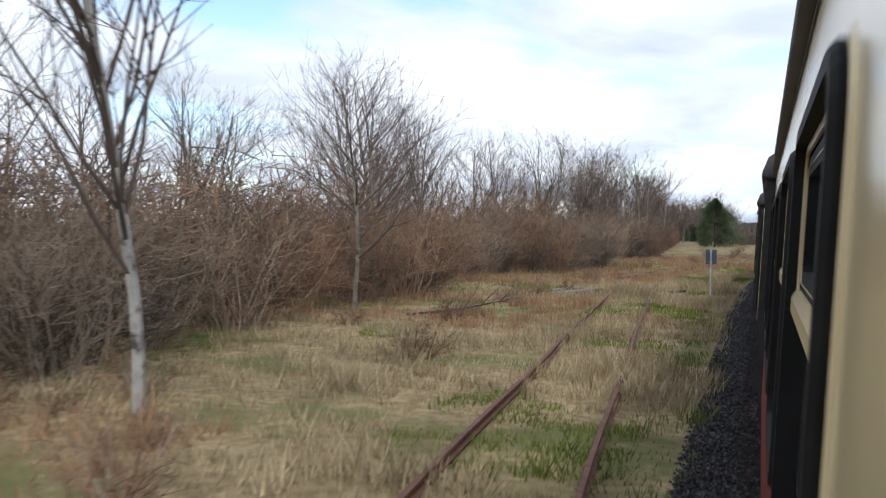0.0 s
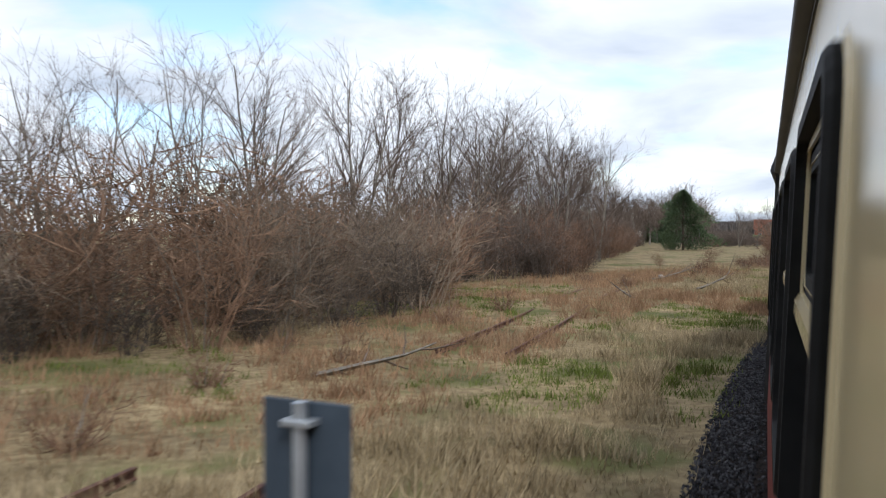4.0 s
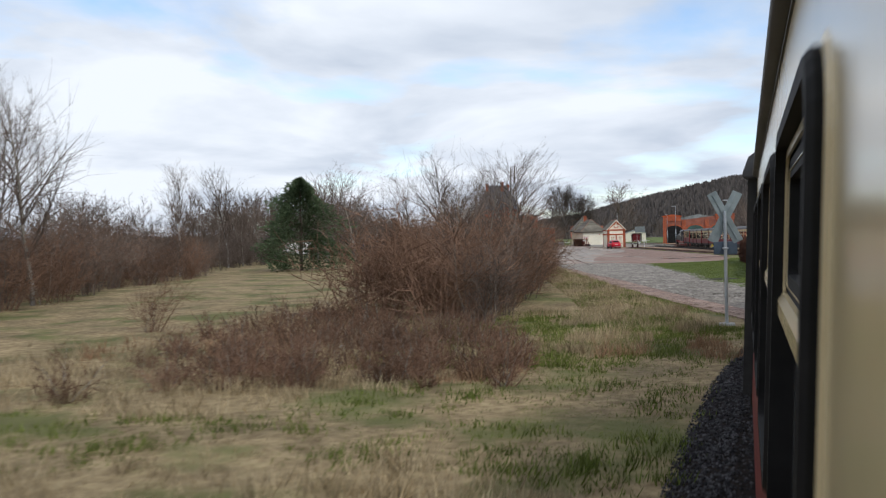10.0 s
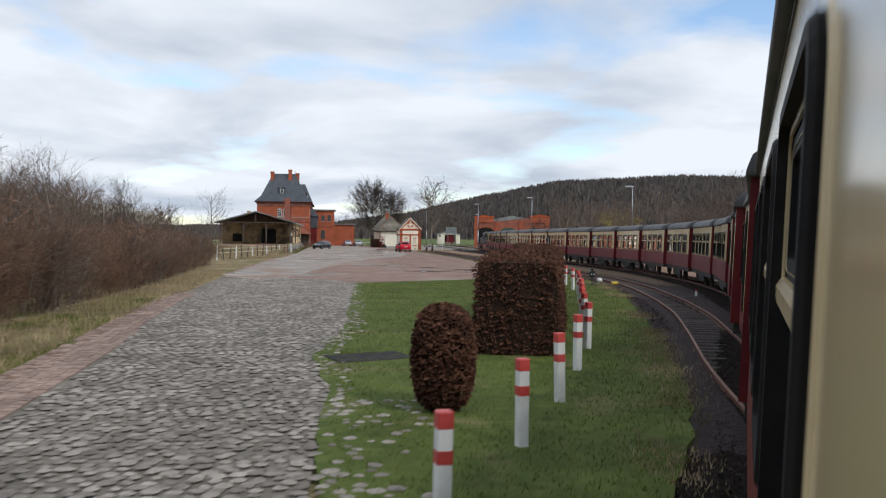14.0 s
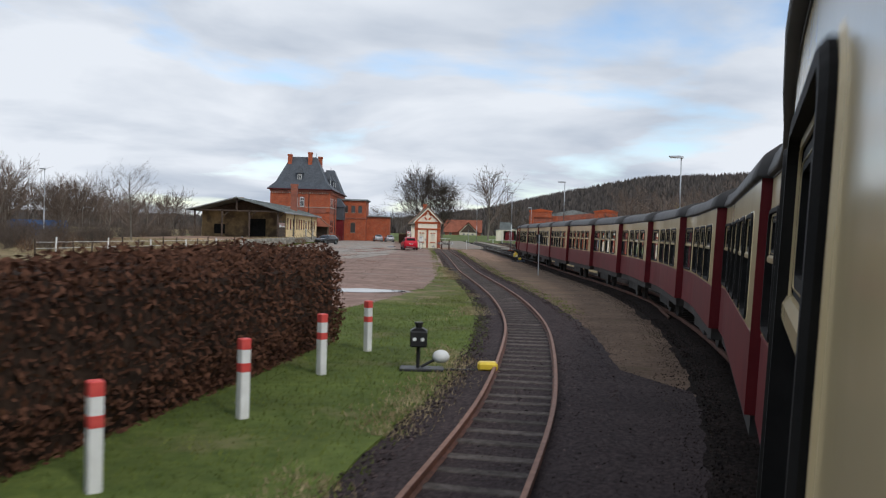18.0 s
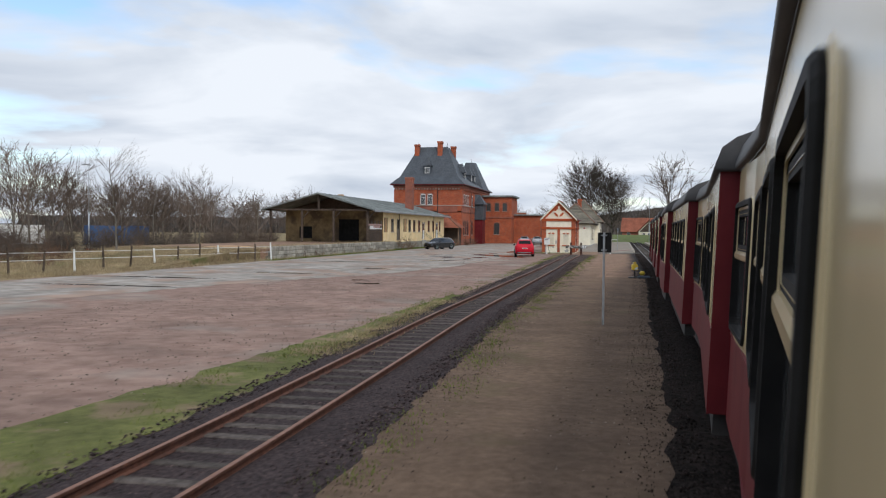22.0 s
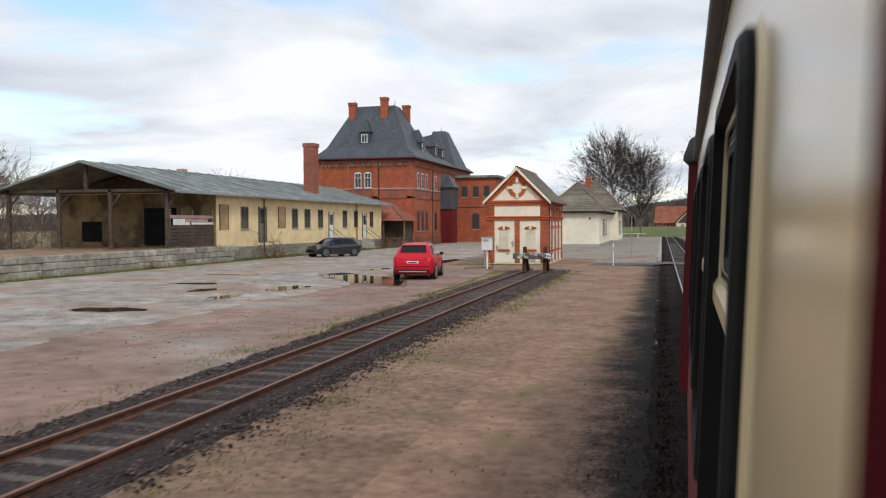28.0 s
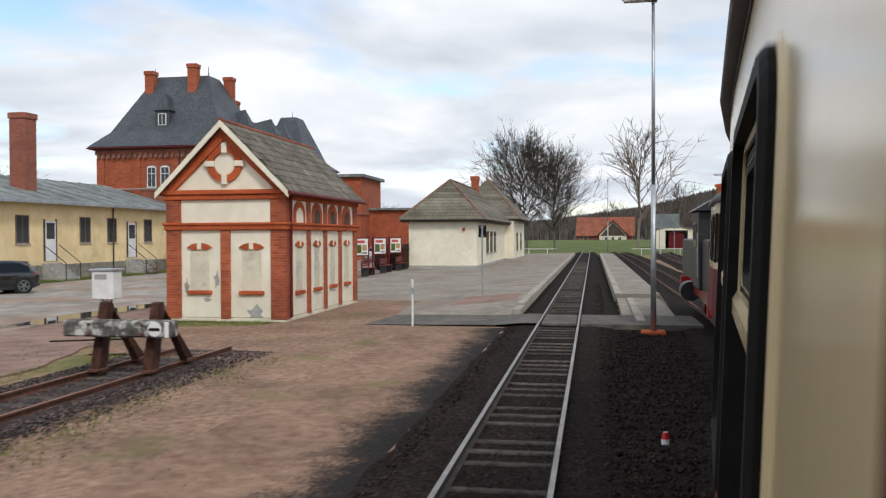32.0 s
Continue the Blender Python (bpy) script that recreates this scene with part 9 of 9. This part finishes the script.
# puddles
def puddle(x, y, rx, ry, seed, z=-0.107, turn=0.0):
    r = random.Random(seed)
    ph = [r.uniform(0, 6.28) for _ in range(4)]
    n = 40
    turned = Matrix.Translation((x, y, 0)) @ Matrix.Rotation(radians(turn), 4, "Z") @ Matrix.Translation((-x, -y, 0))

    def ringp(k, zz):
        return [tuple(turned @ Vector(p)) for p in outline(k, zz)]

    def outline(k, zz):
        return [(x + rx * k * math.cos(a) * (1 + 0.18 * math.sin(2 * a + ph[0]) + 0.12 * math.sin(3 * a + ph[1]) + 0.07 * math.sin(7 * a + ph[2])), y + ry * k * math.sin(a) * (1 + 0.15 * math.sin(2 * a + ph[3]) + 0.1 * math.sin(5 * a + ph[1])), zz) for a in (6.2832 * j / n for j in range(n))]
    rim = Build().add(ringp(1.1, z - 0.002), [tuple(range(n))])
    tagged(part("wet_rim", rim, "wet", None, fix=False), "wet gravel round a puddle", "", "", "structure")
    tagged(part("puddle", Build().add(ringp(1.0, z + 0.003), [tuple(range(n))]), "water", None, fix=False), "shallow rain puddle in the yard", "", "", "structure")


puddle(-13.9, 40.4, 1.35, 4.2, 30, -0.107, 34)
for k, (x, y, rx, ry) in enumerate(((-14.4, 57.0, 0.7, 5.0), (-14.7, 34.4, 0.55, 1.5), (-17.3, 32.9, 0.5, 0.9), (-15.1, 30.2, 0.3, 1.2), (-16.3, 25.6, 1.0, 0.7), (-15.6, -30.4, 0.8, 0.5), (-19.0, -25.6, 0.9, 0.5), (-12.3, -34.8, 1.7, 1.15), (-16.3, -37.3, 1.4, 0.5), (-20.5, 3.0, 1.6, 0.35), (-17.2, 10.0, 0.9, 0.5), (-22.5, 20.0, 2.4, 0.5), (-13.4, -4.0, 0.6, 0.32), (-14.6, -1.6, 0.4, 0.2), (-19.0, 36.0, 1.5, 0.5), (-15.6, 48.0, 0.4, 1.2), (-24.5, -3.0, 2.6, 0.3), (-23.0, -9.0, 3.0, 0.25), (-21.0, 42.0, 1.2, 0.4))):
    puddle(x, y, rx, ry, k)


# ---- cars ----
# half width, underside, shoulder, top and roof half width of a compact car at places along it
CAR_FORM = [(-2.13, 0.70, 0.44, 0.78, 0.84, 0.60), (-2.10, 0.80, 0.36, 0.93, 0.99, 0.68), (-2.0, 0.87, 0.28, 1.0, 1.08, 0.70), (-1.88, 0.895, 0.24, 1.02, 1.24, 0.67), (-1.76, 0.905, 0.22, 1.025, 1.42, 0.635), (-1.62, 0.91, 0.22, 1.025, 1.545, 0.61),
            (-1.2, 0.92, 0.21, 1.015, 1.60, 0.615), (-0.7, 0.92, 0.21, 1.0, 1.62, 0.625), (-0.2, 0.92, 0.21, 0.99, 1.615, 0.625), (0.15, 0.92, 0.21, 0.985, 1.58, 0.62), (0.45, 0.92, 0.21, 0.98, 1.47, 0.625), (0.75, 0.918, 0.21, 0.98, 1.31, 0.645), (1.0, 0.915, 0.21, 0.975, 1.16, 0.67),
            (1.2, 0.91, 0.21, 0.965, 1.04, 0.71), (1.5, 0.90, 0.22, 0.93, 0.985, 0.72), (1.8, 0.87, 0.24, 0.86, 0.925, 0.70), (1.98, 0.81, 0.28, 0.76, 0.83, 0.64), (2.08, 0.73, 0.34, 0.64, 0.70, 0.57), (2.13, 0.62, 0.42, 0.56, 0.60, 0.5)]


def car(x, y, turn, paint, label, suv=True):
    """A car with shaped body, cabin glass, lamps, bumpers and wheels; local +y is forward, origin under its middle."""
    c = thing("car", label, "car", (x, y, -0.11), turn)
    tall, slim = (1.0, 1.0) if suv else (0.91, 0.965)
    form = [(yy, w * slim, zb * tall, zs * tall, zr * tall, wr * slim) for yy, w, zb, zs, zr, wr in CAR_FORM]
    W, h = 1.84 * slim, 2.13

    def at(yy):
        cols = list(zip(*form))
        return [float(np.interp(yy, cols[0], col)) for col in cols[1:]]

    b = Build()
    half_n = 10
    for yy, w, zb, zs, zr, wr in form:
        zm = zb + 0.45 * (zs - zb)
        half = [(0, zb), (w * 0.86, zb), (w * 0.965, zb + 0.07), (w * 0.995, zm), (w, zs - 0.16), (w * 0.985, zs - 0.05), (w * 0.95, zs), (wr, zs + (zr - zs) * 0.86), (wr * 0.86, zs + (zr - zs) * 0.97), (0, zr)]
        b.v += [(px, yy, pz) for px, pz in half] + [(-px, yy, pz) for px, pz in half[-2:0:-1]]
    m = 2 * half_n - 2
    b.f = [(i * m + j, i * m + (j + 1) % m, (i + 1) * m + (j + 1) % m, (i + 1) * m + j) for i in range(len(form) - 1) for j in range(m)] + [tuple(range(m)), tuple(range((len(form) - 1) * m, len(form) * m))]
    part("body", b, paint, c, "glossy car body", True)

    def flank(yy, f, out=0.008):
        w, zb, zs, zr, wr = at(yy)
        px, pz = w * 0.95 + (wr - w * 0.95) * f, zs + (zr - zs) * 0.86 * f
        return px + out, yy, pz + out * 0.4

    for s in (-1, 1):
        for y0, y1 in ((-1.66, -0.42), (-0.34, 0.98)):
            g = Build()
            n = 8
            for k in range(n + 1):
                yy = y0 + (y1 - y0) * k / n
                top = 0.9 if -1.45 < yy < 0.8 else (0.72 if yy < 0 else 0.55)
                for f in (0.1, top):
                    p = flank(yy, f)
                    g.v.append((s * p[0], p[1], p[2]))
            g.f = [(2 * k, 2 * k + 2, 2 * k + 3, 2 * k + 1) for k in range(n)]
            part("side_window", g, "car_glass", c, fix=False)
        mr = flank(0.72, 0.12, 0.10)
        part("mirror", Build().ball((s * mr[0], mr[1], mr[2] + 0.02), 0.11, 12, 8, (0.9, 0.6, 0.7)), "tyre" if suv else paint, c, "door mirror", True)
        for yy in (-0.38, 0.98):
            lo = at(yy)
            part("door_joint", Build().box(min(s * (lo[0] - 0.01), s * (lo[0] + 0.004)), max(s * (lo[0] - 0.01), s * (lo[0] + 0.004)), yy - 0.006, yy + 0.006, lo[1] + 0.14, lo[2] - 0.1), "rubber", c)
        for yy in (-0.75, 0.3):
            part("door_handle", Build().box(min(s * (W / 2 - 0.02), s * (W / 2 + 0.025)), max(s * (W / 2 - 0.02), s * (W / 2 + 0.025)), yy - 0.1, yy + 0.1, 0.84 * tall, 0.875 * tall, 0.012), paint, c)
        part("side_cladding", Build().box(min(s * (W / 2 - 0.08), s * (W / 2 + 0.006)), max(s * (W / 2 - 0.08), s * (W / 2 + 0.006)), -0.98, 0.93, 0.2 * tall, 0.33 * tall, 0.025), "tyre" if suv else paint, c, "sill cladding")
        for yy in (-1.36, 1.31):
            part("arch_trim", Build().tube((s * (W / 2 - 0.12), yy, 0.35), (s * (W / 2 + 0.004), yy, 0.35), 0.405, 0.395, n=30), "tyre", c, "black wheel arch")
            w = part("wheel", Build().tube((s * (W / 2 - 0.2), yy, 0.335), (s * (W / 2 - 0.002), yy, 0.335), 0.335, 0.335, n=30).tube((s * (W / 2 - 0.002), yy, 0.335), (s * (W / 2 + 0.016), yy, 0.335), 0.335, 0.30, n=30), "tyre", c, "black tyre")
            rim = Build().tube((s * (W / 2 + 0.016), yy, 0.335), (s * (W / 2 + 0.022), yy, 0.335), 0.05, n=12)
            for k in range(10):
                a = 2 * math.pi * k / 10 + (0.12 if k % 2 else -0.12)
                rim.tube((s * (W / 2 + 0.02), yy + 0.04 * math.cos(a), 0.335 + 0.04 * math.sin(a)), (s * (W / 2 + 0.018), yy + 0.235 * math.cos(a), 0.335 + 0.235 * math.sin(a)), 0.014, 0.018, 5)
            for k in range(24):
                a0, a1 = 2 * math.pi * k / 24, 2 * math.pi * (k + 1) / 24
                rim.tube((s * (W / 2 + 0.018), yy + 0.24 * math.cos(a0), 0.335 + 0.24 * math.sin(a0)), (s * (W / 2 + 0.018), yy + 0.24 * math.cos(a1), 0.335 + 0.24 * math.sin(a1)), 0.014, 0.014, 5, False)
            part("rim", rim, "grey_back", w, "dark spoked alloy rim")
        part("tail_light", Build().prism([(s * 0.44 * slim, -h - 0.004, 0.84 * tall), (s * 0.80 * slim, -h + 0.035, 0.86 * tall), (s * 0.895 * slim, -h + 0.24, 0.90 * tall), (s * 0.895 * slim, -h + 0.26, 0.98 * tall), (s * 0.79 * slim, -h + 0.03, 0.98 * tall), (s * 0.44 * slim, -h - 0.004, 0.93 * tall)], (-s * 0.02, 0.06, 0)), "lamp_red", c, "red tail light")
        part("headlight", Build().prism([(s * 0.46 * slim, h - 0.06, 0.62 * tall), (s * 0.74 * slim, h - 0.12, 0.66 * tall), (s * 0.84 * slim, h - 0.3, 0.76 * tall), (s * 0.74 * slim, h - 0.15, 0.78 * tall), (s * 0.46 * slim, h - 0.07, 0.72 * tall)], (0, -0.05, 0.02)), "white", c, "clear headlight")
        if suv:
            part("roof_rail", Build().tube((s * 0.57, -1.5, 1.575), (s * 0.575, -1.3, 1.635), 0.018, n=6).tube((s * 0.575, -1.3, 1.635), (s * 0.575, -0.1, 1.65), 0.018, n=6).tube((s * 0.575, -0.1, 1.65), (s * 0.57, 0.1, 1.60), 0.018, n=6), "black_metal", c, "black roof rail")
    for name, stops, f in (("rear_window", (-1.66, -1.72, -1.78, -1.85, -1.92), 0.86), ("windscreen", (0.2, 0.45, 0.75, 1.0, 1.12), 0.93)):
        g = Build()
        for yy in stops:
            w, zb, zs, zr, wr = at(yy)
            e = 0.012 if yy > 0 else -0.012
            g.v += [(k * wr * f, yy + e, zs + (zr - zs) * (0.975 if abs(k) == 1 else 0.995) + 0.008) for k in (-1, -0.5, 0, 0.5, 1)]
        g.f = [(5 * i + j, 5 * i + j + 1, 5 * i + 6 + j, 5 * i + 5 + j) for i in range(len(stops) - 1) for j in range(4)]
        part(name, g, "car_glass", c, fix=False)
    part("roof_spoiler", Build().prism([(-0.56 * slim, -1.50, 1.575 * tall), (0.56 * slim, -1.50, 1.575 * tall), (0.54 * slim, -1.74, 1.535 * tall), (-0.54 * slim, -1.74, 1.535 * tall)], (0, 0, -0.035)), paint, c, "roof spoiler")
    part("rear_bumper", Build().box(-0.74 * slim, 0.74 * slim, -h - 0.03, -h + 0.3, 0.33 * tall, 0.47 * tall, 0.05), "tyre", c, "dark lower bumper")
    part("bumper_trim", Build().box(-0.62 * slim, 0.62 * slim, -h - 0.04, -h, 0.34 * tall, 0.395 * tall, 0.015), "steel", c, "silver bumper trim")
    part("bumper_ledge", Build().box(-0.72 * slim, 0.72 * slim, -h - 0.035, -h + 0.1, 0.60 * tall, 0.66 * tall, 0.02), paint, c)
    part("number_plate", Build().box(-0.26, 0.26, -h - 0.02, -h + 0.02, 0.725 * tall, 0.825 * tall, 0.005), "white", c, "white plate with a dark bar")
    part("plate_bar", Build().box(-0.2, 0.2, -h - 0.026, -h - 0.02, 0.755 * tall, 0.795 * tall), "rubber", c)
    part("front_grille", Build().box(-0.44, 0.44, h - 0.1, h + 0.012, 0.46 * tall, 0.58 * tall, 0.02), "rubber", c, "black grille")
    return c


car(-11.55, 41.9, 8, "car_red", "red compact SUV parked beside the siding")
car(-25.0, 64.8, 148, "car_black", "black hatchback parked by the goods shed", False)
car(-23.5, 132.0, 160, "car_black", "dark car parked near the station", False)
car(-19.5, 112.0, 8, "car_grey", "silver hatchback parked behind the hut", False)
car(-17.0, 110.0, 8, "car_grey", "silver hatchback parked behind the hut", False)

def container(x, y, turn, length, paint, label):
    """A corrugated steel freight container on the ground."""
    c = thing("freight_container", label, "container", (x, y, -0.13), turn)
    w, h = 2.4, 2.6
    part("floor_frame", Build().box(-length / 2, length / 2, -w / 2, w / 2, 0.0, 0.16, 0.02), "under", c)
    for s in (-1, 1):
        n = int(length / 0.28)
        fold = [(-length / 2 + 0.1 + (length - 0.2) * k / n, s * (w / 2 - (0.05 if (k // 2) % 2 else 0.0)), 0.16) for k in range(n + 1)]
        b = Build().add(fold + [(px, py, h - 0.1) for px, py, pz in fold], [(k, k + 1, n + 2 + k, n + 1 + k) for k in range(n)])
        part("side_wall", b, paint, c, "corrugated side")
        part("end_wall", Build().box(min(s * length / 2, s * (length / 2 - 0.08)), max(s * length / 2, s * (length / 2 - 0.08)), -w / 2 + 0.06, w / 2 - 0.06, 0.16, h - 0.1, 0.01), paint, c)
    part("roof", Build().box(-length / 2, length / 2, -w / 2, w / 2, h - 0.1, h, 0.03), paint, c)
    return c


container(-68.0, 60.5, 35, 8.0, "container_blue", "blue steel freight container behind the trees")
container(-77.0, 53.0, 40, 6.0, "white", "white steel container behind the trees")

# pasture fence left of the yard
fn = thing("pasture_fence", "low fence of leaning posts and white tape at the yard edge", "fence")
posts = []
for k in range(17):
    t = k / 16
    x, y = -34.5 + 6.0 * t, -14.0 + 34.0 * t
    lean = 0.1 * math.sin(k * 2.3)
    h = 1.15 + 0.12 * math.sin(k * 1.7)
    posts.append((x, y, h, lean))
    part("post", Build().tube((x, y, -0.2), (x + lean, y, h), 0.065, 0.055, 7), "white" if k % 3 == 1 else "wood_dark", fn, "fence post")
for z in (0.55, 0.95):
    for (x0, y0, h0, l0), (x1, y1, h1, l1) in zip(posts, posts[1:]):
        part("tape", Build().tube((x0 + l0 * z, y0, z), (x1 + l1 * z, y1, z - 0.02), 0.018, n=4), "white", fn)
sand = thing("sand_heap", "low heap of pale sand behind the fence", "heap", (-34.0, 24.0, -0.2))
part("heap", Build().ball((0, 0, 0.2), 3.2, 16, 8, (1.3, 1.6, 0.28)), "wood_tan", sand, "", True)
# signs at the far level crossing
for x, y, w, h, z, turn in ((11.06, 146.5, 3.2, 1.9, 3.4, 4), (-21.8, 150.1, 2.6, 1.5, 4.2, -6)):
    rs = thing("road_sign", "large grey back of a road sign on two posts", "sign", (x, y, -0.14), turn, "signs at the far crossing")
    part("board", Build().box(-w / 2, w / 2, 0.0, 0.04, z, z + h, 0.03), "grey_back", rs, "sign board")
    for k in (-0.3, 0.3):
        part("post", Build().tube((w * k, 0.08, -0.05), (w * k, 0.08, z + h * 0.9), 0.05, n=8), "steel", rs)
rl = thing("crossing_rail", "white low railing at the far level crossing", "railing")
for k in range(12):
    x = -14 + 2.4 * k
    if -2.5 < x < 6.8:
        continue
    part("post", Build().tube((x, 143.0, -0.2), (x, 143.0, 0.75), 0.05, n=6), "white", rl)
    part("rail", Build().box(x - 1.2, x + 1.2, 142.97, 143.03, 0.6, 0.68), "white", rl)

# clutter in the meadow
for k, (x, y, l, turn) in enumerate(((-41.3, -97.7, 2.4, 60), (-40.2, -98.2, 1.6, 20), (-42.2, -169.2, 1.2, 70), (-46.0, -171.3, 2.6, 75), (-45.4, -171.0, 2.6, 80), (-46.5, -170.6, 2.4, 70), (-35.2, -95.8, 1.2, 10))):
    lg = thing("old_sleeper", "weathered timber lying in the grass", "timber", (x, y, GROUND_Z + lift(x, y) + 0.02), turn, "loose timbers")
    part("beam", Build().box(-l / 2, l / 2, -0.11, 0.11, -0.06, 0.09, 0.025), "wood_grey" if k % 2 else "wood_dark", lg)
for x, y in ((-38.0, -106.5), (-45.2, -126.0)):
    rk = thing("white_stone", "pale stone or litter in the grass", "stone", (x, y, GROUND_Z + lift(x, y)))
    part("stone", Build().ball((0, 0, 0.06), 0.13, 8, 5, (1.2, 0.8, 0.6)), "concrete", rk)

# ---- cobbles of the lane, kerb bricks of the crossing ----
lane = thing("cobbled_lane", "old lane of uneven grey cobbles with a brick edge strip", "lane", kind="structure")
rng = random.Random(21)
cob = []
for k in range(5):
    r2 = random.Random(k)
    b = Build()
    n = 7
    lo = [(0.105 * math.cos(6.283 * i / n) * r2.uniform(0.8, 1.15), 0.09 * math.sin(6.283 * i / n) * r2.uniform(0.8, 1.15)) for i in range(n)]
    b.v = [(x, y, -0.05) for x, y in lo] + [(x * 0.95, y * 0.95, 0.005) for x, y in lo] + [(x * 0.6, y * 0.6, 0.018) for x, y in lo]
    b.f = [(i, (i + 1) % n, n + (i + 1) % n, n + i) for i in range(n)] + [(n + i, n + (i + 1) % n, 2 * n + (i + 1) % n, 2 * n + i) for i in range(n)] + [tuple(range(2 * n, 3 * n))]
    cob.append(b)
cob_mesh = [b.mesh("cobble", "cobble") for b in cob]


def lane_edges(y):
    return float(np.interp(y, [-103, -97, -95, -88, -80, -70, -46], [-26.2, -26.4, -26.7, -27.0, -27.3, -28.2, -29.0])), float(np.interp(y, [-103, -97, -92, -83, -79, -74, -52, -46], [-26.4, -23.6, -23.5, -22.9, -23.2, -22.5, -21.8, -25]))


def off_kerb(x, y):
    """Distance to the left of the kerb line of the crossing."""
    return -0.894 * (x + 26.91) + 0.4477 * (y + 102.32)


rest, count, y = Build(), 0, -99.0
while y < -48:
    x0, x1 = lane_edges(y)
    fringe = 1.5 if -96 < y < -84 else 0.5
    x = x0 + rng.uniform(0, 0.2)
    while x < x1 + fringe:
        skip = off_kerb(x, y) < 0.8 or (x > x1 and rng.random() < 0.35 + 0.6 * (x - x1) / fringe)
        big = rng.choice((0.7, 0.8, 0.88, 0.95, 1.05, 1.2))
        m = Matrix.Translation((x, y + rng.uniform(-0.03, 0.03), -0.124 + rng.uniform(-0.012, 0.012) + 0.012 * (x > x1))) @ Matrix.Rotation(rng.uniform(0, 6.28), 4, "Z") @ Matrix.Diagonal((big, big, 1, 1))
        if skip:
            pass
        elif -93.0 < y < -89.0 and count < 300:
            ob = new("cobble", cob_mesh[rng.randrange(5)])
            ob.parent, ob.matrix_basis = lane, m
            count += 1
        else:
            b = rng.choice(cob)
            rest.add([m @ Vector(p) for p in b.v[7:]], [tuple(i - 7 for i in fc) for fc in b.f[7:]])
        x += rng.uniform(0.17, 0.23)
    y += 0.175
tagged(part("cobbles", rest, "cobble", lane, fix=False), kind="stuff")
# brick strip along the lane and brick apron at the crossing
rest, y, brick_count = Build(), -102.2, 0
brick_mesh = Build().box(-0.093, 0.093, -0.055, 0.055, -0.05, 0.0, 0.008).mesh("brick", "red_brick_paving")
while y < -60:
    x0, _ = lane_edges(y)
    left = float(np.interp(y, [-102.2, -101.5, -98.6, -95, -89.6, -80, -60], [-27.15, -27.15, -27.4, -27.75, -28.1, -28.5, -29.6]))
    x = left
    while x < x0 or (y < -94.6 and x < -23):
        d = off_kerb(x, y)
        if d > 0.06 and (x < x0 or d < 0.8) and rng.random() > 0.25 * (x < left + 0.3):
            z = -0.112 + rng.uniform(-0.006, 0.006)
            if y < -97.5 and brick_count < 300:
                ob = new("brick", brick_mesh)
                ob.parent, ob.matrix_basis = lane, pose(x, y, z, 0, 0, -26.6 + rng.uniform(-2, 2))
                brick_count += 1
            else:
                rest.box(x - 0.093, x + 0.093, y - 0.055, y + 0.055, -0.16, z)
        x += 0.2
    y += 0.125
tagged(part("edge_bricks", rest, "red_brick_paving", lane, "pinkish brick edge strip", fix=False), kind="stuff")
edge_stone = Build().box(-0.06, 0.06, -0.47, 0.47, -0.2, 0.0, 0.015).mesh("kerb_stone", "crossing_grey")
for k in range(9):
    ob = new("kerb_stone", edge_stone)
    ob.parent, ob.matrix_basis = lane, pose(-26.91 + 0.4477 * (0.48 + 0.95 * k), -102.32 + 0.8942 * (0.48 + 0.95 * k), -0.015 + rng.uniform(-0.01, 0.01), 0, 0, -26.6)
cover = thing("cover_slab", "dark flat slab set in the lawn", "slab", (-22.2, -79.6, -0.11), 20)
part("slab", Build().box(-0.8, 0.8, -0.5, 0.5, -0.05, 0.03, 0.02), "new_asphalt", cover)
